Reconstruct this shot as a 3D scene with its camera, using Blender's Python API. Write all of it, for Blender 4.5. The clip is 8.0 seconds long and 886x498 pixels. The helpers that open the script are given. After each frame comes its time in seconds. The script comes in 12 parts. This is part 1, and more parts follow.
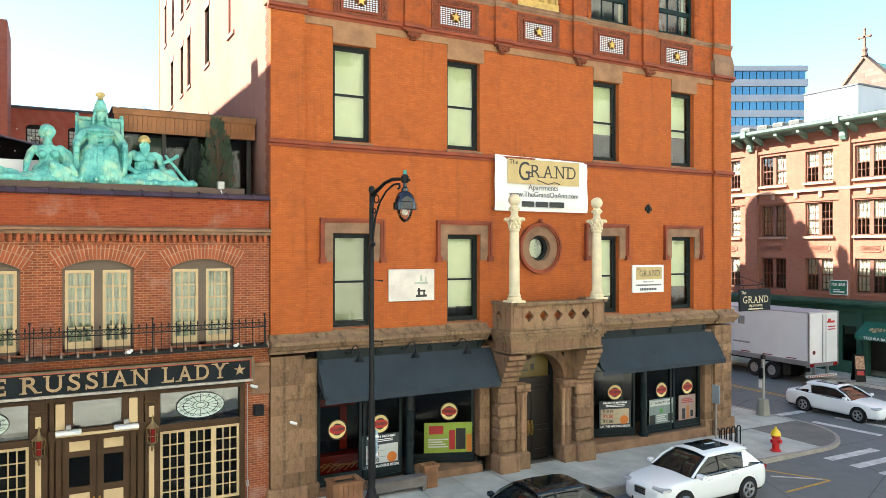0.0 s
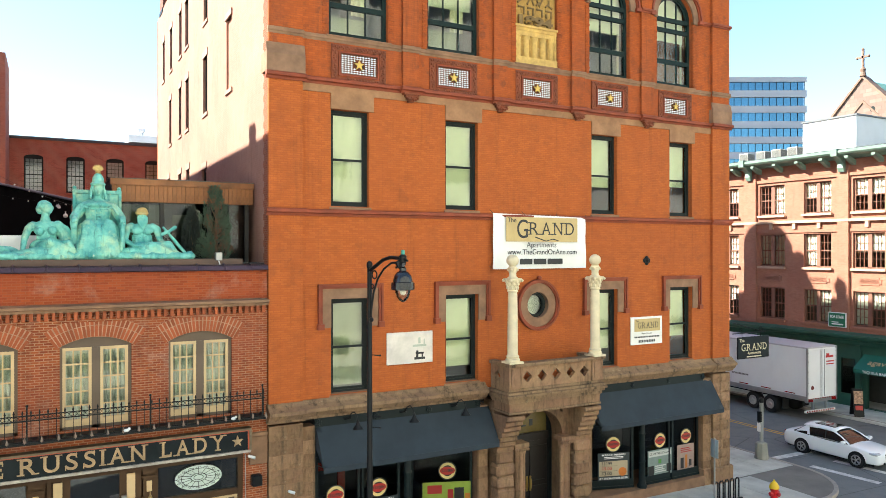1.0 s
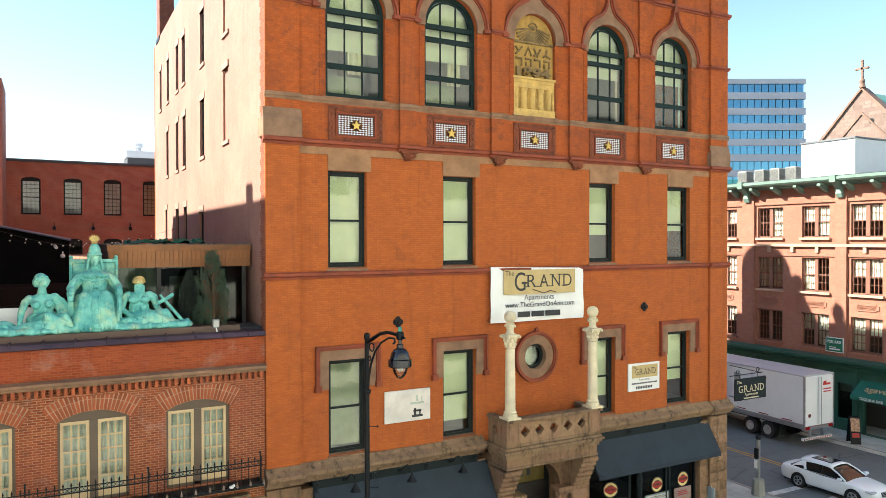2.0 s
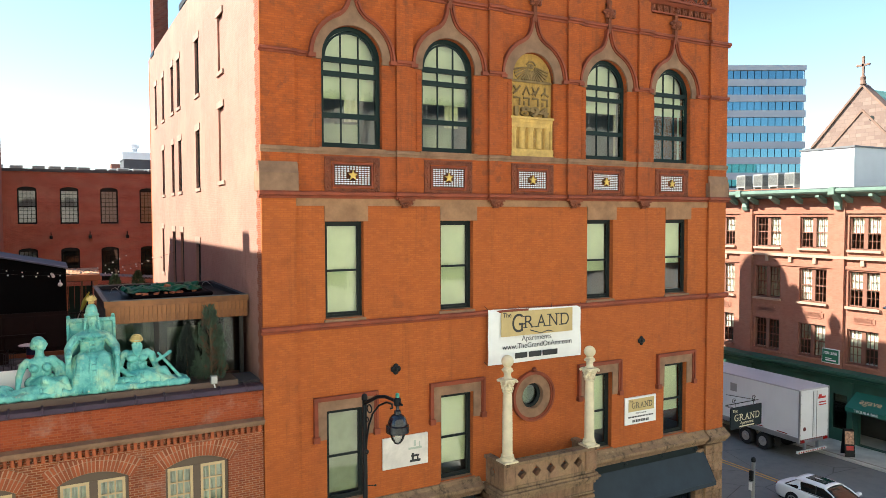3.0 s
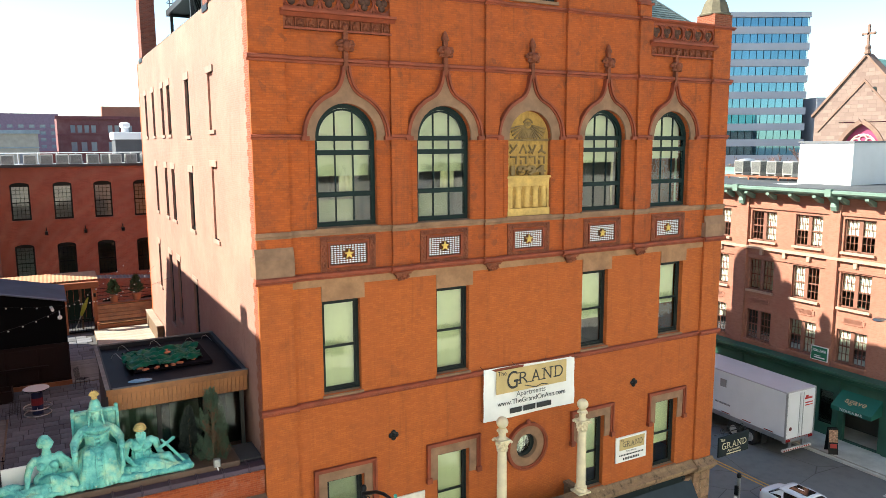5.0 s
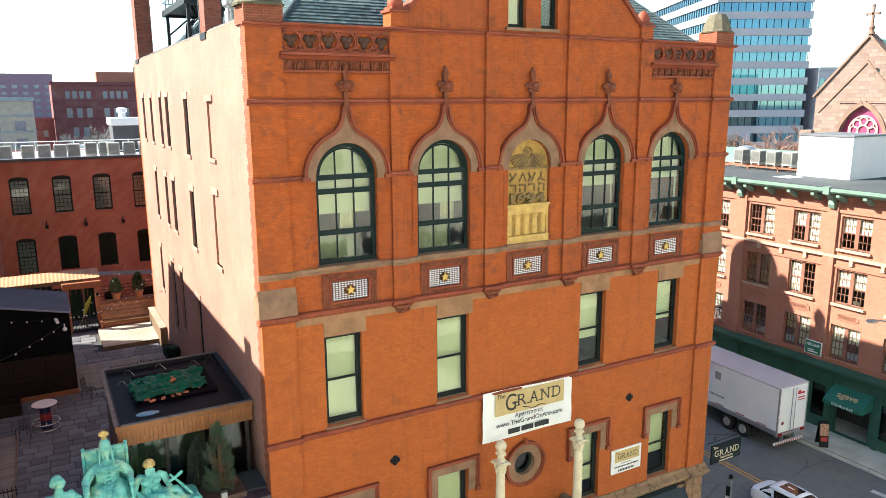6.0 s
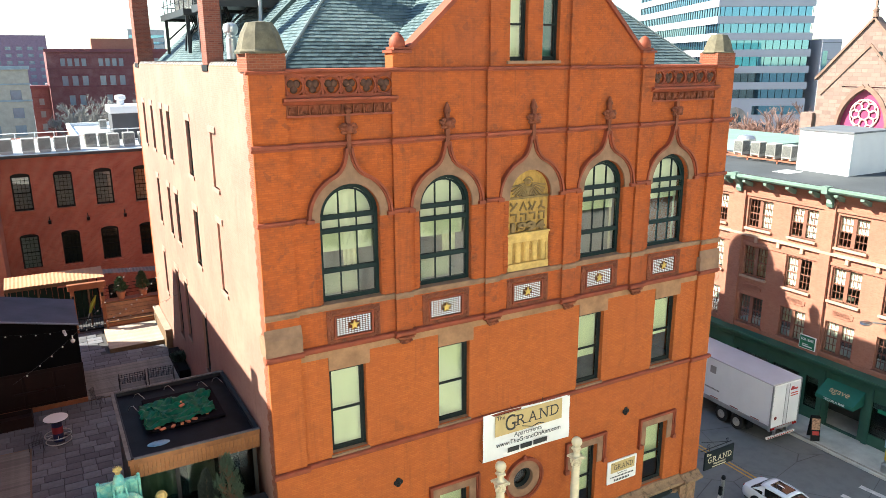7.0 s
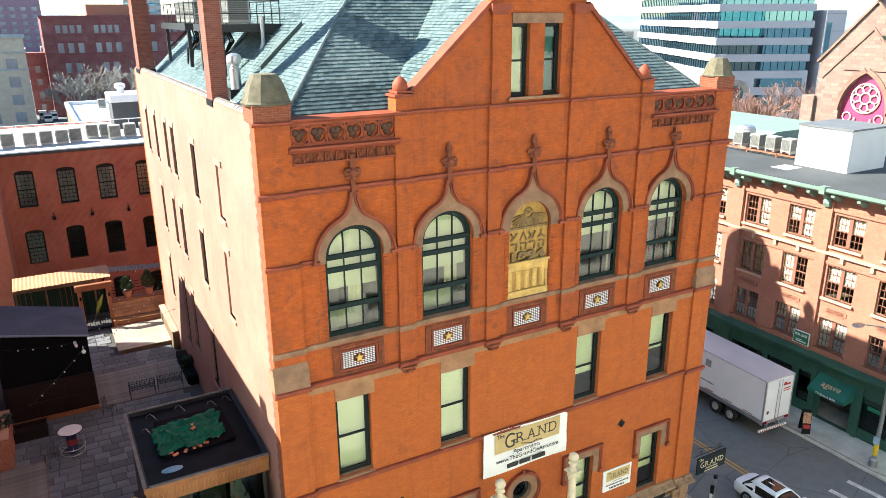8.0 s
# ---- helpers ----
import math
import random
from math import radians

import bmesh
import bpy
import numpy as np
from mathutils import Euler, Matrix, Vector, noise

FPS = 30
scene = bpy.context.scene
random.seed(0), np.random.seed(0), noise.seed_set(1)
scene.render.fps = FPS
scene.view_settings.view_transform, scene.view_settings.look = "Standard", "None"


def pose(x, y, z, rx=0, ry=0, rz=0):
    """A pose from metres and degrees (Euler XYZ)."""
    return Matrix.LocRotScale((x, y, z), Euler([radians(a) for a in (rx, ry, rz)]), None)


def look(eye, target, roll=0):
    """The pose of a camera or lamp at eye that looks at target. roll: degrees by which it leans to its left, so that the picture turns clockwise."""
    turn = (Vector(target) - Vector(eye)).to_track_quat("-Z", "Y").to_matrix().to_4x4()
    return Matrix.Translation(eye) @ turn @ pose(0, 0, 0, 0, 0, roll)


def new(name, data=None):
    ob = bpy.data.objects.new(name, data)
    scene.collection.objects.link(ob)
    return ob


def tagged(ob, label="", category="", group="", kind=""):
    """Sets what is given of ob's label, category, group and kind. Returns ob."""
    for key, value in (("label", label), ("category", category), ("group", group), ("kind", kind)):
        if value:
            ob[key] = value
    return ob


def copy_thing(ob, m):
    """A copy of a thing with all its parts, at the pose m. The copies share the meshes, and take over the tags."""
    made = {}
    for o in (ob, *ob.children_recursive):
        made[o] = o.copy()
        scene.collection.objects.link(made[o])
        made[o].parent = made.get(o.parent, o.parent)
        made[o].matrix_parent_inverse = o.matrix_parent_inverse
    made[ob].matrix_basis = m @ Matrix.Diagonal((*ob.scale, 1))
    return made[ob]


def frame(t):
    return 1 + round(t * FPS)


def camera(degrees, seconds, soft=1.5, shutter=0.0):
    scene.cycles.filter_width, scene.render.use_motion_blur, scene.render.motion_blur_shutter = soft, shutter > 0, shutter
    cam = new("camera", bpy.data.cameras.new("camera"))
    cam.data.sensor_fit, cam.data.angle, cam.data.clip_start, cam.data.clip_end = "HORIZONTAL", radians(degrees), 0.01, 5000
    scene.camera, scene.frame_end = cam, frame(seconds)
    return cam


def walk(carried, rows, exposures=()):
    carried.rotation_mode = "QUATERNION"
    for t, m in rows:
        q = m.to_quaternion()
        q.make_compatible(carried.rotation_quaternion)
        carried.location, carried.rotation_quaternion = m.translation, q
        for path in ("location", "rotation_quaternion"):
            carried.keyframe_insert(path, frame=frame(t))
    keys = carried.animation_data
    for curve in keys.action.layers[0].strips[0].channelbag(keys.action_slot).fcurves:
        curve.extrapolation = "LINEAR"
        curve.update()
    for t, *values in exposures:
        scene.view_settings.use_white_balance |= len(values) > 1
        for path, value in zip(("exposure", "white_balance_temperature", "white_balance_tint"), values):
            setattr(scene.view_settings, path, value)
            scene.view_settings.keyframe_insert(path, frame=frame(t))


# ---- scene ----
cam = camera(63.2, 8.0, 0.8)
METRES, EYE, TILT, LEAN, TURN = 19.0, 8.0, 0.0, 0.0, -28.5
ROWS = [
    (0.0, 0.0, 0.0, 0.0, 0.0, 0.0, -0.0),
    (0.5, 0.0008, -0.0, 0.0533, -0.04, 0.05, 0.01),
    (1.0, 0.0014, 0.0006, 0.1083, -0.08, 0.04, 0.03),
    (1.5, 0.0026, 0.0009, 0.1653, -0.12, -0.15, 0.05),
    (2.0, 0.0039, 0.0019, 0.2254, -0.17, -0.68, 0.07),
    (3.5, 0.0065, 0.0108, 0.4117, -0.38, -3.86, 0.18),
    (4.0, 0.0069, 0.015, 0.4735, -0.47, -5.23, 0.22),
    (4.5, 0.0077, 0.0195, 0.5363, -0.53, -6.76, 0.24),
    (6.0, 0.0055, 0.0314, 0.731, -0.71, -11.66, 0.27),
    (6.5, 0.004, 0.035, 0.7982, -0.75, -13.29, 0.27),
    (7.0, 0.0018, 0.0385, 0.8617, -0.78, -14.79, 0.28),
    (7.5, -0.0001, 0.0418, 0.9303, -0.8, -16.38, 0.29),
    (8.0, -0.0017, 0.0443, 0.9986, -0.81, -17.95, 0.3),
]
walk(cam, [(t, pose(-5.8, -21.5, EYE, TILT, LEAN, TURN) @ pose(METRES * x, METRES * y, METRES * z, 90 + pitch, roll, yaw)) for t, x, y, z, yaw, pitch, roll in ROWS],
     [(0.0, 3.12, 6700, 2), (1.5, 2.88, 6700, 2), (3.5, 2.62, 6700, 3), (6.0, 2.8, 6700, 2), (8.0, 2.93, 6700, 2)])

# ---- world and sun ----
SUN = Vector((1.0, -0.55, -0.9)).normalized()
sky_world = bpy.data.worlds.new("sky")
scene.world = sky_world
sky_world.use_nodes = True
wn = sky_world.node_tree
sky = wn.nodes.new("ShaderNodeTexSky")
sky.sky_type, sky.sun_disc = "NISHITA", False
sky.sun_elevation, sky.sun_rotation = math.asin(-SUN.z), math.atan2(-SUN.x, -SUN.y)
sky.air_density, sky.dust_density, sky.ozone_density, sky.altitude = 1.0, 0.1, 2.0, 600.0
wn.links.new(sky.outputs[0], wn.nodes["Background"].inputs[0])
wn.nodes["Background"].inputs[1].default_value = 0.05
sun_data = bpy.data.lights.new("sun", "SUN")
sun_data.energy, sun_data.angle, sun_data.color = 2.8, radians(0.53), (1.0, 0.95, 0.88)
sun = new("sun", sun_data)
sun.matrix_world = look((0, 0, 60), tuple(Vector((0, 0, 60)) + SUN))


# ---- material kit ----
class Kit:
    """A material's node tree with short ways to add nodes."""

    def __init__(self, name):
        self.m = bpy.data.materials.new(name)
        self.m.use_nodes = True
        self.t = self.m.node_tree
        self.b = self.t.nodes["Principled BSDF"]
        self.out = self.t.nodes["Material Output"]

    def n(self, kind):
        return self.t.nodes.new("ShaderNode" + kind)

    def l(self, a, b):
        self.t.links.new(a, b)

    def coords(self):
        return self.n("TexCoord").outputs["Object"]

    def noise(self, vec, scale, detail=3.0, rough=0.6):
        node = self.n("TexNoise")
        node.inputs["Scale"].default_value, node.inputs["Detail"].default_value, node.inputs["Roughness"].default_value = scale, detail, rough
        self.l(vec, node.inputs["Vector"])
        return node.outputs["Fac"]

    def ramp(self, fac, stops):
        node = self.n("ValToRGB")
        e = node.color_ramp.elements
        while len(e) < len(stops):
            e.new(0.5)
        for el, (p, c) in zip(e, stops):
            el.position, el.color = p, (*c, 1) if len(c) == 3 else c
        self.l(fac, node.inputs[0])
        return node.outputs[0]

    def mix(self, fac, a, b, mode="MIX"):
        node = self.n("Mix")
        node.data_type, node.blend_type = "RGBA", mode
        for sock, val in ((node.inputs[0], fac), (node.inputs[6], a), (node.inputs[7], b)):
            if isinstance(val, (int, float)):
                sock.default_value = val
            elif isinstance(val, tuple):
                sock.default_value = (*val, 1)
            else:
                self.l(val, sock)
        return node.outputs[2]

    def math(self, op, a, b=0.0, clamp=False):
        node = self.n("Math")
        node.operation, node.use_clamp = op, clamp
        for sock, val in zip(node.inputs, (a, b)):
            if isinstance(val, (int, float)):
                sock.default_value = val
            else:
                self.l(val, sock)
        return node.outputs[0]

    def bump(self, height, strength, dist):
        node = self.n("Bump")
        node.inputs["Strength"].default_value, node.inputs["Distance"].default_value = strength, dist
        self.l(height, node.inputs["Height"])
        self.l(node.outputs[0], self.b.inputs["Normal"])

    def wall_uv(self):
        """Runs along the wall in u and up it in v, whichever way the wall faces."""
        sep = self.n("SeparateXYZ")
        self.l(self.coords(), sep.inputs[0])
        nor = self.n("SeparateXYZ")
        self.l(self.n("TexCoord").outputs["Normal"], nor.inputs[0])
        side = self.math("GREATER_THAN", self.math("ABSOLUTE", nor.outputs[0]), 0.6)
        u = self.math("ADD", self.math("MULTIPLY", sep.outputs[0], self.math("SUBTRACT", 1.0, side)), self.math("MULTIPLY", sep.outputs[1], side))
        com = self.n("CombineXYZ")
        self.l(u, com.inputs[0])
        self.l(sep.outputs[2], com.inputs[1])
        return com.outputs[0]

    def finish(self, color, rough=0.7, metal=0.0, spec=0.5):
        if isinstance(color, tuple):
            self.b.inputs["Base Color"].default_value = (*color, 1)
        else:
            self.l(color, self.b.inputs["Base Color"])
        self.b.inputs["Roughness"].default_value, self.b.inputs["Metallic"].default_value = rough, metal
        self.b.inputs["Specular IOR Level"].default_value = spec
        return self.m


def dim(c, k):
    return tuple(min(1.0, v * k) for v in c)


def plain(name, c, rough=0.65, metal=0.0, var=0.22, big=0.7, fine=14.0, bump=0.25, dist=0.01, rnd=0.0, spec=0.5):
    """Colour with patches, grain and fine relief; rnd varies it from piece to piece."""
    k = Kit(name)
    v = k.coords()
    a, b = k.noise(v, big, 4), k.noise(v, fine, 5, 0.7)
    col = k.mix(k.ramp(a, [(0.3, (0, 0, 0)), (0.7, (1, 1, 1))]), dim(c, 1 - var), dim(c, 1 + var))
    col = k.mix(k.math("MULTIPLY", b, 0.6 * min(1, var * 3)), col, dim(c, 0.55))
    if rnd:
        r = k.n("ObjectInfo").outputs["Random"]
        col = k.mix(1.0, col, k.ramp(r, [(0, (1 - rnd,) * 3), (1, (1, 1, 1))]), "MULTIPLY")
    k.bump(b, bump, dist)
    return k.finish(col, rough, metal, spec)


def brickwork(name, c1, c2, mortar, size=0.012, bw=0.205, bh=0.068, streak=0.25, patch=(0.5, 0.35, 0.3), patchy=0.25, pale=0.0, bump=0.5, soot=0.0):
    """Running bond at true size, with tint from brick to brick, soot and rain streaks."""
    k = Kit(name)
    uv = k.wall_uv()
    br = k.n("TexBrick")
    for key, val in (("Scale", 1.0), ("Mortar Size", size), ("Mortar Smooth", 0.3), ("Bias", 0.0), ("Brick Width", bw), ("Row Height", bh)):
        br.inputs[key].default_value = val
    k.l(uv, br.inputs["Vector"])
    for key, val in (("Color1", c1), ("Color2", c2), ("Mortar", mortar)):
        br.inputs[key].default_value = (*val, 1)
    v = k.coords()
    big, mid, fine = k.noise(v, 0.35, 5), k.noise(v, 2.2, 4), k.noise(v, 30, 4, 0.7)
    col = k.mix(k.ramp(big, [(0.42, (0, 0, 0)), (0.75, (patchy,) * 3)]), br.outputs["Color"], patch)
    if pale:
        col = k.mix(k.ramp(k.noise(v, 0.8, 6), [(0.55, (0, 0, 0)), (0.8, (pale,) * 3)]), col, (0.62, 0.5, 0.42))
    if soot:
        col = k.mix(k.ramp(k.noise(v, 1.7, 8, 0.75), [(0.47, (0, 0, 0)), (0.68, (soot,) * 3)]), col, (0.085, 0.042, 0.03))
        bits = k.n("TexVoronoi")
        bits.inputs["Scale"].default_value = 5.0
        k.l(v, bits.inputs["Vector"])
        col = k.mix(k.ramp(k.math("MULTIPLY", bits.outputs["Color"], k.noise(v, 0.9, 4)), [(0.42, (0, 0, 0)), (0.5, (soot * 0.8,) * 3)]), col, (0.12, 0.05, 0.035))
    sq = k.n("Mapping")
    sq.inputs["Scale"].default_value = (3.0, 3.0, 0.22)
    k.l(v, sq.inputs[0])
    runs = k.noise(sq.outputs[0], 1.0, 5, 0.65)
    col = k.mix(k.ramp(runs, [(0.55, (0, 0, 0)), (0.85, (streak,) * 3)]), col, (0.06, 0.035, 0.025))
    col = k.mix(0.35, col, k.mix(mid, (0.3, 0.3, 0.3), (1, 1, 1)), "MULTIPLY")
    col = k.mix(k.math("MULTIPLY", fine, 0.3), col, dim(c1, 0.45))
    h = k.math("ADD", k.math("MULTIPLY", k.math("SUBTRACT", 1.0, br.outputs["Fac"]), 1.0), k.math("MULTIPLY", fine, 0.5))
    k.bump(h, bump, 0.012)
    return k.finish(col, 0.85, spec=0.25)


def pane_glass(name, tint=(0.9, 0.97, 0.95), gloss=0.14, wave=0.012, scale=1.3):
    k = Kit(name)
    k.t.nodes.remove(k.b)
    tr, gl, mx = k.n("BsdfTransparent"), k.n("BsdfGlossy"), k.n("MixShader")
    tr.inputs[0].default_value = (*tint, 1)
    gl.inputs["Roughness"].default_value = 0.01
    fr = k.n("Fresnel")
    fr.inputs[0].default_value = 1.5
    bp = k.n("Bump")
    bp.inputs["Strength"].default_value, bp.inputs["Distance"].default_value = 1.0, wave
    sep = k.n("Mapping")
    sep.inputs["Scale"].default_value = (2.2, 2.2, 0.8)
    k.l(k.n("NewGeometry").outputs["Position"], sep.inputs[0])
    k.l(k.noise(sep.outputs[0], scale, 2), bp.inputs["Height"])
    k.l(bp.outputs[0], gl.inputs["Normal"])
    k.l(k.math("ADD", fr.outputs[0], gloss, True), mx.inputs[0])
    k.l(tr.outputs[0], mx.inputs[1])
    k.l(gl.outputs[0], mx.inputs[2])
    k.l(mx.outputs[0], k.out.inputs[0])
    return k.m


def glow(name, c, strength):
    k = Kit(name)
    k.b.inputs["Emission Color"].default_value = (*c, 1)
    k.b.inputs["Emission Strength"].default_value = strength
    return k.finish(c, 0.4)


MB_RED = brickwork("sooty pressed red brick", (0.55, 0.128, 0.025), (0.43, 0.092, 0.019), (0.40, 0.092, 0.025), 0.010, streak=0.8, patch=(0.33, 0.085, 0.034), patchy=0.75, bump=0.35, soot=0.5)
MB_CLEAN = brickwork("cleaner pressed red brick", (0.565, 0.151, 0.033), (0.47, 0.116, 0.026), (0.44, 0.11, 0.030), 0.010, streak=0.5, patch=(0.42, 0.105, 0.034), patchy=0.5, bump=0.5, soot=0.2)
MB_SIDE = brickwork("weathered side brick", (0.385, 0.196, 0.15), (0.345, 0.172, 0.128), (0.375, 0.207, 0.162), 0.008, streak=0.35, patch=(0.45, 0.27, 0.20), patchy=0.8, bump=0.25)
MB_OLD = brickwork("old tavern brick", (0.40, 0.103, 0.031), (0.235, 0.048, 0.018), (0.46, 0.26, 0.16), 0.011, streak=0.4, patch=(0.30, 0.075, 0.045), patchy=0.65, pale=0.5, soot=0.35)
MB_PARA = brickwork("worn parapet brick", (0.42, 0.090, 0.025), (0.28, 0.050, 0.017), (0.36, 0.12, 0.055), 0.009, streak=0.5, patch=(0.36, 0.07, 0.035), patchy=0.8, pale=0.55, bump=0.7)
MORTAR = plain("chalky lime mortar", (0.44, 0.25, 0.16), 0.9, var=0.35, big=3, fine=14, bump=0.4)
MB_BACK = brickwork("dark red yard brick", (0.58, 0.165, 0.098), (0.34, 0.088, 0.058), (0.54, 0.30, 0.21), 0.013, streak=0.3, patch=(0.26, 0.06, 0.04), patchy=0.6)
MB_RIGHT = brickwork("orange corner brick", (0.41, 0.185, 0.125), (0.34, 0.142, 0.094), (0.38, 0.19, 0.135), 0.008, streak=0.1, patch=(0.36, 0.10, 0.07), patchy=0.4)
# Lighter and more purple: the haze of distance is in the brick colour.
MB_FAR = brickwork("far maroon brick", (0.22, 0.072, 0.075), (0.185, 0.06, 0.062), (0.22, 0.09, 0.088), 0.012)
TERRA = plain("red terracotta", (0.255, 0.048, 0.016), 0.7, var=0.3, big=1.5, fine=20, bump=0.4)
CARVED = plain("carved terracotta", (0.21, 0.05, 0.016), 0.75, var=0.4, big=3, fine=12, bump=1.0, dist=0.03)
def sooted(name, c, c2, soot=0.6, rnd=0.4, fine=7.0):
    """Two tones of weathered sandstone, black grime in ragged patches and runs, pitted face."""
    k = Kit(name)
    v = k.coords()
    col = k.mix(k.ramp(k.noise(v, 1.1, 5), [(0.35, (0, 0, 0)), (0.65, (1, 1, 1))]), c, c2)
    col = k.mix(k.ramp(k.noise(v, fine, 5, 0.7), [(0.4, (0, 0, 0)), (0.8, (0.55, 0.55, 0.55))]), col, dim(c, 0.42))
    m = k.n("Mapping")
    m.inputs["Scale"].default_value = (4.0, 4.0, 0.9)
    k.l(v, m.inputs[0])
    col = k.mix(k.ramp(k.noise(m.outputs[0], 1.0, 7, 0.72), [(0.5, (0, 0, 0)), (0.68, (soot,) * 3)]), col, (0.045, 0.036, 0.026))
    col = k.mix(k.ramp(k.noise(v, 3.3, 6, 0.7), [(0.62, (0, 0, 0)), (0.75, (0.5, 0.5, 0.5))]), col, (0.50, 0.40, 0.27))
    col = k.mix(1.0, col, k.ramp(k.n("ObjectInfo").outputs["Random"], [(0, (1 - rnd,) * 3), (1, (1, 1, 1))]), "MULTIPLY")
    k.bump(k.noise(v, fine * 1.6, 6, 0.75), 0.9, 0.045)
    return k.finish(col, 0.9, spec=0.2)

BROWN2 = plain("grey brownstone trim", (0.265, 0.148, 0.085), 0.85, var=0.35, big=1.6, fine=12, bump=0.6, dist=0.015)
BROWN = sooted("brownstone", (0.37, 0.235, 0.13), (0.33, 0.185, 0.115))
PORCHTRIM = sooted("grimy moulded brownstone", (0.33, 0.215, 0.12), (0.27, 0.17, 0.105), 0.85, 0.15, 11.0)
CREAM = sooted("ochre carved stone", (0.52, 0.32, 0.09), (0.42, 0.25, 0.075), 0.45, 0.0, 9.0)
COLSTONE = plain("cream column stone", (0.70, 0.60, 0.40), 0.7, var=0.14, big=2, fine=20, bump=0.2)
MOSS = plain("mossy cap stone", (0.125, 0.108, 0.07), 0.9, var=0.4, big=3, fine=14, bump=0.7, dist=0.02)
GREENFR = plain("dark green window paint", (0.010, 0.023, 0.022), 0.5, var=0.15, fine=30, bump=0.1, spec=0.15)
GREYFR = plain("blackish window paint", (0.016, 0.021, 0.020), 0.5, var=0.15, fine=30, bump=0.1, spec=0.15)
SLATE = plain("grey slate", (0.16, 0.175, 0.17), 0.55, var=0.35, big=1.2, fine=18, bump=0.5, dist=0.01)
BLACKIRON = plain("black painted iron", (0.008, 0.009, 0.010), 0.45, var=0.3, fine=25, bump=0.15, spec=0.2)
DARKPAINT = plain("black green shopfront paint", (0.011, 0.018, 0.019), 0.45, var=0.3, fine=25, bump=0.1, spec=0.2)
AWN = plain("slate blue awning cloth", (0.020, 0.032, 0.044), 0.85, var=0.2, big=1.2, fine=60, bump=0.15)
GLASS = pane_glass("window glass", tint=(0.86, 0.94, 0.80), gloss=0.06, wave=0.004)
SHOPGLASS = pane_glass("shop glass", (0.5, 0.58, 0.56), 0.0, 0.003, 0.6)
BLIND = plain("pale blind cloth", (0.72, 0.72, 0.55), 0.9, var=0.08, big=1.0, fine=40, bump=0.1)
BLIND2 = plain("cream curtain cloth", (0.74, 0.68, 0.47), 0.9, var=0.14, big=2.5, fine=30, bump=0.2)
# Olive tone in place of a darker reflection in the leftmost lower window.
BLIND3 = plain("dull olive pane backing", (0.40, 0.41, 0.31), 0.9, var=0.15, big=1.5, fine=40, bump=0.1)
# Near-black walls: the unlit depth of rooms and shops is in this colour.
DARKROOM = plain("shade-dark room walls", (0.06, 0.058, 0.05), 0.9, var=0.3)
PAVE = plain("concrete pavement", (0.52, 0.52, 0.47), 0.9, var=0.25, big=0.8, fine=18, bump=0.3, rnd=0.18)
KERB = plain("granite kerb", (0.33, 0.30, 0.26), 0.85, var=0.3, big=2, fine=30, bump=0.4)
WHITE = plain("white paint", (0.80, 0.80, 0.79), 0.4, var=0.06, fine=20, bump=0.05)
BANNER = plain("white banner vinyl", (0.80, 0.79, 0.75), 0.45, var=0.08, big=0.9, fine=6, bump=0.25, dist=0.02)
GOLDPRINT = plain("tan gold print", (0.52, 0.38, 0.16), 0.5, var=0.12, big=2, fine=12, bump=0.1)
INK = plain("black print ink", (0.02, 0.02, 0.02), 0.5, var=0.1, bump=0.05)
GILT = plain("worn gilt letters", (0.42, 0.29, 0.16), 0.5, 0.2, var=0.3, big=4, fine=20, bump=0.3)
SIGNBLACK = plain("faded black sign board", (0.011, 0.016, 0.019), 0.6, var=0.4, big=1.2, fine=20, bump=0.3, spec=0.15)
REDPAINT = plain("red paint", (0.40, 0.02, 0.015), 0.45, var=0.15)


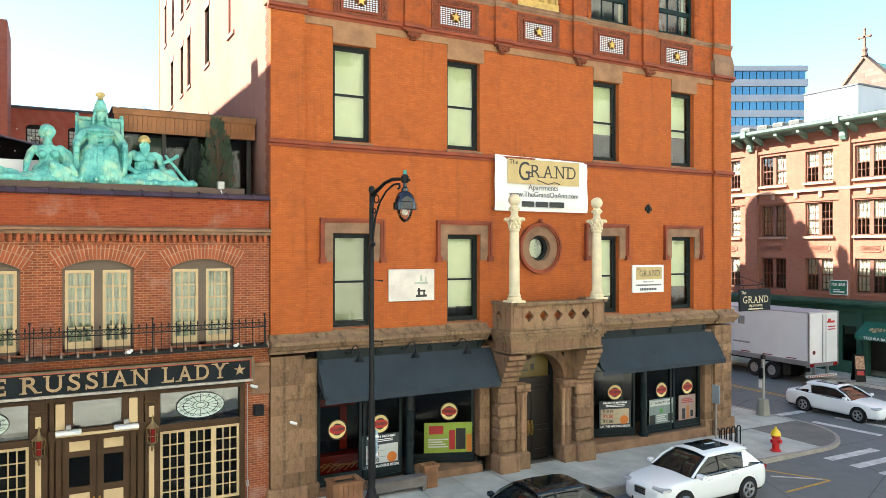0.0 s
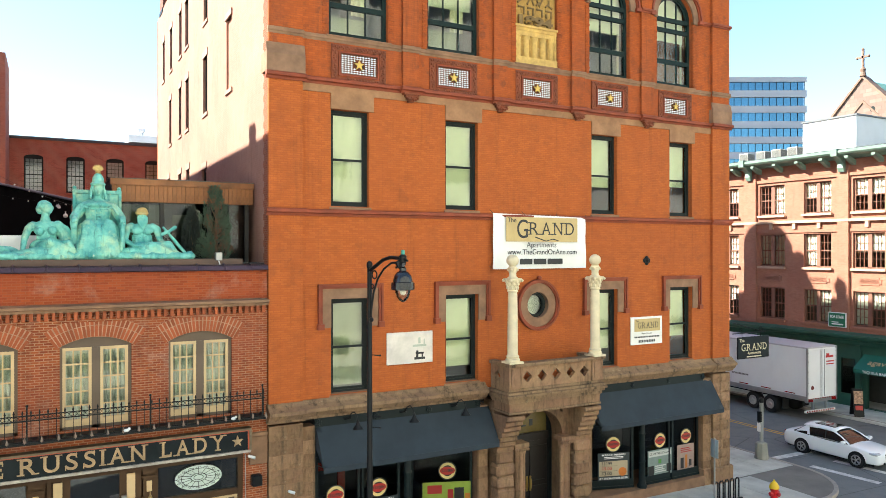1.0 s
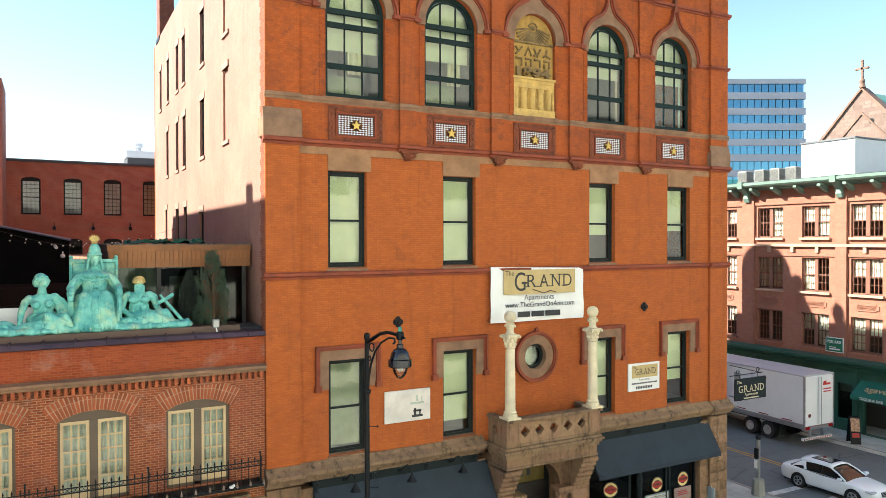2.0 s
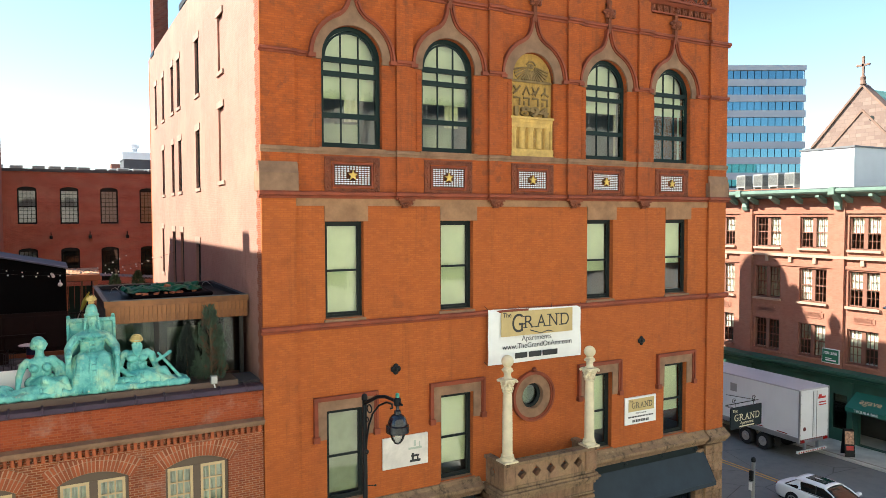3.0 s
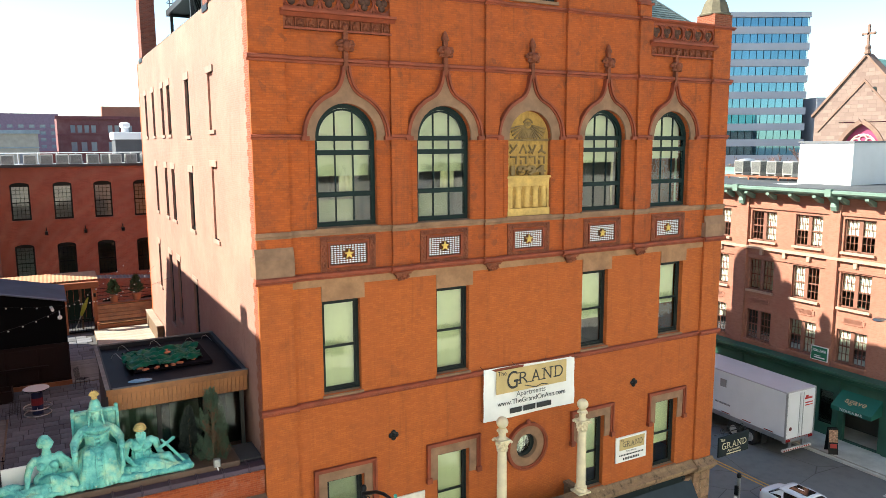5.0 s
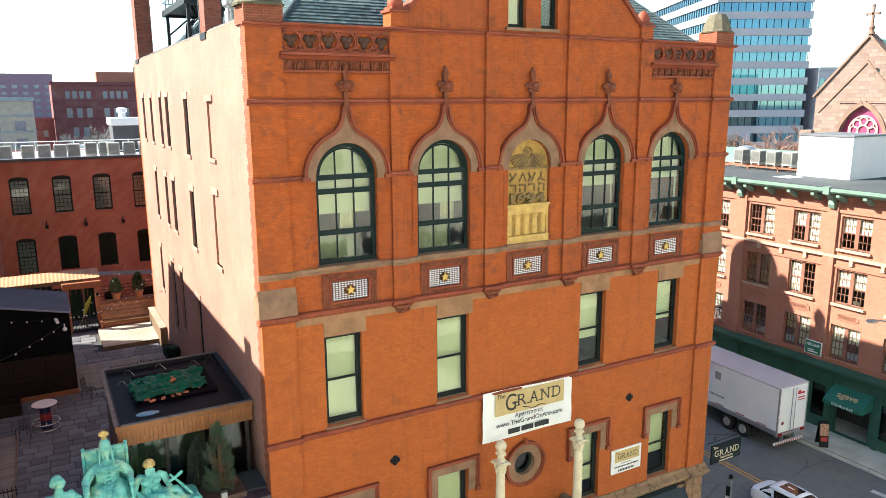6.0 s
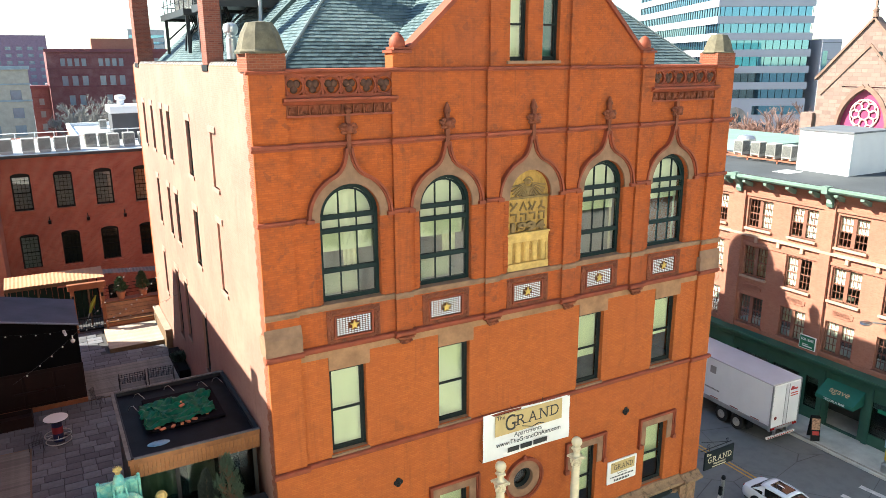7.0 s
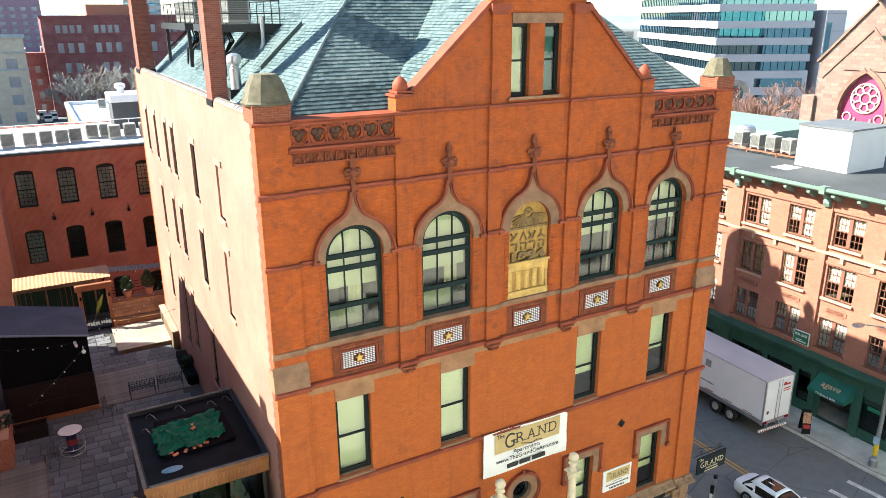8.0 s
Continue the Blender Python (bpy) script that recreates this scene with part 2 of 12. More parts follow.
# ---- mesh kit ----
class MB:
    """Collects the faces of one mesh."""

    def __init__(self):
        self.v, self.f = [], []

    def add(self, verts, faces):
        o = len(self.v)
        self.v += [tuple(p) for p in verts]
        self.f += [tuple(i + o for i in face) for face in faces]
        return self

    def box(self, x0, x1, y0, y1, z0, z1):
        vs = [(x, y, z) for z in (z0, z1) for x, y in ((x0, y0), (x1, y0), (x1, y1), (x0, y1))]
        return self.add(vs, [(3, 2, 1, 0), (4, 5, 6, 7), (0, 1, 5, 4), (1, 2, 6, 5), (2, 3, 7, 6), (3, 0, 4, 7)])

    def pane(self, x0, x1, y0, y1, z0, z1, axis=1):
        """A glazed sheet: its face and edges, open to the room."""
        o = len(self.f)
        self.box(x0, x1, y0, y1, z0, z1)
        del self.f[o + (4 if axis == 1 else 3)]
        return self

    def cbox(self, x0, x1, y0, y1, z0, z1, c=0.01, jit=0.0, rng=None):
        """A box with chamfered edges."""
        vs, ids = [], {}
        X, Y, Z = (x0, x1), (y0, y1), (z0, z1)
        for i in (0, 1):
            for j in (0, 1):
                for k in (0, 1):
                    s = (1 - 2 * i, 1 - 2 * j, 1 - 2 * k)
                    for a in range(3):
                        p = [X[i] + c * s[0], Y[j] + c * s[1], Z[k] + c * s[2]]
                        p[a] = (X[i], Y[j], Z[k])[a]
                        if jit:
                            p = [q + rng.uniform(-jit, jit) for q in p]
                        ids[i, j, k, a] = len(vs)
                        vs.append(p)
        fs = []
        for a in range(3):
            b, d = (a + 1) % 3, (a + 2) % 3
            for s in (0, 1):
                q = []
                for u, w in ((0, 0), (1, 0), (1, 1), (0, 1)):
                    key = [0, 0, 0]
                    key[a], key[b], key[d] = s, u, w
                    q.append(ids[(*key, a)])
                fs.append(q if s else q[::-1])
            for u in (0, 1):
                for w in (0, 1):
                    k0, k1 = [0, 0, 0], [0, 0, 0]
                    k0[b], k0[d], k1[b], k1[d] = u, w, u, w
                    k1[a] = 1
                    q = [ids[(*k0, b)], ids[(*k1, b)], ids[(*k1, d)], ids[(*k0, d)]]
                    fs.append(q if u == w else q[::-1])
        for i in (0, 1):
            for j in (0, 1):
                for k in (0, 1):
                    q = [ids[i, j, k, a] for a in range(3)]
                    fs.append(q if (i + j + k) % 2 else q[::-1])
        return self.add(vs, fs)

    @staticmethod
    def at(plane, u, w, d):
        return (u, d, w) if plane == "xz" else (d, u, w) if plane == "yz" else (u, w, d)

    def extr(self, pts, plane, a, b):
        n = len(pts)
        vs = [self.at(plane, u, w, d) for d in (a, b) for u, w in pts]
        fs = [tuple(range(n)), tuple(range(2 * n - 1, n - 1, -1))] + [(i, (i + 1) % n, n + (i + 1) % n, n + i) for i in range(n)]
        return self.add(vs, fs)

    def band(self, p, q, plane, a, b, loop=False):
        """The solid between two polylines of as many points."""
        n = len(p)
        vs = [self.at(plane, u, w, d) for d in (a, b) for line in (p, q) for u, w in line]
        fs = []
        for i in range(n if loop else n - 1):
            j = (i + 1) % n
            fs += [(i, j, n + j, n + i), (2 * n + i, 3 * n + i, 3 * n + j, 2 * n + j), (i, 2 * n + i, 2 * n + j, j), (n + i, n + j, 3 * n + j, 3 * n + i)]
        if not loop:
            e = n - 1
            fs += [(0, n, 3 * n, 2 * n), (e, 2 * n + e, 3 * n + e, n + e)]
        return self.add(vs, fs)

    def wall(self, plane, a, b, u0, u1, w0, w1, holes=()):
        """A slab between depths a and b with rectangular holes through it."""
        us = sorted({u0, u1, *[h[i] for h in holes for i in (0, 1)]})
        ws = sorted({w0, w1, *[h[i] for h in holes for i in (2, 3)]})
        us, ws = [u for u in us if u0 <= u <= u1], [w for w in ws if w0 <= w <= w1]

        def solid(i, j):
            if not (0 <= i < len(us) - 1 and 0 <= j < len(ws) - 1):
                return False
            cu, cw = (us[i] + us[i + 1]) / 2, (ws[j] + ws[j + 1]) / 2
            return not any(h[0] < cu < h[1] and h[2] < cw < h[3] for h in holes)

        ids = {}

        def vid(i, j, d):
            if (i, j, d) not in ids:
                ids[i, j, d] = len(self.v)
                self.v.append(self.at(plane, us[i], ws[j], d))
            return ids[i, j, d]

        for i in range(len(us) - 1):
            for j in range(len(ws) - 1):
                if not solid(i, j):
                    continue
                for d in (a, b):
                    self.f.append((vid(i, j, d), vid(i + 1, j, d), vid(i + 1, j + 1, d), vid(i, j + 1, d)))
                for di, dj, p, q in ((-1, 0, (i, j), (i, j + 1)), (1, 0, (i + 1, j), (i + 1, j + 1)), (0, -1, (i, j), (i + 1, j)), (0, 1, (i, j + 1), (i + 1, j + 1))):
                    if not solid(i + di, j + dj):
                        self.f.append((vid(*p, a), vid(*q, a), vid(*q, b), vid(*p, b)))
        return self

    def arch_fill(self, plane, a, b, c, spring, r, rise=None, n=18, full=False):
        """Fills a square-headed hole so that an arch (or a full circle) is left."""
        rise = r if rise is None else rise
        for i in range(2 * n if full else n):
            t0, t1 = math.pi * i / n, math.pi * (i + 1) / n
            arc = [(c + r * math.cos(t), spring + rise * math.sin(t)) for t in (t0, t1)]

            def out(t):
                k = 1 / max(abs(math.cos(t)), abs(math.sin(t)))
                return (c + r * k * math.cos(t), spring + rise * k * math.sin(t))

            self.band(arc, [out(t0), out(t1)], plane, a, b)
        return self

    def lathe(self, prof, cx=0, cy=0, n=16, z=0.0, ends=True):
        vs = [(cx + r * math.cos(2 * math.pi * i / n), cy + r * math.sin(2 * math.pi * i / n), z + h) for r, h in prof for i in range(n)]
        fs = [(k * n + i, k * n + (i + 1) % n, (k + 1) * n + (i + 1) % n, (k + 1) * n + i) for k in range(len(prof) - 1) for i in range(n)]
        if ends:
            fs += [tuple(range(n - 1, -1, -1)), tuple((len(prof) - 1) * n + i for i in range(n))]
        return self.add(vs, fs)

    def tube(self, pts, r, n=8):
        pts = [Vector(p) for p in pts]
        vs = []
        side = None
        for i, p in enumerate(pts):
            d = (pts[min(i + 1, len(pts) - 1)] - pts[max(i - 1, 0)]).normalized()
            if side is None:
                side = d.orthogonal().normalized()
            side = (side - d * side.dot(d)).normalized()
            up = d.cross(side)
            rr = r[i] if isinstance(r, (list, tuple)) else r
            vs += [p + rr * (side * math.cos(2 * math.pi * k / n) + up * math.sin(2 * math.pi * k / n)) for k in range(n)]
        m = len(pts)
        fs = [(i * n + k, i * n + (k + 1) % n, (i + 1) * n + (k + 1) % n, (i + 1) * n + k) for i in range(m - 1) for k in range(n)]
        return self.add(vs, fs + [tuple(range(n - 1, -1, -1)), tuple((m - 1) * n + k for k in range(n))])

    def ball(self, c, r, s=(1, 1, 1), n=12, m=8, rot=None):
        vs = []
        for j in range(m + 1):
            t = math.pi * j / m
            for i in range(n):
                p = Vector((r * s[0] * math.sin(t) * math.cos(2 * math.pi * i / n), r * s[1] * math.sin(t) * math.sin(2 * math.pi * i / n), r * s[2] * math.cos(t)))
                vs.append((rot @ p if rot else p) + Vector(c))
        return self.add(vs, [(j * n + i, (j + 1) * n + i, (j + 1) * n + (i + 1) % n, j * n + (i + 1) % n) for j in range(m) for i in range(n)])

    def data(self, name, mat, smooth=None, weld=True):
        me = bpy.data.meshes.new(name)
        me.from_pydata(self.v, [], self.f)
        if weld and len(self.v) < 60000:
            bm = bmesh.new()
            bm.from_mesh(me)
            bmesh.ops.remove_doubles(bm, verts=bm.verts, dist=0.0004)
            bmesh.ops.recalc_face_normals(bm, faces=bm.faces)
            bm.to_mesh(me)
            bm.free()
        if smooth:
            me.shade_smooth()
            me.set_sharp_from_angle(angle=radians(smooth))
        me.materials.append(mat)
        return me

    def obj(self, name, mat, parent=None, label="", smooth=None, loc=None, bevel=0.0, weld=True):
        ob = new(name, self.data(name, mat, smooth, weld))
        ob.parent = parent
        if loc:
            ob.location = loc
        if label:
            ob["label"] = label
        if bevel:
            mod = ob.modifiers.new("bevel", "BEVEL")
            mod.width, mod.segments, mod.limit_method = bevel, 2, "ANGLE"
        return ob


def link(name, data, parent=None, loc=None, rz=0.0, label=""):
    """One more object on a mesh that is there already."""
    ob = new(name, data)
    ob.parent = parent
    if loc:
        ob.location = loc
    ob.rotation_euler = (0, 0, radians(rz))
    if label:
        ob["label"] = label
    return ob


def thing(name, loc=(0, 0, 0), label="", category="", group="", kind="", rz=0.0):
    ob = new(name)
    ob.empty_display_size = 0.2
    ob.location, ob.rotation_euler = loc, (0, 0, radians(rz))
    return tagged(ob, label, category, group, kind)


def letters(text, size, mat, parent, m, depth=0.01, name="lettering", bold=0.0, squeeze=1.0, spacing=1.0, label="", fit=0.0):
    """Raised letters of the built-in face, centred on the pose m, facing its -y side."""
    cu = bpy.data.curves.new("text", "FONT")
    cu.body, cu.size, cu.extrude, cu.align_x, cu.align_y, cu.offset, cu.space_character = text, size, depth, "CENTER", "CENTER", bold, spacing
    tmp = bpy.data.objects.new("text", cu)
    scene.collection.objects.link(tmp)
    bpy.context.view_layer.update()
    me = bpy.data.meshes.new_from_object(tmp.evaluated_get(bpy.context.evaluated_depsgraph_get()))
    bpy.data.objects.remove(tmp)
    if fit:
        xs = [v.co.x for v in me.vertices]
        squeeze = fit / (max(xs) - min(xs))
        me.transform(Matrix.Translation((-(max(xs) + min(xs)) / 2, 0, 0)))
    me.transform(Matrix.Rotation(radians(90), 4, "X") @ Matrix.Diagonal((squeeze, 1, 1, 1)))
    me.transform(m)
    me.materials.clear()
    me.materials.append(mat)
    ob = new(name, me)
    ob.parent = parent
    if label:
        ob["label"] = label
    return ob


def star(mb, cx, cz, r, y0, y1, plane="xz"):
    pts = [(cx + (r if i % 2 == 0 else r * 0.4) * math.sin(math.pi * i / 5), cz + (r if i % 2 == 0 else r * 0.4) * math.cos(math.pi * i / 5)) for i in range(10)]
    return mb.extr(pts, plane, y0, y1)

# ---- the corner apartment building ----
W, D, FACE = 19.93, 25.5, 0.02
BAYS = (2.9, 6.38, 9.88, 13.36, 16.87)
WINX = (2.6, 6.7, 13.09, 17.2)
PIL = ((4.4, 4.99), (7.95, 8.52), (11.42, 12.02), (14.92, 15.56))
grand = thing("apartment_building", (0, 0, 0), "red brick Victorian corner apartment building with ogee hoods, stone base", "building")

# front wall with its window openings
holes = [(c - 0.65, c + 0.65, 5.5, 8.5) for c in WINX] + [(c - 0.65, c + 0.65, 11.42, 14.48) for c in WINX]
ARCHR = (1.02, 1.02, 0.92, 1.02, 1.02)
holes += [(c - r, c + r, 16.8, 19.6 + r) for c, r in zip(BAYS, ARCHR)] + [(9.88 - 0.6, 9.88 + 0.6, 8.03 - 0.6, 8.03 + 0.6)]
MB().wall("xz", FACE, 0.42, 0.0, W, 5.2, 15.25, holes).obj("wall", MB_CLEAN, grand)
MB().wall("xz", FACE, 0.42, 0.0, W, 15.25, 24.0, holes).obj("wall", MB_RED, grand)
for c, r in zip(BAYS, ARCHR):
    MB().arch_fill("xz", FACE, 0.42, c, 19.6, r).obj("arch_spandrel", MB_RED, grand)
MB().arch_fill("xz", FACE, 0.42, 9.88, 8.03, 0.6, full=True).obj("arch_spandrel", MB_CLEAN, grand)
# stepped gable over the middle bays
mb = MB().wall("xz", FACE, 0.42, 8.04, 12.0, 24.0, 27.3, [(8.88, 9.62, 24.3, 26.72), (10.24, 10.98, 24.3, 26.72)])
mb.extr([(4.55, 24.0), (8.04, 24.0), (8.04, 27.3), (5.1, 24.66), (4.55, 24.66)], "xz", FACE, 0.42)
mb.extr([(12.0, 24.0), (15.35, 24.0), (15.35, 24.66), (14.75, 24.66), (12.0, 27.3)], "xz", FACE, 0.42)
mb.extr([(8.04, 27.3), (12.0, 27.3), (12.0, 28.0), (10.02, 29.6), (8.04, 28.0)], "xz", FACE, 0.42)
mb.obj("gable", MB_RED, grand)
for pts in ([(5.1, 24.66), (8.04, 27.3), (7.96, 27.42), (5.02, 24.76)], [(14.75, 24.66), (12.0, 27.3), (12.08, 27.42), (14.83, 24.76)]):
    MB().extr(pts, "xz", -0.1, 0.5).obj("coping", TERRA, grand)
for x0, x1 in ((4.5, 5.1), (14.75, 15.4)):
    MB().box(x0, x1, -0.1, 0.5, 24.66, 24.74).obj("coping", TERRA, grand)
# piers that frame the gable windows
for x0, x1 in ((8.04, 8.56), (11.42, 12.02)):
    MB().box(x0, x1, -0.1, FACE, 24.05, 27.2).obj("pier", MB_RED, grand)
    MB().box(x0 - 0.04, x1 + 0.04, -0.16, 0.3, 27.0, 27.12).box(x0 - 0.1, x1 + 0.1, -0.22, 0.4, 27.12, 27.34).obj("pier_cap", TERRA, grand)
MB().box(8.85, 10.95, -0.05, 0.03, 26.724, 27.05).obj("lintel", BROWN2, grand)
MB().box(8.75, 11.0, -0.08, 0.2, 24.2, 24.3).obj("sill", BROWN2, grand)

# side walls and back wall
SIDEWIN = [(9.7, 10.6, 19.75, 22.0), (14.5, 15.4, 19.85, 22.1), (16.5, 17.3, 19.85, 22.1), (19.7, 20.5, 19.85, 22.1), (22.6, 23.4, 19.85, 22.1),
           (9.75, 10.7, 15.85, 18.25), (14.4, 15.3, 15.85, 18.25), (16.6, 17.4, 15.85, 18.25), (20.0, 20.8, 15.85, 18.25),
           (10.0, 11.0, 10.75, 13.5), (14.2, 15.1, 11.0, 13.9), (16.6, 17.6, 10.3, 13.9), (20.6, 21.3, 11.6, 14.0)]
BLINDWIN = [(5.05, 5.95, 19.9, 21.9), (5.1, 6.0, 15.95, 18.6)]
mb = MB().wall("yz", 0.0, 0.42, 0.42, D, 0.0, 24.15, SIDEWIN + BLINDWIN)
mb.obj("wall", MB_SIDE, grand, "sun-bleached salmon side wall of painted brick")
for y0, y1, z0, z1 in BLINDWIN:
    MB().box(0.07, 0.3, y0, y1, z0, z1).obj("blocked_window", MB_SIDE, grand)
MB().wall("yz", W - 0.42, W, 0.42, D, 0.0, 24.0).obj("wall", MB_RED, grand)
MB().wall("xz", D, D + 0.4, 0.0, W, 0.0, 24.1).obj("wall", MB_RED, grand)
# return of the front pilaster round the corner, toothed into the side wall
MB_QUOIN = brickwork("dark quoin brick", (0.36, 0.10, 0.045), (0.22, 0.055, 0.03), (0.30, 0.14, 0.09), 0.012, streak=0.3, patch=(0.25, 0.07, 0.04), bump=1.0)
quoin = MB().box(-0.035, 0.42, 0.02, 0.46, 5.2, 24.0).obj("quoin", MB_QUOIN, grand)
QB = MB().cbox(-0.03, 0.0, 0.0, 0.14, 0, 0.2, 0.006).data("quoin_brick", MB_QUOIN)
for i in range(46):
    link("quoin_brick", QB, quoin, (0.0, 0.46, 5.3 + 0.404 * i))

# pilasters
for x0, x1 in PIL:
    MB().box(x0, x1, -0.1, FACE, 15.4, 24.02).obj("pilaster", MB_RED, grand)
    c = (x0 + x1) / 2
    mb = MB()
    for r, z0, z1 in ((0.30, 15.15, 15.22), (0.22, 15.08, 15.16), (0.17, 15.0, 15.09), (0.1, 14.92, 15.01)):
        mb.box(c - r, c + r, -0.04 - r * 0.6, 0.06, z0, z1)
    for i in range(7):
        mb.ball((c - 0.2 + 0.067 * i, -0.17, 15.06 - 0.05 * abs(math.sin(i * 2.1))), 0.055, n=6, m=4)
    mb.obj("corbel", CARVED, grand)
for x0, x1 in ((-0.05, 1.0), (18.95, W + 0.05)):
    MB().box(x0, x1, -0.1, FACE + 0.001, 5.2, 15.3).obj("pilaster", MB_CLEAN, grand)
    MB().box(x0, x1, -0.1, FACE + 0.001, 15.3, 23.98).obj("pilaster", MB_RED, grand)
    # splayed stone offset above the third string
    mb = MB().extr([(-0.10, 15.42), (-0.2, 15.42), (-0.2, 15.95), (-0.1, 16.3)], "yz", x0 - 0.08, x1 + 0.06)
    mb.box(x0 - 0.08, x1, -0.1, 0.42 if x0 < 1 else 0.1, 15.42, 16.0)
    mb.obj("offset_stone", BROWN2, grand)

# string courses
def string(x0, x1, z0, z1, proj, mat, base=FACE, name="string_course"):
    h = z1 - z0
    pts = [(base + 0.01, z0), (base - proj * 0.35, z0), (base - proj * 0.5, z0 + h * 0.3), (base - proj, z0 + h * 0.45), (base - proj, z0 + h * 0.85), (base - proj * 0.7, z1), (base + 0.01, z1)]
    return MB().extr(pts, "yz", x0, x1).obj(name, mat, grand)

ENDS = ((-0.05, 1.0), (18.95, W + 0.05))
for z0, z1, proj, mat, mid in ((11.10, 11.32, 0.14, TERRA, False), (15.2, 15.42, 0.16, TERRA, True), (16.57, 16.77, 0.06, BROWN2, True), (21.76, 21.96, 0.13, TERRA, True)):
    string(0.0, W, z0, z1, proj, mat)
    for x0, x1 in ENDS + (PIL if mid else ()):
        string(x0 - proj * 0.6, x1 + proj * 0.6, z0 - 0.002, z1 + 0.002, proj + 0.004, mat, -0.1)
for (x0, x1) in PIL + ENDS:
    string(x0 - 0.05, x1 + 0.05, 19.52, 19.68, 0.1, TERRA, -0.1)
for a, b in [(1.0, BAYS[0] - 1.36), (BAYS[4] + 1.36, 18.95)] + [(BAYS[i] + 1.36, BAYS[i + 1] - 1.36) for i in range(4)]:
    string(a, b, 19.52, 19.68, 0.09, TERRA)
string(4.5, 15.4, 23.98, 24.12, 0.12, TERRA)
for x0, x1 in PIL:
    string(x0 - 0.06, x1 + 0.06, 23.978, 24.124, 0.12, TERRA, -0.1)

# square-headed windows with shouldered surrounds below and flat lintels above
def sash_mesh(w, h, meet, t=0.1):
    mb = MB()
    for x0, x1, z0, z1 in ((0, t, 0, h), (w - t, w, 0, h), (t, w - t, h - t, h), (t, w - t, 0, t)):
        mb.box(x0, x1, 0, 0.12, z0, z1)
    mb.box(t, w - t, 0.03, 0.1, meet - 0.035, meet + 0.035)
    for x0, x1, z0, z1 in ((t, t + 0.05, t, h - t), (w - t - 0.05, w - t, t, h - t), (t + 0.05, w - t - 0.05, h - t - 0.05, h - t), (t + 0.05, w - t - 0.05, t, t + 0.07)):
        mb.box(x0, x1, 0.035, 0.1, z0, z1)
    return mb.data("window", GREYFR)

def slab_mesh(name, w, h, d, mat):
    return MB().pane(0, w, 0, d, 0, h).data(name, mat)

def sash(parent, x, y, z, w, h, drop, frame_mesh, meet, rz=0.0, cloth=BLIND):
    """drop: the part of the height that the blind covers."""
    win = link("window", frame_mesh, parent, (x, y, z), rz)
    for z0, z1 in ((0.15, meet - 0.035), (meet + 0.035, h - 0.15)):
        link("pane", slab_mesh("pane", w - 0.3, z1 - z0, 0.008, GLASS), win, (0.15, 0.06, z0)).visible_shadow = False
    if drop > 0:
        mb = MB()
        n = 9
        hh = (h - 0.2) * drop
        line = [(0.11 + (w - 0.22) * i / n, 0.2 + 0.004 * math.sin(i * 1.4 + x * 5)) for i in range(n + 1)]
        mb.band(line, [(u, v + 0.004) for u, v in line], "xy", h - 0.1 - hh, h - 0.1)
        mb.obj("blind", cloth, win)
    return win

STRIP = plain("weathered stone band", (0.34, 0.175, 0.085), 0.85, var=0.4, big=1.3, fine=12, bump=0.5, dist=0.015)
MB().box(1.0, 18.95, -0.018, 0.04, 14.97, 15.21).obj("stone_band", STRIP, grand)
fm2, fm3 = sash_mesh(1.3, 3.0, 1.45), sash_mesh(1.3, 3.06, 1.5)
# Full pale blinds and the olive one stand in for reflections of the front opposite.
for c, d2, d3 in zip(WINX, (0.96, 0.86, 0.8, 0.7), (1.0, 1.0, 0.66, 0.6)):
    sash(grand, c - 0.65, 0.22, 5.5, 1.3, 3.0, d2, fm2, 1.45, cloth=BLIND3 if c < 3 else BLIND)
    sash(grand, c - 0.65, 0.22, 11.42, 1.3, 3.06, d3, fm3, 1.5)
    MB().box(c - 0.66, c + 0.8, -0.016, 0.04, 14.484, 14.98).obj("lintel", STRIP, grand, bevel=0.01)
    for z in (5.5, 11.42):
        MB().extr([(-0.04, z - 0.12), (0.25, z - 0.12), (0.25, z + 0.03), (-0.04, z - 0.03)], "yz", c - 0.7, c + 0.7).obj("sill", BROWN2, grand)
    # stone surround, and the red moulding stepped round it
    mb = MB().extr([(c - 0.95, 7.6), (c - 0.654, 7.6), (c - 0.654, 8.504), (c + 0.654, 8.504), (c + 0.654, 7.6), (c + 0.95, 7.6), (c + 0.95, 8.83), (c - 0.95, 8.83)], "xz", -0.03, 0.04)
    mb.obj("surround", BROWN2, grand, bevel=0.008)
    mb = MB()
    for k, (o, p) in enumerate(((0.0, 0.09), (0.07, 0.14))):
        a, b, zz = 0.95 + o, 0.95 + o + 0.07, 8.83 + o
        mb.box(c - b, c + b, FACE - p, FACE + 0.02, zz, zz + 0.07).box(c - b, c - a, FACE - p, FACE + 0.02, 7.72, zz).box(c + a, c + b, FACE - p, FACE + 0.02, 7.72, zz)
    for s in (-1, 1):
        mb.box(c + s * 1.02 - 0.1, c + s * 1.02 + 0.1, -0.16, FACE + 0.02, 7.56, 7.74)
    mb.obj("hood_mould", TERRA, grand)
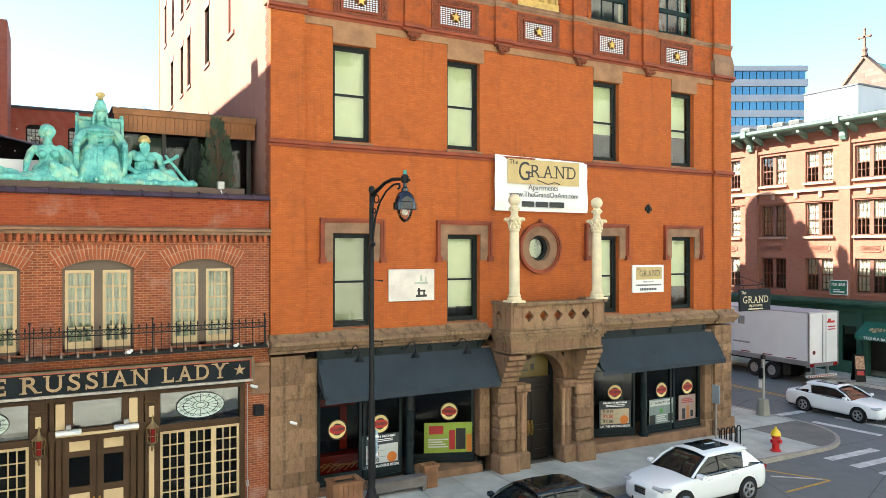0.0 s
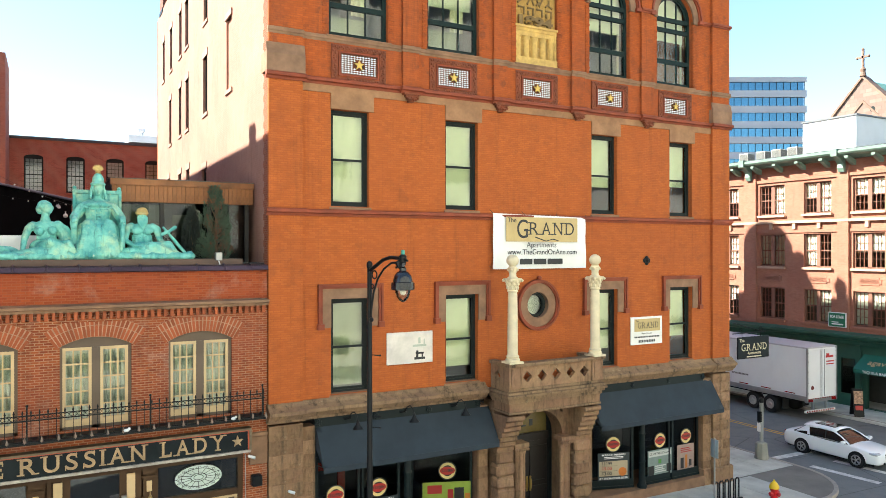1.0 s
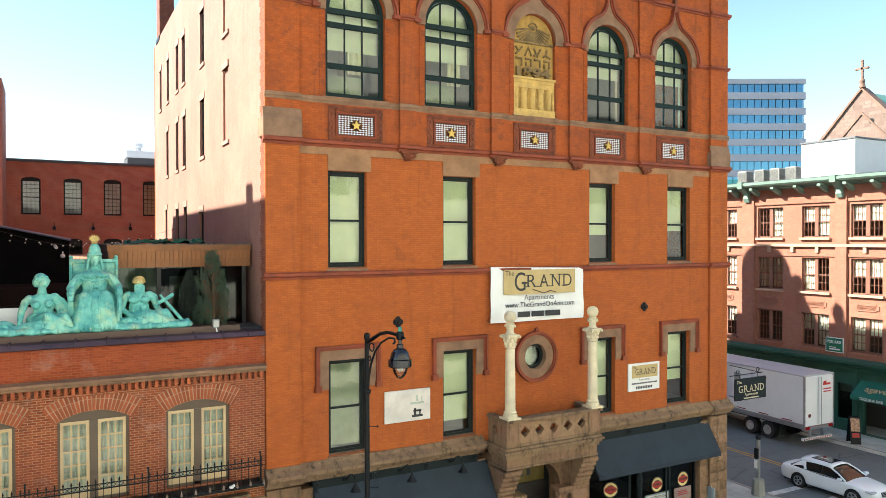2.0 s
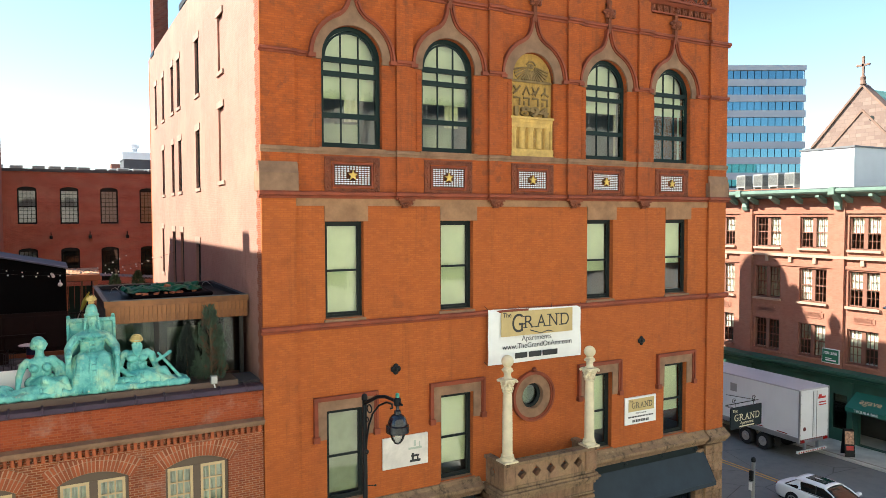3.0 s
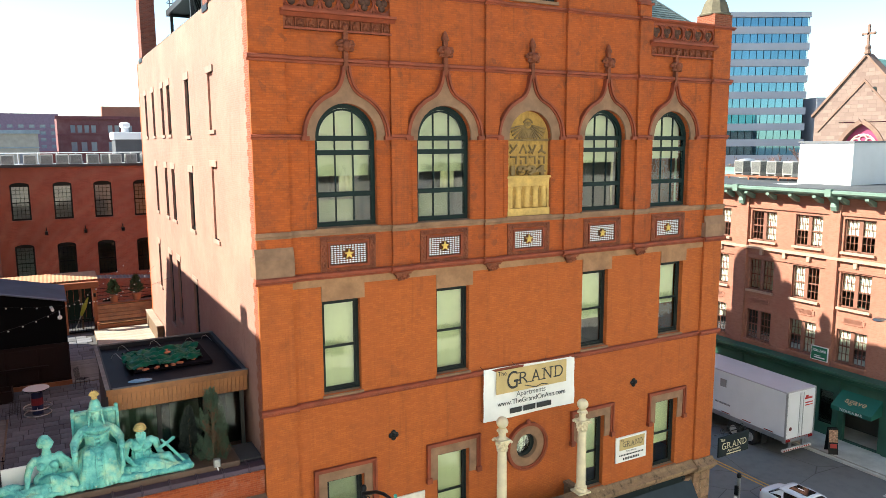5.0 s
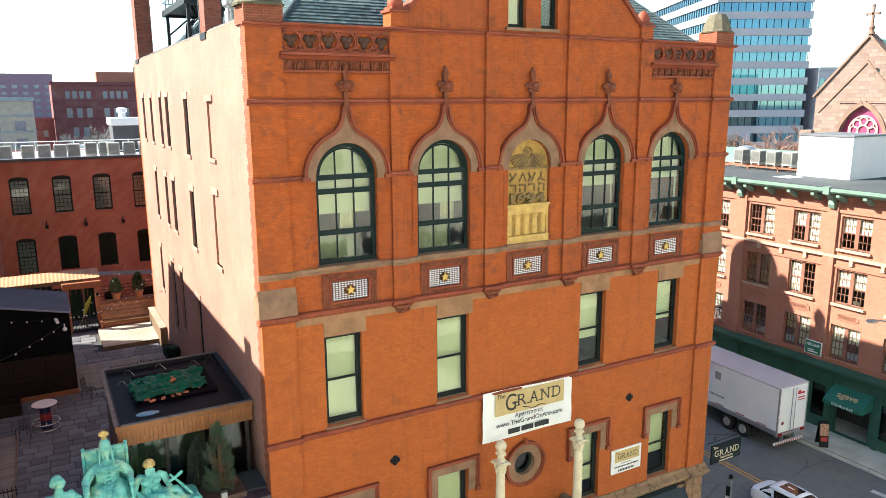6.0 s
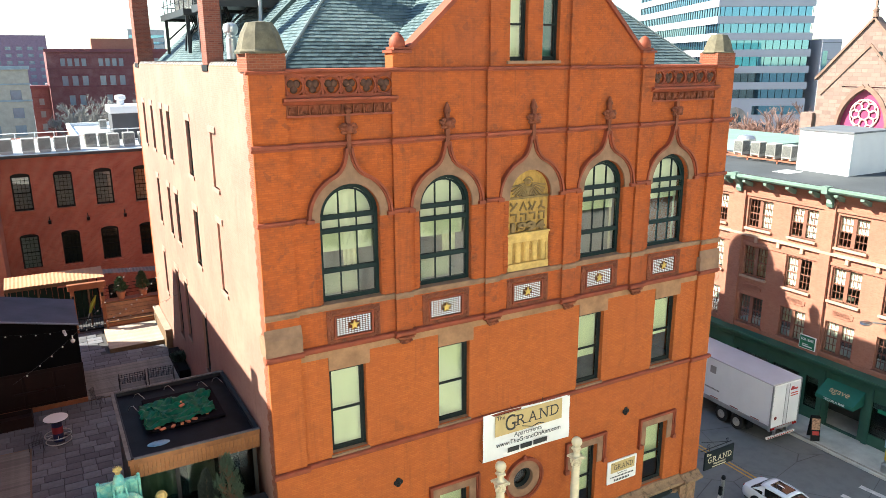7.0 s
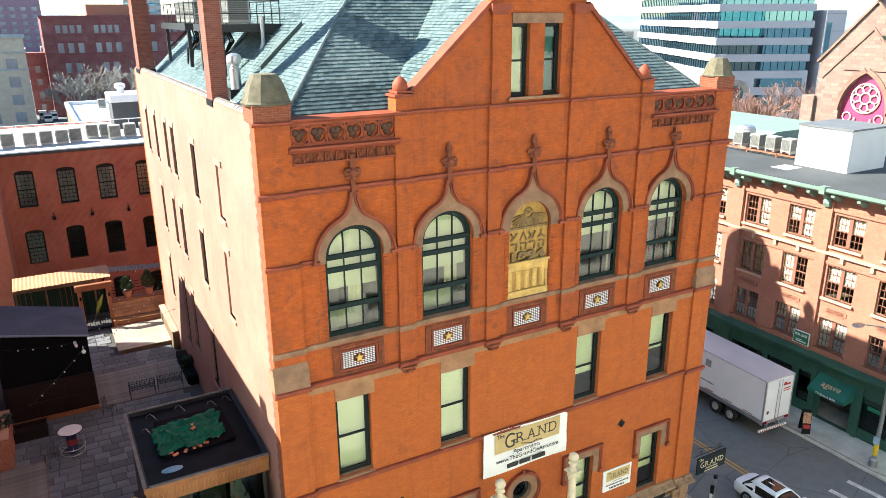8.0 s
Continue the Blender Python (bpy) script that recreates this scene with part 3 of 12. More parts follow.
# upper-wall anchor plates
def anchor(x, z):
    a = thing("wall_anchor", (x, FACE, z), "small black iron lobed anchor plate on the brick wall", "anchor", "anchor plates")
    mb = MB()
    for k in range(4):
        mb.ball((0.09 * math.cos(math.pi * k / 2), -0.03, 0.09 * math.sin(math.pi * k / 2)), 0.1, (1, 0.5, 1), 10, 6)
    mb.ball((0, -0.06, 0), 0.07, n=8, m=6)
    mb.obj("plate", BLACKIRON, a)
anchor(4.35, 9.6)
anchor(15.26, 9.61)

# round window over the porch
def ring(c, z, r0, r1, y0, y1, n=40):
    a = [(c + r0 * math.cos(2 * math.pi * i / n), z + r0 * math.sin(2 * math.pi * i / n)) for i in range(n)]
    b = [(c + r1 * math.cos(2 * math.pi * i / n), z + r1 * math.sin(2 * math.pi * i / n)) for i in range(n)]
    return MB().band(a, b, "xz", y0, y1, True)
ring(9.88, 8.03, 0.47, 0.80, -0.04, 0.2).obj("surround", BROWN2, grand, smooth=40)
ring(9.88, 8.03, 0.80, 0.86, -0.1, 0.1).obj("hood_mould", TERRA, grand, smooth=40)
ring(9.88, 8.03, 0.86, 0.93, -0.15, 0.1).obj("hood_mould", TERRA, grand, smooth=40)
MB().ball((9.88, -0.12, 9.02), 0.09).obj("boss", TERRA, grand, smooth=60)
oc = ring(9.88, 8.03, 0.36, 0.48, 0.16, 0.3).obj("window", GREYFR, grand, smooth=40)
MB().extr([(9.88 + 0.4 * math.cos(i / 12 * math.pi), 8.03 + 0.4 * math.sin(i / 12 * math.pi)) for i in range(24)], "xz", 0.24, 0.25).obj("pane", GLASS, oc).visible_shadow = False

# arched upper windows and their ogee hoods
def half_ogee():
    pts = [(1.3 * math.cos(radians(a)), 19.6 + 1.3 * math.sin(radians(a))) for a in range(0, 66, 5)]
    p = [Vector(pts[-1]), Vector(pts[-1]) + 0.3 * Vector((-0.906, 0.423)), Vector((0.06, 21.1)), Vector((0.0, 21.72))]
    for i in range(1, 11):
        t = i / 10
        pts.append(tuple(p[0] * (1 - t) ** 3 + p[1] * 3 * t * (1 - t) ** 2 + p[2] * 3 * t * t * (1 - t) + p[3] * t ** 3))
    return pts

def offset(pts, d):
    out = []
    for i, q in enumerate(pts):
        a, b = Vector(pts[max(i - 1, 0)]), Vector(pts[min(i + 1, len(pts) - 1)])
        t = (b - a).normalized()
        out.append((q[0] + d * t.y, q[1] - d * t.x))
    return out

def arched_window(c):
    mb = MB()
    t, r = 0.13, 1.02
    mb.box(-r, -r + t, 0, 0.14, 0, 2.8).box(r - t, r, 0, 0.14, 0, 2.8).box(-r + t, r - t, 0, 0.14, 0, 0.16)
    for z0, z1 in ((0.94, 1.1), (2.24, 2.4), (2.68, 2.84)):
        mb.box(-r + t, r - t, 0.0, 0.13, z0, z1)
    arc = [(r * math.cos(math.pi * i / 24), 2.8 + r * math.sin(math.pi * i / 24)) for i in range(25)]
    mb.band(arc, [(u * (r - t) / r, 2.8 + (w - 2.8) * (r - t) / r) for u, w in arc], "xz", 0, 0.14)
    mb.band([(u * 0.86, 2.8 + (w - 2.8) * 0.86) for u, w in arc], [(u * 0.8, 2.8 + (w - 2.8) * 0.8) for u, w in arc], "xz", 0.04, 0.12)
    for x in (-0.3, 0.3):
        mb.box(x - 0.018, x + 0.018, 0.03, 0.1, 0.16, 3.62)
    return mb

ogee = half_ogee()
aw = arched_window(0).data("window", GREENFR, smooth=30)
for n, c in enumerate(BAYS):
    r = ARCHR[n]
    in_r = [(c + r * math.cos(math.pi / 2 * i / (len(ogee) - 1)), 19.6 + r * math.sin(math.pi / 2 * i / (len(ogee) - 1))) for i in range(len(ogee))]
    o_r = [(c + u, w) for u, w in ogee]
    left = [(2 * c - u, w) for u, w in o_r], [(2 * c - u, w) for u, w in in_r]
    MB().band(o_r, in_r, "xz", -0.05, 0.1).band(left[0], left[1], "xz", -0.05, 0.1).box(c - 1.3, c - r, -0.05, 0.1, 19.49, 19.6).box(c + r, c + 1.3, -0.05, 0.1, 19.49, 19.6).obj("hood_stone", BROWN2, grand, smooth=30)
    mb = MB()
    for d0, d1, y in ((0.0, 0.06, -0.1), (0.06, 0.13, -0.17)):
        p, q = offset(ogee, d0), offset(ogee, d1)
        for s in (1, -1):
            mb.band([(c + s * u, w) for u, w in p], [(c + s * u, w) for u, w in q], "xz", y, 0.1)
    for s in (-1, 1):
        mb.box(c + s * 1.36 - 0.12, c + s * 1.36 + 0.12, -0.19, 0.1, 19.5, 19.62)
    mb.obj("hood_mould", TERRA, grand, smooth=30)
    # leafy finial on the hood's point
    low = n in (0, 4)
    mb = MB().box(c - 0.07, c + 0.07, -0.14, 0.04, 21.6, 22.86 if low else 22.75)
    for s in (-1, 0, 1):
        for k in range(3):
            mb.ball((c + s * 0.16, -0.14, 22.22 + 0.11 * k), 0.1, (1.1, 0.8, 0.7), 8, 6)
    mb.ball((c, -0.16, 22.33), 0.15, n=10, m=6).ball((c - 0.25, -0.1, 22.38), 0.07, n=8, m=5).ball((c + 0.25, -0.1, 22.38), 0.07, n=8, m=5)
    if low:
        mb.lathe([(0.06, 22.8), (0.11, 22.86), (0.1, 22.92), (0.02, 22.97)], c, -0.12, 10)
    else:
        mb.lathe([(0.05, 22.5), (0.12, 22.8), (0.13, 22.7), (0.07, 22.76), (0.1, 22.82), (0.07, 22.92), (0.02, 23.0)], c, -0.07, 10)
    mb.obj("finial", CARVED, grand, smooth=50)
    MB().extr([(-0.07, 16.74), (0.3, 16.74), (0.3, 16.83), (-0.07, 16.79)], "yz", c - r - 0.08, c + r + 0.08).obj("sill", BROWN2, grand)
    # toothed brick jambs
    for s in (-1, 1):
        mb = MB()
        for k in range(19):
            mb.box(c + s * (r + 0.11) - 0.09, c + s * (r + 0.11) + (0.1 if k % 2 else 0.04), -0.012, 0.03, 16.85 + k * 0.136, 16.85 + k * 0.136 + 0.062)
        mb.obj("jamb_brick", MB_RED, grand)
    if n == 2:
        continue
    win = link("window", aw, grand, (c, 0.2, 16.8))
    for z0, z1 in ((0.16, 0.94), (1.1, 2.24), (2.4, 2.68)):
        for x0 in (-0.88, -0.28, 0.32):
            link("pane", slab_mesh("pane", 0.56, z1 - z0, 0.008, GLASS), win, (x0, 0.06, z0)).visible_shadow = False
    pts = [(0.89 * math.cos(math.pi * i / 16), 2.8 + 0.89 * math.sin(math.pi * i / 16)) for i in range(17)]
    ap = MB().extr(pts, "xz", 0.06, 0.068)
    del ap.f[1]
    ap.obj("pane", GLASS, win).visible_shadow = False
    drop = (0.6, 0.58, 0.53, 0.5)[n if n < 2 else n - 1]
    line = [(-0.92 + 1.84 * i / 24, 0.3 + 0.006 * math.sin(i * 0.9 + n)) for i in range(25)]
    MB().band(line, [(u, v + 0.005) for u, v in line], "xy", 3.74 - 3.6 * drop, 3.74).obj("blind", BLIND, win)
    if n < 2:
        # a half-drawn curtain and a dull olive board behind the lower sash
        line = [(-0.06 + 0.04 * i + 0.22 * n, 0.4 + 0.02 * math.sin(i * 1.3)) for i in range(14)]
        MB().band(line, [(u, v + 0.005) for u, v in line], "xy", 0.9, 3.5).obj("curtain", BLIND2, win)
        line = [(-0.92 + 0.14 * i, 0.5) for i in range(11)]
        MB().band(line, [(u, v + 0.005) for u, v in line], "xy", 0.1, 0.82 + 0.1 * n).obj("screen", BLIND3, win)
    for s, wd in ((-1, 0.3), (1, 0.12)) if n > 2 else ():
        line = [(s * (0.95 - wd * i / 10), 0.36 + 0.012 * math.sin(i * 1.2)) for i in range(11)]
        MB().band(line, [(u, v + 0.005) for u, v in line], "xy", 0.02, 3.5).obj("curtain", BLIND2, win)

# the carved panel in the middle bay
SOOTY = plain("soot-darkened carved stone", (0.23, 0.145, 0.055), 0.85, var=0.45, big=4, fine=16, bump=0.6, dist=0.02)
PALECARVE = plain("pale yellow carved stone", (0.62, 0.40, 0.12), 0.8, var=0.3, big=3, fine=16, bump=0.5, dist=0.02)
c = 9.88
niche = MB()
niche.extr([(c - 0.92, 18.55), (c + 0.92, 18.55)] + [(c + 0.92 * math.cos(math.pi * i / 20), 19.6 + 0.92 * math.sin(math.pi * i / 20)) for i in range(21)], "xz", 0.17, 0.4)
niche.box(c - 0.92, c + 0.92, 0.17, 0.4, 16.8, 18.55)
tab = niche.obj("relief_panel", CREAM, grand, "ochre carved stone panel with a radiant sun and raised figures", smooth=30)
rays = []
for i in range(17):
    a = radians(192 + 156 * i / 16)
    u, v = math.cos(a), math.sin(a)
    far = min(0.78, 0.5 / max(abs(v), 0.2))
    rays.append([(c + 0.17 * u - 0.01 * v, 20.06 + 0.17 * v + 0.01 * u), (c + 0.17 * u + 0.01 * v, 20.06 + 0.17 * v - 0.01 * u),
                 (c + far * u + 0.034 * v, 20.06 + far * v - 0.034 * u), (c + far * u - 0.034 * v, 20.06 + far * v + 0.034 * u)])
mb = MB().ball((c, 0.17, 20.06), 0.13, (1.2, 0.35, 0.7), 16, 8).ball((c, 0.12, 20.06), 0.055, (1, 0.5, 1), 10, 6)
mb.tube([(c - 0.2, 0.15, 20.1), (c - 0.1, 0.13, 20.2), (c, 0.13, 20.23), (c + 0.1, 0.13, 20.2), (c + 0.2, 0.15, 20.1)], 0.03, 6)
mb.box(c - 0.9, c + 0.9, 0.1, 0.18, 19.46, 19.54)
sunr = mb.obj("sun_relief", SOOTY, tab)
for p in rays:
    MB().extr(p, "xz", 0.11, 0.18).obj("ray", SOOTY, sunr)
# carved signs in two rows over the year
def stroke(pts, z0, k):
    MB().tube([(c + x, 0.14, z0 + z) for x, z in pts], 0.04, 6).obj("carved_sign", SOOTY, tab)
for k, x in enumerate((-0.62, -0.2, 0.2, 0.62)):
    top = (((-0.14, 0.3), (0.0, 0.12), (0.14, 0.3)), ((-0.15, 0.0), (0.0, 0.3), (0.15, 0.0)), ((-0.15, 0.3), (0.0, 0.0), (0.15, 0.3)), ((0.0, 0.3), (0.0, 0.08), (0.16, 0.0)))[k]
    stroke([(x + u, v) for u, v in top], 19.02, k)
    if k != 1:
        stroke([(x - 0.15, 0.02), (x, 0.14)], 19.02, k)
    stroke([(x - 0.13, 0.26), (x + 0.12, 0.26), (x + 0.12, 0.0)], 18.64, k)
    if k % 2:
        stroke([(x - 0.1, 0.14), (x - 0.1, 0.0)], 18.64, k)
letters("1894", 0.44, SOOTY, tab, pose(c, 0.12, 18.4), 0.06, "raised_figure", 0.02, fit=1.5, label="raised year in the stone")
mb = MB().box(c - 0.92, c + 0.92, 0.05, 0.2, 18.02, 18.14).box(c - 0.95, c + 0.95, 0.0, 0.2, 18.14, 18.22).box(c - 0.92, c + 0.92, 0.08, 0.2, 17.85, 18.02)
for i in range(5):
    x = c - 0.75 + 0.375 * i
    mb.lathe([(0.12, 17.08), (0.12, 17.7), (0.16, 17.85)], x, 0.2, 12)
mb.box(c - 0.95, c + 0.95, 0.02, 0.2, 16.8, 17.06)
for s in (-1, 1):
    mb.box(c + s * 0.88 - 0.05, c + s * 0.88 + 0.05, 0.06, 0.2, 17.0, 18.1)
mb.obj("corbel_table", PALECARVE, tab, smooth=40)

# latticed star panels under the sills
def lattice():
    mb = MB()
    for i in range(12):
        for j in range(9):
            x, z = -0.6 + 1.2 * (i + 0.5) / 12, -0.3 + 0.6 * (j + 0.5) / 9
            if math.hypot(x, z) > 0.19:
                mb.extr([(x - 0.049, z), (x, z - 0.027), (x + 0.049, z), (x, z + 0.027)], "xz", -0.012, 0.02)
    return mb.data("lattice", WHITE, weld=False)

def carved_frame():
    mb = MB()
    for x0, x1, z0, z1 in ((-0.93, 0.93, 0.42, 0.58), (-0.93, 0.93, -0.58, -0.42), (-0.93, -0.72, -0.42, 0.42), (0.72, 0.93, -0.42, 0.42)):
        mb.box(x0, x1, -0.04, 0.05, z0, z1)
    rng = random.Random(4)
    for i in range(26):
        for z in (-0.5, 0.5):
            mb.ball((-0.86 + 0.069 * i, -0.045, z + 0.03 * math.sin(i * 2.1)), 0.045, (1, 0.6, 1), 6, 4)
    for i in range(11):
        for x in (-0.825, 0.825):
            mb.ball((x + 0.04 * math.sin(i * 2.3), -0.045, -0.38 + 0.076 * i), 0.05, (1, 0.6, 1), 6, 4)
    return mb.data("star_panel", CARVED, weld=False)

LAT, CFR = lattice(), carved_frame()
LBACK = MB().box(-0.64, 0.64, 0.0, 0.03, -0.34, 0.34).data("lattice_ground", plain("dark lattice ground", (0.10, 0.075, 0.05), 0.8))
LRIM = MB().wall("xz", -0.055, 0.04, -0.69, 0.69, -0.39, 0.39, [(-0.63, 0.63, -0.33, 0.33)]).data("rim", TERRA)
STAR = star(MB().lathe([(0.01, 0), (0.01, 0.001)], 0, 0, 3), 0, 0, 0.17, -0.05, 0.0).data("star", plain("gilt star", (0.75, 0.50, 0.12), 0.35, 0.3))
for c in BAYS:
    p = link("star_panel", CFR, grand, (c - 0.01, FACE, 15.94))
    link("lattice_ground", LBACK, p)
    link("rim", LRIM, p)
    link("lattice", LAT, p)
    link("star", STAR, p, (0, -0.02, 0))

# pierced parapets, corner pedestals and balls
# Dark brown trefoils: the shade of the pierced recesses is in their colour.
TREFOIL = MB()
for k in range(3):
    a = radians(30 + 120 * k)
    TREFOIL.ball((0.105 * math.cos(a), 0.0, 0.105 * math.sin(a)), 0.118, (1, 0.5, 1), 10, 6)
TREFOIL = TREFOIL.data("trefoil", plain("recess-dark trefoil", (0.085, 0.035, 0.02), 0.85, var=0.4, big=6), 60)
for x0, x1 in ((1.0, 4.45), (15.5, 18.95)):
    n = 6
    xs = [x0 + (x1 - x0) * (i + 0.5) / n for i in range(n)]
    mb = MB().wall("xz", -0.06, 0.1, x0, x1, 23.28, 23.98, [(x - 0.26, x + 0.26, 23.37, 23.89) for x in xs])
    for x in xs:
        mb.arch_fill("xz", -0.06, 0.1, x, 23.63, 0.26, full=True, n=10)
    par = mb.obj("parapet", TERRA, grand, smooth=30)
    for x in xs:
        ring(x, 23.63, 0.245, 0.275, -0.09, -0.05, 24).obj("roundel", TERRA, par, smooth=40)
        link("trefoil", TREFOIL, par, (x, 0.01, 23.63))
    mb = MB().extr([(0.05, 23.98), (-0.12, 23.98), (-0.2, 24.04), (-0.2, 24.1), (0.5, 24.12), (0.5, 23.98)], "yz", x0, x1)
    mb.extr([(0.05, 23.05), (-0.1, 23.08), (-0.2, 23.18), (-0.28, 23.2), (-0.28, 23.27), (0.05, 23.3)], "yz", x0 - 0.1, x1 + 0.1)
    mb.obj("ledge", TERRA, grand)
    frieze = MB().box(x0, x1, -0.04, 0.03, 22.72, 23.06).obj("carved_frieze", CARVED, grand)
    MB().box(x0, x1, -0.13, 0.0, 22.72, 22.78).obj("ledge", TERRA, frieze)
    for i in range(10):
        x = x0 + 0.17 + (x1 - x0 - 0.34) * i / 9
        mb = MB().box(x - 0.172, x - 0.14, -0.13, 0.0, 22.78, 23.06)
        for a, r in ((-0.07, 0.05), (0.07, 0.05), (0.0, 0.06), (-0.04, 0.045), (0.05, 0.045)):
            limb_x = x + a
            mb.ball((limb_x, -0.07, 22.86 + 0.09 * math.cos(a * 20)), r, (0.8, 0.6, 1.5), 8, 5)
        mb.obj("leaf_block", CARVED, frieze)
for x0, big in ((-0.06, 1.0), (18.9, 0.84)):
    MB().box(x0, x0 + 1.12 * (1 if big == 1 else 0.92), -0.12, 0.95 * big, 24.04, 24.56).obj("pedestal", MB_QUOIN, grand)
    string(x0 - 0.08, x0 + 1.2, 23.95, 24.07, 0.12, TERRA, -0.1)
    mb = MB()
    cx, cy = x0 + (0.56 if big == 1 else 0.515), 0.41 * big
    for (h0, z0), (h1, z1) in zip(((0.66, 24.6), (0.68, 24.66), (0.62, 24.72), (0.56, 24.95), (0.48, 25.2), (0.34, 25.46)), ((0.68, 24.66), (0.62, 24.72), (0.56, 24.95), (0.48, 25.2), (0.34, 25.46), (0.0, 25.5))):
        def oct8(h):
            k = h * 0.52
            return [(k, -h), (h, -k), (h, k), (k, h), (-k, h), (-h, k), (-h, -k), (-k, -h)]
        vs = [(cx + a * big, cy + b * big, 24.54 + (z - 24.6) * big) for h, z in ((h0, z0), (h1, z1)) for a, b in oct8(h)]
        mb.add(vs, [(i, (i + 1) % 8, 8 + (i + 1) % 8, 8 + i) for i in range(8)])
    mb.obj("pedestal_cap", MOSS, grand)
for x in (4.72, 15.13):
    MB().box(x - 0.28, x + 0.3, -0.12, 0.45, 24.02, 24.58).obj("pedestal", MB_RED, grand)
    mb = MB().box(x - 0.34, x + 0.36, -0.18, 0.5, 24.56, 24.64)
    mb.lathe([(0.2, 24.64), (0.24, 24.72), (0.255, 24.85), (0.22, 25.0), (0.12, 25.12), (0.03, 25.18)], x + 0.01, 0.16, 16)
    mb.obj("ball_finial", TERRA, grand, smooth=40)
# gable windows
fm5 = sash_mesh(0.74, 2.42, 1.2, 0.07)
for x, cl in ((8.88, BLIND), (10.24, plain("teal shutter paint", (0.03, 0.16, 0.17), 0.5))):
    sash(grand, x, 0.2, 24.3, 0.74, 2.42, 1.0, fm5, 1.2, cloth=cl)
# side windows
SILLSTONE = plain("weathered sill stone", (0.33, 0.21, 0.16), 0.85)
fms = {}
for y0, y1, z0, z1 in SIDEWIN:
    key = (round(y1 - y0, 2), round(z1 - z0, 2))
    if key not in fms:
        fms[key] = sash_mesh(key[0], key[1], key[1] * 0.48, 0.07)
    sash(grand, 0.1, y1, z0, key[0], key[1], 0.0, fms[key], key[1] * 0.48, -90)
    MB().box(-0.05, 0.15, y0 - 0.1, y1 + 0.1, z0 - 0.14, z0).obj("sill", SILLSTONE, grand)
    MB().box(-0.03, 0.15, y0 - 0.1, y1 + 0.1, z1, z1 + 0.28).obj("lintel", SILLSTONE, grand)
for y0, y1, z0, z1 in BLINDWIN:
    MB().box(-0.06, 0.12, y0 - 0.1, y1 + 0.1, z0 - 0.14, z0).obj("sill", SILLSTONE, grand)
    MB().box(-0.05, 0.12, y0 - 0.1, y1 + 0.1, z1, z1 + 0.22).obj("lintel", SILLSTONE, grand)
# coping tiles on the side wall
coping = MB().box(0.02, 0.4, 1.0, D, 24.1, 24.2).obj("coping", BROWN2, grand)
CTILE = MB().tube([(0, 0, 0), (0, 0.385, 0)], [0.19, 0.175], 10).data("coping_tile", plain("glazed coping tile", (0.27, 0.22, 0.19), 0.5, var=0.3, rnd=0.3), 40)
for i in range(62):
    link("coping_tile", CTILE, coping, (0.2, 1.0 + i * 0.395, 24.15))

# dim rooms behind the windows, floor by floor
ROOM = plain("room plaster", (0.42, 0.40, 0.34), 0.9, var=0.2)
mb = MB()
for z in (4.95, 10.6, 15.3, 21.6):
    mb.box(0.45, W - 0.45, 0.45, D, z, z + 0.25)
for x in (4.6, 9.88, 15.2):
    mb.box(x - 0.1, x + 0.1, 0.45, 6.0, 5.2, 21.6)
mb.box(0.45, W - 0.45, 6.0, 6.2, 5.2, 24)
mb.obj("room", ROOM, grand)

# slate roofs
def slates(p00, p10, p01, p11, mat, name, row=0.165, wid=0.19, label="", pieces=None):
    """Overlapping slates on the quad p00 p10 (eave) p01 p11 (top)."""
    p00, p10, p01, p11 = (Vector(p) for p in (p00, p10, p01, p11))
    nor = (p10 - p00).cross(p01 - p00).normalized()
    if nor.z < 0:
        nor = -nor
    up = ((p01 + p11) - (p00 + p10)) / 2
    rows = max(1, int(up.length / row))
    rng = random.Random(len(name) + rows)
    mb = MB()
    mb.add([p00, p10, p11, p01], [(0, 1, 2, 3)])
    single = []
    for j in range(rows):
        a0, b0 = p00.lerp(p01, j / rows), p10.lerp(p11, j / rows)
        a1, b1 = p00.lerp(p01, min(1, (j + 1.15) / rows)), p10.lerp(p11, min(1, (j + 1.15) / rows))
        cols = max(1, int((b0 - a0).length / wid))
        off = 0.5 if j % 2 else 0.0
        for i in range(cols):
            s0, s1 = max(0.0, (i - off) / cols), min(1.0, (i + 0.95 - off) / cols)
            if s1 <= s0:
                continue
            h = 0.034 + rng.uniform(-0.004, 0.008)
            dz = (p00 - p01).normalized() * rng.uniform(-0.006, 0.008)
            q0, q1, q2, q3 = a0.lerp(b0, s0) + dz, a0.lerp(b0, s1) + dz, a1.lerp(b1, s1), a1.lerp(b1, s0)
            faces = [(0, 1, 2, 3), (4, 5, 1, 0), (4, 0, 3), (5, 2, 1)]
            quad = [q0 + nor * h, q1 + nor * h, q2 + nor * 0.006, q3 + nor * 0.006, q0, q1]
            if pieces and pieces(q0, j) and off < s1 * cols and len(single) < 300:
                single.append(MB().add(quad, faces))
            else:
                mb.add(quad, faces)
    ob = mb.obj(name, mat, grand, label, weld=False)
    for piece in single:
        piece.obj("slate", SLATE1, ob, weld=False)
    return ob

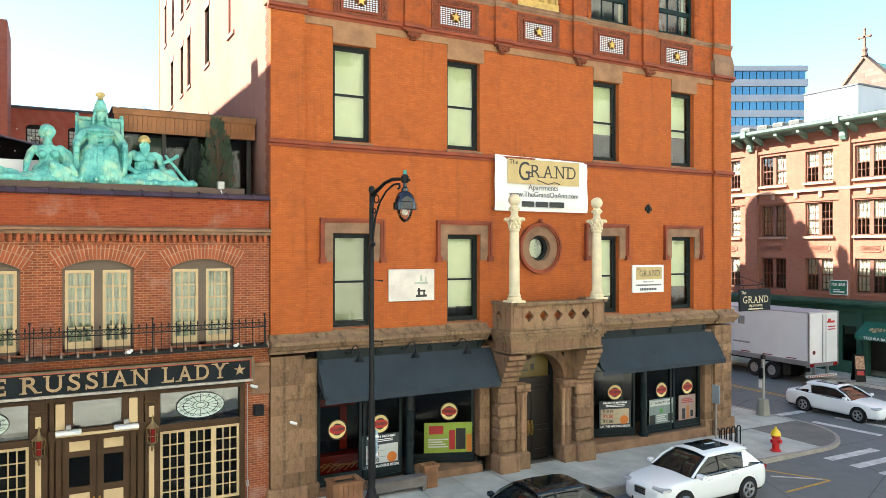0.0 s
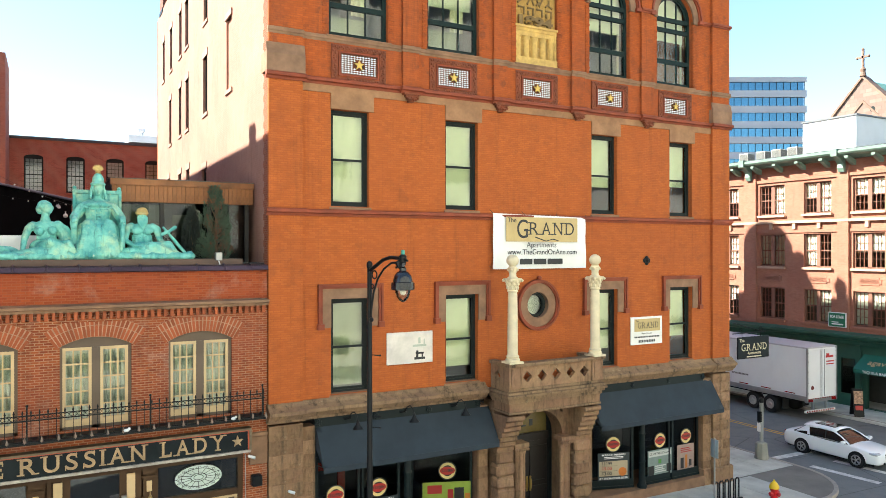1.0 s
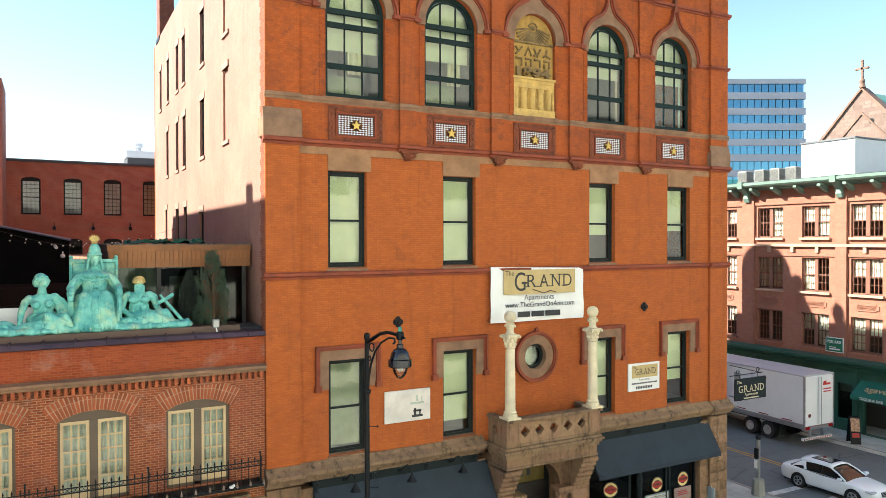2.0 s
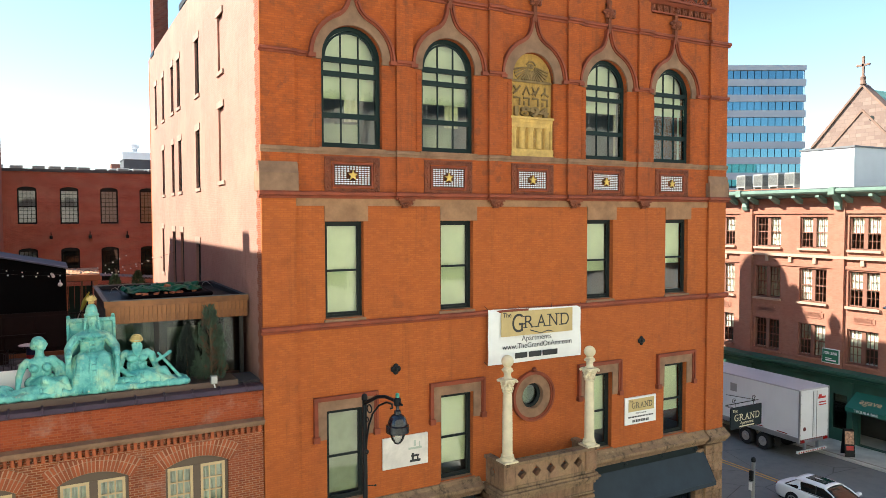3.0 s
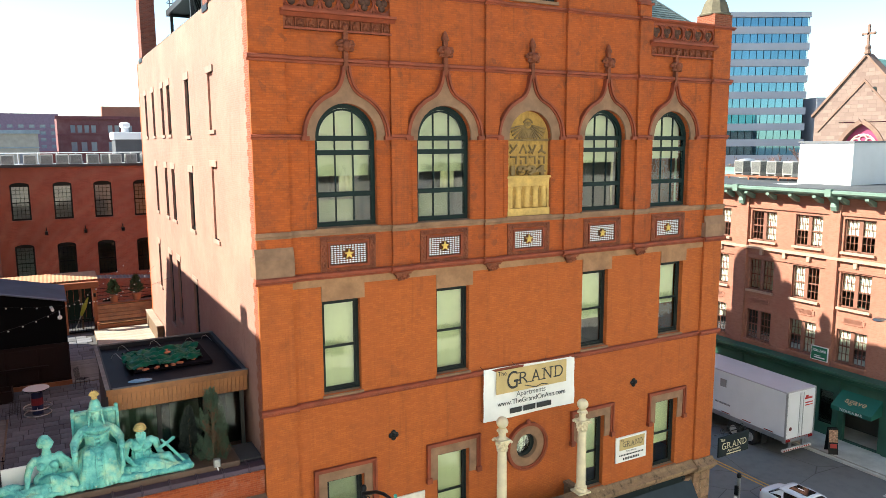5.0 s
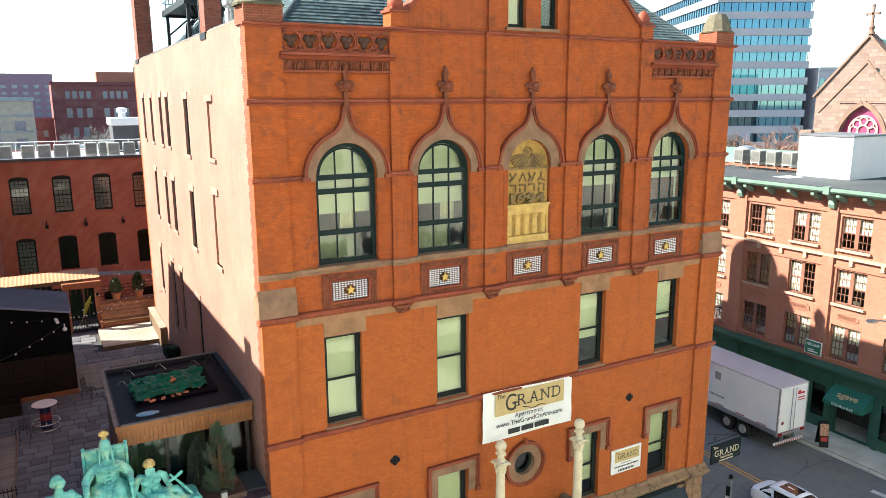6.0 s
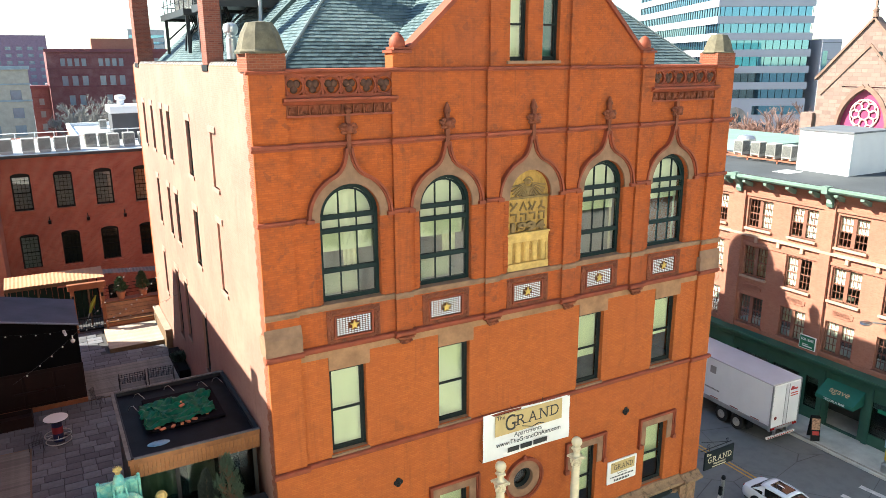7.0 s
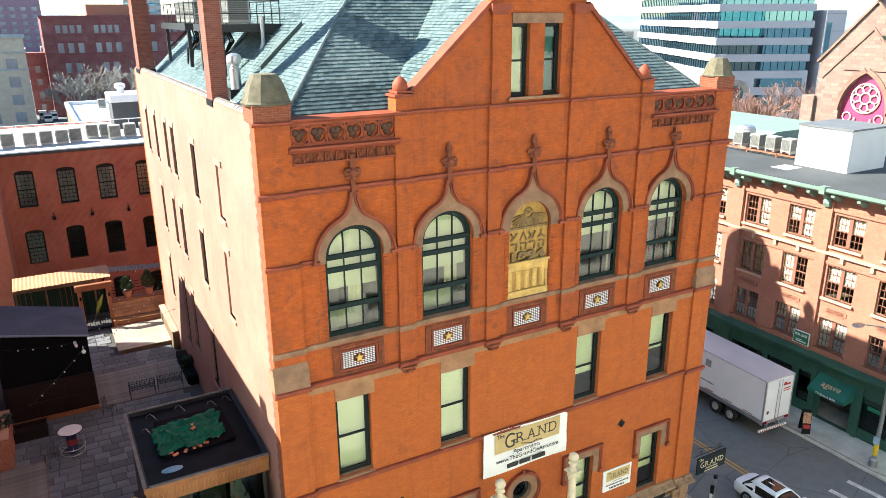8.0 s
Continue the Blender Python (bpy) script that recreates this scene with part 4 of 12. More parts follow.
def slate_mat():
    k = Kit("roof slates")
    isl = k.n("NewGeometry").outputs["Random Per Island"]
    v = k.coords()
    col = k.ramp(isl, [(0.0, (0.05, 0.078, 0.086)), (0.5, (0.082, 0.122, 0.13)), (1.0, (0.125, 0.17, 0.177))])
    col = k.mix(k.ramp(k.noise(v, 0.6, 4), [(0.4, (0, 0, 0)), (0.75, (0.5, 0.5, 0.5))]), col, (0.18, 0.23, 0.225))
    k.bump(k.noise(v, 25, 4), 0.3, 0.01)
    return k.finish(col, 0.6, spec=0.12)

SLATES = slate_mat()
SLATE1 = plain("single grey slate", (0.095, 0.14, 0.15), 0.6, var=0.25, big=2, fine=25, rnd=0.45, spec=0.12)
RZ = 32.4
L0, R0, F0, B0 = 0.55, W - 0.5, 0.6, D
slates((1.0, F0, 24.0), (W - 1.0, F0, 24.0), (10.0, 9.6, RZ), (10.05, 9.6, RZ), SLATES, "roof", label="steep roof of overlapping blue-grey slates", pieces=lambda q, j: q.x < 7.8 and j < 8)
slates((1.0, B0, 24.0), (1.0, F0, 24.0), (10.02, B0, RZ), (10.02, 9.6, RZ), SLATES, "roof")
slates((W - 1.0, F0, 24.0), (W - 1.0, B0, 24.0), (10.02, 9.6, RZ), (10.02, B0, RZ), SLATES, "roof")
# cross gable behind the front gable
slates((5.1, 1.35, 24.7), (5.1, 0.4, 24.7), (10.02, 6.03, 29.05), (10.02, 0.4, 29.05), SLATES, "roof")
slates((14.94, 0.4, 24.7), (14.94, 1.35, 24.7), (10.02, 0.4, 29.05), (10.02, 6.03, 29.05), SLATES, "roof")
MB().tube([(10.02, 9.6, RZ + 0.02), (10.02, B0, RZ + 0.02)], 0.12, 6).obj("roof_ridge", SLATE, grand)
MB().box(0.42, 1.1, 0.9, D, 23.85, 24.03).obj("side_gutter", plain("pale gutter lining", (0.45, 0.47, 0.46), 0.5), grand)
HIPM = plain("slate hip edge", (0.10, 0.13, 0.135), 0.6)
for x in (1.0, W - 1.0):
    MB().tube([(x, F0, 24.02), (10.02, 9.6, RZ + 0.03)], 0.055, 6).obj("hip_cap", HIPM, grand)
MB().box(1.0, W - 1.0, 0.42, 0.75, 23.85, 24.02).obj("gutter", plain("lead gutter", (0.13, 0.19, 0.22), 0.45, 0.4), grand)
# side-street gable and balls, out of view, added to shape the corner block's shade
mb = MB().extr([(18.5, 23.0), (24.6, 23.0), (24.6, 26.6)] + [(22.8 + 1.8 * math.cos(radians(a)), 27.2 + 1.8 * math.sin(radians(a))) for a in range(0, 181, 12)] + [(20.8, 26.2), (20.1, 26.2), (19.5, 25.0)], "yz", W - 0.42, W)
mb.obj("gable", MB_RED, grand)
mb = MB().ball((W - 0.2, 17.4, 24.7), 0.5).ball((W - 0.2, 20.4, 26.6), 0.45)
mb.obj("ball_finial", TERRA, grand, smooth=60)

# ---- stone ground floor of the corner building ----
def rough_block(w, h, d, seed, puff=0.06):
    """A rock-faced stone whose face bulges and is uneven. Front at -y."""
    rng = random.Random(seed)
    nx, nz = 4, 3
    vs, fs = [], []
    for j in range(nz + 1):
        for i in range(nx + 1):
            e = min(i, nx - i, j, nz - j)
            vs.append((w * i / nx, 0 if e == 0 else -puff * rng.uniform(0.45, 1.0), h * j / nz))
    for j in range(nz):
        for i in range(nx):
            a = j * (nx + 1) + i
            fs.append((a, a + 1, a + nx + 2, a + nx + 1))
    o = len(vs)
    vs += [(0, d, 0), (w, d, 0), (w, d, h), (0, d, h)]
    c = (0, nx, (nx + 1) * (nz + 1) - 1, (nx + 1) * nz)
    fs += [(o, o + 1, o + 2, o + 3), tuple(range(nx, -1, -1)) + (o, o + 1), tuple(range(c[3], c[2] + 1)) + (o + 2, o + 3)]
    fs += [tuple(range(0, c[3] + 1, nx + 1)) + (o + 3, o), tuple(range(c[2], nx - 1, -(nx + 1))) + (o + 1, o + 2)]
    return MB().add(vs, fs).data("stone_block", BROWN)

BLOCKS = {}
def stone_pier(x0, x1, y, z0, z1, rows, seed, puff=0.06, split=True, depth=0.5, rz=0.0):
    base = MB().box(x0 + 0.015, x1 - 0.015, y + 0.015, y + depth - 0.02, z0, z1).obj("stone_pier", BROWN2, grand)
    rng = random.Random(seed)
    h = (z1 - z0) / rows
    for j in range(rows):
        cuts = [x0, x1] if (not split or x1 - x0 < 0.8 or j % 2) else [x0, x0 + (x1 - x0) * rng.uniform(0.42, 0.58), x1]
        for a, b in zip(cuts, cuts[1:]):
            key = (round(b - a - 0.014, 2), round(h - 0.014, 2), puff, rng.randrange(3))
            if key not in BLOCKS:
                BLOCKS[key] = rough_block(key[0], key[1], 0.12, key[3] + 7, puff)
            link("stone_block", BLOCKS[key], base, (a + 0.007, y, z0 + j * h + 0.007))
    return base

def ground_z(x):
    return 0.08 + 0.013 * (20 - x)

stone_pier(-0.05, 1.0, -0.12, 0.75, 4.75, 9, 1, 0.05)
stone_pier(1.0, 1.42, -0.02, 0.75, 4.6, 9, 2, 0.03)
stone_pier(18.95, W + 0.05, -0.12, 0.7, 4.75, 10, 3, 0.1)
stone_pier(18.45, 18.95, -0.02, 0.7, 4.6, 10, 4, 0.05)
stone_pier(7.35, 7.75, 0.0, 0.75, 4.6, 9, 5, 0.05)
stone_pier(12.05, 12.45, 0.0, 0.75, 4.6, 9, 6, 0.05)
for x0, x1, y in ((-0.15, 1.08, -0.24), (1.08, 1.5, -0.12), (18.85, W + 0.15, -0.24), (18.4, 18.85, -0.1)):
    MB().cbox(x0, x1, y, 0.5, 0.0, 0.78, 0.04).obj("plinth", BROWN, grand)
MB().box(W - 0.45, W + 0.02, 0.4, D, 0, 5.2).obj("stone_wall", BROWN, grand)
# cornice over the shops
prof = [(0.3, 4.84), (-0.1, 4.84), (-0.13, 4.92), (-0.2, 4.96), (-0.28, 5.08), (-0.34, 5.1), (-0.34, 5.2), (-0.12, 5.32), (-0.04, 5.42), (0.05, 5.42), (0.3, 5.42)]
for x0, x1 in ((1.0, 7.6), (12.15, 18.95)):
    MB().extr(prof, "yz", x0, x1).obj("cornice", PORCHTRIM, grand)
for x0, x1 in ((-0.1, 1.05), (18.9, W + 0.12)):
    MB().extr([(y - 0.12, z) for y, z in prof], "yz", x0, x1).obj("cornice", PORCHTRIM, grand)
MB().extr([(-y + W - 0.0, z) for y, z in prof], "xz", 0.0, D).obj("cornice", PORCHTRIM, grand)

# shopfronts: iron column, canted glazing, dark fascia with roundels
def pane_between(a, b, z0, z1, parent, thick=0.02):
    a, b = Vector(a), Vector(b)
    d = (b - a)
    ob = link("pane", slab_mesh("pane", d.length, z1 - z0, thick, SHOPGLASS), parent, (a.x, a.y, z0), math.degrees(math.atan2(d.y, d.x)))
    ob.visible_shadow = False
    return ob

def bar_between(mb, a, b, z0, z1, t=0.09):
    a, b = Vector((*a, 0)), Vector((*b, 0))
    d = (b - a).normalized()
    n = Vector((-d.y, d.x, 0)) * t / 2
    vs = [p + Vector((0, 0, z)) for z in (z0, z1) for p in (a - n, b - n, b + n, a + n)]
    mb.add(vs, [(3, 2, 1, 0), (4, 5, 6, 7), (0, 1, 5, 4), (1, 2, 6, 5), (2, 3, 7, 6), (3, 0, 4, 7)])

def shopfront(x0, x1, xc, runs):
    """runs: glazed lines in plan."""
    mb = MB().box(x0, x1, -0.02, 0.2, 4.2, 4.84)
    shop = mb.obj("shopfront", DARKPAINT, grand, "black painted iron shopfront with large panes", bevel=0.01)
    n = 4
    for i in range(n):
        x = x0 + 0.1 + (x1 - x0 - 0.2) * i / (n - 1)
        m2 = MB()
        for k in range(8):
            m2.ball((x + 0.07 * math.cos(k * math.pi / 4), -0.05, 4.69 + 0.07 * math.sin(k * math.pi / 4)), 0.04, n=6, m=4)
        m2.ball((x, -0.05, 4.69), 0.05, n=8, m=5).obj("roundel", DARKPAINT, shop)
    for a, b in runs:
        for nm, z0, z1, w in (("bottom_rail", 0.62, 0.85, 0.14), ("window_sill", 0.52, 0.62, 0.2), ("top_rail", 3.55, 4.2, 0.1)):
            mb = MB()
            bar_between(mb, a, b, z0, z1, w)
            mb.obj(nm, DARKPAINT, shop)
        for p, q in ((a, b), (b, a)):
            d = (Vector(q) - Vector(p)).normalized() * 0.09
            mb = MB()
            bar_between(mb, p, (p[0] + d.x, p[1] + d.y), 0.85, 3.55, 0.12)
            mb.obj("stile", DARKPAINT, shop)
        pane_between(a, b, 0.85, 3.55, shop)
        mb = MB().lathe([(0.2, 0.45), (0.2, 0.6), (0.15, 0.66), (0.13, 0.8), (0.12, 2.6), (0.15, 2.66), (0.12, 2.74), (0.12, 3.9), (0.17, 4.0), (0.19, 4.2)], xc, 0.1, 16)
    mb.lathe([(0.125, 1.5), (0.15, 1.53), (0.15, 1.6), (0.125, 1.63)], xc, 0.1, 16)
    mb.obj("iron_column", DARKPAINT, shop, smooth=30)
    # stone step under the windows
    MB().box(x0, x1, -0.1, 2.0, 0.0, 0.5).obj("base_course", BROWN2, grand, bevel=0.02)
    return shop

shop_l = shopfront(1.42, 7.4, 4.65, [((1.5, 0.25), (3.0, 0.25)), ((3.05, 0.25), (4.42, 0.25)), ((4.82, 0.3), (5.2, 1.15)), ((5.25, 1.15), (7.3, 0.35))])
shop_r = shopfront(12.4, 18.5, 15.1, [((12.55, 1.0), (14.8, 0.3)), ((15.2, 0.25), (16.75, 0.25)), ((16.85, 0.25), (18.4, 0.25))])
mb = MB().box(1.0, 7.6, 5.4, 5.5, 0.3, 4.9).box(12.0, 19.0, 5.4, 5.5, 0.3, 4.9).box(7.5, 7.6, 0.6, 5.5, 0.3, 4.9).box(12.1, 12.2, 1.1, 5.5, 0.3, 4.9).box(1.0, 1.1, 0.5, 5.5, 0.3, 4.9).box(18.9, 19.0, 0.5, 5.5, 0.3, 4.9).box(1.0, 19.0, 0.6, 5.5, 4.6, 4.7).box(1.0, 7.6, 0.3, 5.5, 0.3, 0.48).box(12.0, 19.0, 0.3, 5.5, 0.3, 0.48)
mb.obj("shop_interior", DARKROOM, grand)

# ---- porch with balcony ----
PC = 9.88
porch = MB().wall("xz", -0.15, 0.5, PC - 2.0, PC + 2.0, 0.0, 4.75, [(PC - 1.03, PC + 1.03, 0.0, 4.18)]).arch_fill("xz", -0.15, 0.5, PC, 3.15, 1.03).obj("porch", BROWN, grand, "carved brownstone porch with corbelled balcony", smooth=30)
for s in (-1, 1):
    cx = PC + s * 1.7
    # rock-faced half round pier, with smooth colonnettes beside it
    core = MB().box(cx - 0.3, cx + 0.3, -0.44, 0.0, 0.8, 3.0).obj("pier", PORCHTRIM, porch)
    for j in range(5):
        z = 0.85 + j * 0.43
        rng = random.Random(j + s)
        w, d = 0.36 + rng.uniform(-0.015, 0.02), 0.5 + rng.uniform(-0.03, 0.03)
        MB().cbox(cx - w, cx + w, -d, 0.0, z, z + 0.415, 0.075, 0.02, rng).obj("pier_stone", BROWN, core)
    MB().cbox(cx - 0.42, cx + 0.42, -0.72, 0.0, 0.0, 0.85, 0.06).obj("plinth", BROWN, porch)
    MB().cbox(PC + s * 1.02 - 0.28, PC + s * 1.02 + 0.28, -0.55, 0.0, 0.0, 0.8, 0.05).obj("plinth", BROWN, porch)
    for k in range(3):
        x = PC + s * (0.86 + 0.14 * k)
        MB().lathe([(0.1, 0.8), (0.085, 0.9), (0.085, 1.5), (0.1, 1.53), (0.085, 1.56), (0.085, 2.75), (0.13, 2.95), (0.14, 3.05)], x, -0.3 - 0.05 * (k == 1), 12).obj("colonnette", BROWN, porch, smooth=35)
    mb = MB().box(PC + s * 1.02 - 0.3, PC + s * 1.02 + 0.3, -0.5, 0.0, 3.05, 3.2)
    for i in range(8):
        mb.ball((PC + s * 1.02 - 0.26 + 0.075 * i, -0.48, 2.98), 0.06, n=6, m=4)
    mb.obj("capital", BROWN, porch)
    # stepped corbel that carries the balcony
    mb = MB()
    for j in range(7):
        z = 2.95 + j * 0.2
        y = -0.45 - 0.11 * j
        mb.extr([(0.0, z), (y + 0.08, z), (y, z + 0.06), (y, z + 0.16), (y + 0.04, z + 0.2), (0.0, z + 0.2)], "yz", cx - 0.36, cx + 0.36)
    mb.obj("corbel", BROWN, porch, bevel=0.015)
# entablature, slab and pierced balustrade
mb = MB()
for z0, z1, o in ((4.42, 4.5, 0.03), (4.5, 4.8, 0.0), (4.8, 4.92, 0.06), (4.92, 5.02, 0.13), (5.02, 5.1, 0.2), (5.1, 5.2, 0.12), (5.2, 5.3, 0.04)):
    MB().box(PC - 1.98 - o, PC + 1.98 + o, -1.12 - o, 0.0, z0, z1).obj("moulding", PORCHTRIM if o else BROWN, porch, bevel=0.015)
def diamond_wall(plane, a, b, u0, u1, w0, w1, cs, r):
    mb = MB().wall(plane, a, b, u0, u1, w0, w1, [(c - r, c + r, (w0 + w1) / 2 - r, (w0 + w1) / 2 + r) for c in cs])
    zc = (w0 + w1) / 2
    for c in cs:
        for su in (-1, 1):
            for sw in (-1, 1):
                mb.extr([(c, zc + sw * r), (c + su * r, zc + sw * r), (c + su * r, zc)], plane, a, b)
    return mb
diamond_wall("xz", -1.14, -0.98, PC - 1.6, PC + 1.6, 5.3, 6.06, [PC - 1.24 + 0.62 * i for i in range(5)], 0.2).obj("balustrade", BROWN, porch)
for s in (-1, 1):
    diamond_wall("yz", PC + s * 1.94 - 0.08, PC + s * 1.94 + 0.08, -0.86, 0.0, 5.3, 6.06, [-0.42], 0.2).obj("balustrade", BROWN, porch)
    MB().cbox(PC + s * 1.8 - 0.25, PC + s * 1.8 + 0.25, -1.22, -0.76, 5.3, 6.06, 0.02).box(PC + s * 1.8 - 0.17, PC + s * 1.8 + 0.17, -1.245, -1.2, 5.38, 5.98).obj("pedestal", BROWN, porch)
mb = MB().box(PC - 2.1, PC + 2.1, -1.3, -0.9, 6.06, 6.18).box(PC - 2.1, PC - 1.8, -0.9, 0.0, 6.06, 6.18).box(PC + 1.8, PC + 2.1, -0.9, 0.0, 6.06, 6.18)
mb.obj("balustrade_rail", PORCHTRIM, porch, bevel=0.02)
# cream columns on the balcony
COLPROF = [(0.26, 0.0), (0.26, 0.1), (0.22, 0.13), (0.24, 0.2), (0.2, 0.24), (0.19, 0.3), (0.185, 1.4), (0.17, 2.45), (0.16, 2.55), (0.2, 2.58), (0.2, 2.62), (0.16, 2.64)]
def balcony_column():
    col = thing("balcony_column", (0, 0, 0), "cream stone column with carved leafy capital and ball top", "column", "columns on the balcony")
    MB().box(-0.29, 0.29, -0.29, 0.29, 0, 0.07).lathe(COLPROF, 0, 0, 20, 0.06).obj("shaft", COLSTONE, col, smooth=35)
    mb = MB().lathe([(0.16, 2.66), (0.19, 2.75), (0.2, 2.95), (0.28, 3.08)], 0, 0, 16)
    for j, (r, z) in enumerate(((0.19, 2.78), (0.21, 2.92), (0.25, 3.02))):
        for i in range(8):
            a = math.pi / 4 * i + j * 0.39
            mb.ball((r * math.cos(a), r * math.sin(a), z), 0.058, (0.8, 0.8, 1.3), 8, 5)
    mb.box(-0.24, 0.24, -0.24, 0.24, 3.07, 3.13)
    for sx in (-1, 1):
        for sy in (-1, 1):
            mb.ball((sx * 0.24, sy * 0.24, 3.05), 0.06, n=8, m=5)
    mb.lathe([(0.2, 3.14), (0.14, 3.2), (0.13, 3.3), (0.16, 3.42), (0.19, 3.5), (0.14, 3.54), (0.14, 3.58)], 0, 0, 16)
    for i in range(4):
        a = math.pi / 2 * i + 0.78
        mb.ball((0.16 * math.cos(a), 0.16 * math.sin(a), 3.44), 0.06, n=8, m=5)
    mb.obj("capital", COLSTONE, col, smooth=50)
    MB().ball((0, 0, 3.78), 0.225, n=20, m=14).obj("ball", COLSTONE, col, smooth=80)
    return col
col = balcony_column()
col.location = (PC - 1.81, -1.06, 6.18)
col.scale = (0.95, 0.95, 0.925)
copy_thing(col, pose(PC + 1.81, -1.06, 6.18))
# the door under the arch
door = MB().box(PC - 0.95, PC + 0.95, 0.62, 0.72, 0.25, 2.9).obj("door", plain("dark oak door", (0.016, 0.012, 0.009), 0.5, var=0.4, fine=30), porch, "dark panelled timber double door")
for s in (-1, 1):
    for z0, z1 in ((0.4, 1.2), (1.3, 2.7)):
        MB().wall("xz", 0.58, 0.64, PC + s * 0.47 - 0.4, PC + s * 0.47 + 0.4, z0, z1, [(PC + s * 0.47 - 0.3, PC + s * 0.47 + 0.3, z0 + 0.1, z1 - 0.1)]).obj("door_panel", bpy.data.materials["dark oak door"], door)
    MB().tube([(PC + s * 0.08, 0.52, 1.15), (PC + s * 0.08, 0.5, 1.3), (PC + s * 0.08, 0.52, 1.5)], 0.02).box(PC + s * 0.08 - 0.04, PC + s * 0.08 + 0.04, 0.56, 0.6, 1.05, 1.6).obj("door_handle", plain("brass", (0.6, 0.4, 0.12), 0.3, 1.0), door)
MB().box(PC - 1.0, PC + 1.0, 0.55, 0.8, 2.9, 3.2).obj("transom_bar", bpy.data.materials["dark oak door"], porch, bevel=0.02)
MB().box(PC - 1.0, PC + 1.0, 0.68, 0.7, 3.2, 4.25).obj("fanlight", plain("amber fanlight glass", (0.16, 0.12, 0.04), 0.2, var=0.3), porch)
mb = MB()
for x0, x1, z0, z1 in ((PC + 0.1, PC + 0.25, 3.45, 3.7), (PC - 0.3, PC - 0.05, 3.45, 3.5), (PC - 0.3, PC - 0.25, 3.5, 3.62)):
    mb.box(x0, x1, 0.66, 0.68, z0, z1)
mb.obj("fanlight_numerals", INK, porch)
MB().box(PC - 1.0, PC - 0.9, 0.5, 0.75, 0.2, 4.3).box(PC + 0.9, PC + 1.0, 0.5, 0.75, 0.2, 4.3).obj("door_jamb", DARKPAINT, porch)
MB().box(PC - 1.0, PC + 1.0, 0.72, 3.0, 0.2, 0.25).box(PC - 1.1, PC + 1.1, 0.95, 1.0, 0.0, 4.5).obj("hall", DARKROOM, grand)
# stickers on the door
MB().extr([(PC - 0.38 + 0.09 * math.cos(i * 0.4), 1.75 + 0.11 * math.sin(i * 0.4)) for i in range(16)], "xz", 0.57, 0.575).obj("sticker", plain("blue sticker", (0.03, 0.25, 0.5), 0.4), door)
MB().box(PC - 0.45, PC - 0.28, 0.57, 0.575, 1.3, 1.42).obj("sticker", WHITE, door)

# ---- awnings with their goosenecks ----
def awning(x0, x1, zt, zb, out, y):
    a = thing("awning", ((x0 + x1) / 2, y, zb), "dark slate-blue sloped cloth awning over the shop windows", "awning", "awnings on the shopfronts")
    h, w = zt - zb, (x1 - x0) / 2
    n = 28
    top = [(-w + 2 * w * i / n, 0.0) for i in range(n + 1)]
    mb = MB()
    vs, fs = [], []
    for j in range(7):
        t = j / 6
        for i in range(n + 1):
            sag = -0.05 * math.sin(math.pi * t) * (0.4 + 0.6 * math.sin(math.pi * ((i * 4 / n) % 1.0)))
            vs.append((-w + 2 * w * i / n, -out * t, h * (1 - t) + sag))
    for j in range(6):
        for i in range(n):
            k = j * (n + 1) + i
            fs.append((k, k + 1, k + n + 2, k + n + 1))
    mb.add(vs, fs).add([(x, y0, z - 0.012) for x, y0, z in vs], [f[::-1] for f in fs])
    for s in (-1, 1):
        mb.add([(s * w, 0, h), (s * w, -out, 0), (s * w, -out, -0.04), (s * w, 0, 0.4)], [(0, 1, 2, 3)])
    mb.box(-w, w, -out - 0.006, -out + 0.006, -0.16, 0.01)
    mb.obj("canopy", AWN, a, smooth=40)
    mb = MB()
    for x in (-w + 0.05, -w / 3, w / 3, w - 0.05):
        mb.tube([(x, 0.05, h - 0.1), (x, -out + 0.05, 0.0), (x, 0.05, -0.1)], 0.02, 6)
    mb.tube([(-w, -out + 0.04, 0.0), (w, -out + 0.04, 0.0)], 0.02, 6)
    mb.obj("awning_frame", BLACKIRON, a)
    return a
awning(1.45, 7.75, 4.55, 3.45, 0.7, -0.03)
awning(12.3, 18.9, 4.52, 3.42, 0.7, -0.03)
def gooseneck():
    g = thing("gooseneck_lamp", (0, 0, 0), "black gooseneck wall lamp above the shop awning", "lamp", "gooseneck lamps over the awnings")
    pts = [(0, 0, 0), (0, -0.15, 0.03), (0.02, -0.3, 0.22), (0.05, -0.45, 0.28), (0.08, -0.6, 0.2), (0.09, -0.66, 0.05)]
    MB().tube(pts, 0.018, 8).lathe([(0.12, -0.02), (0.12, 0.02)], 0, 0, 12).obj("arm", BLACKIRON, g, smooth=50)
    MB().lathe([(0.03, 0.07), (0.05, 0.0), (0.07, -0.06), (0.17, -0.2), (0.16, -0.2), (0.05, -0.08)], 0.09, -0.66, 16, ends=False).obj("shade", BLACKIRON, g, smooth=40)
    return g
g0 = gooseneck()
g0.location = (2.47, -0.05, 4.72)
for x in (4.41, 6.33):
    copy_thing(g0, pose(x, -0.05, 4.72))

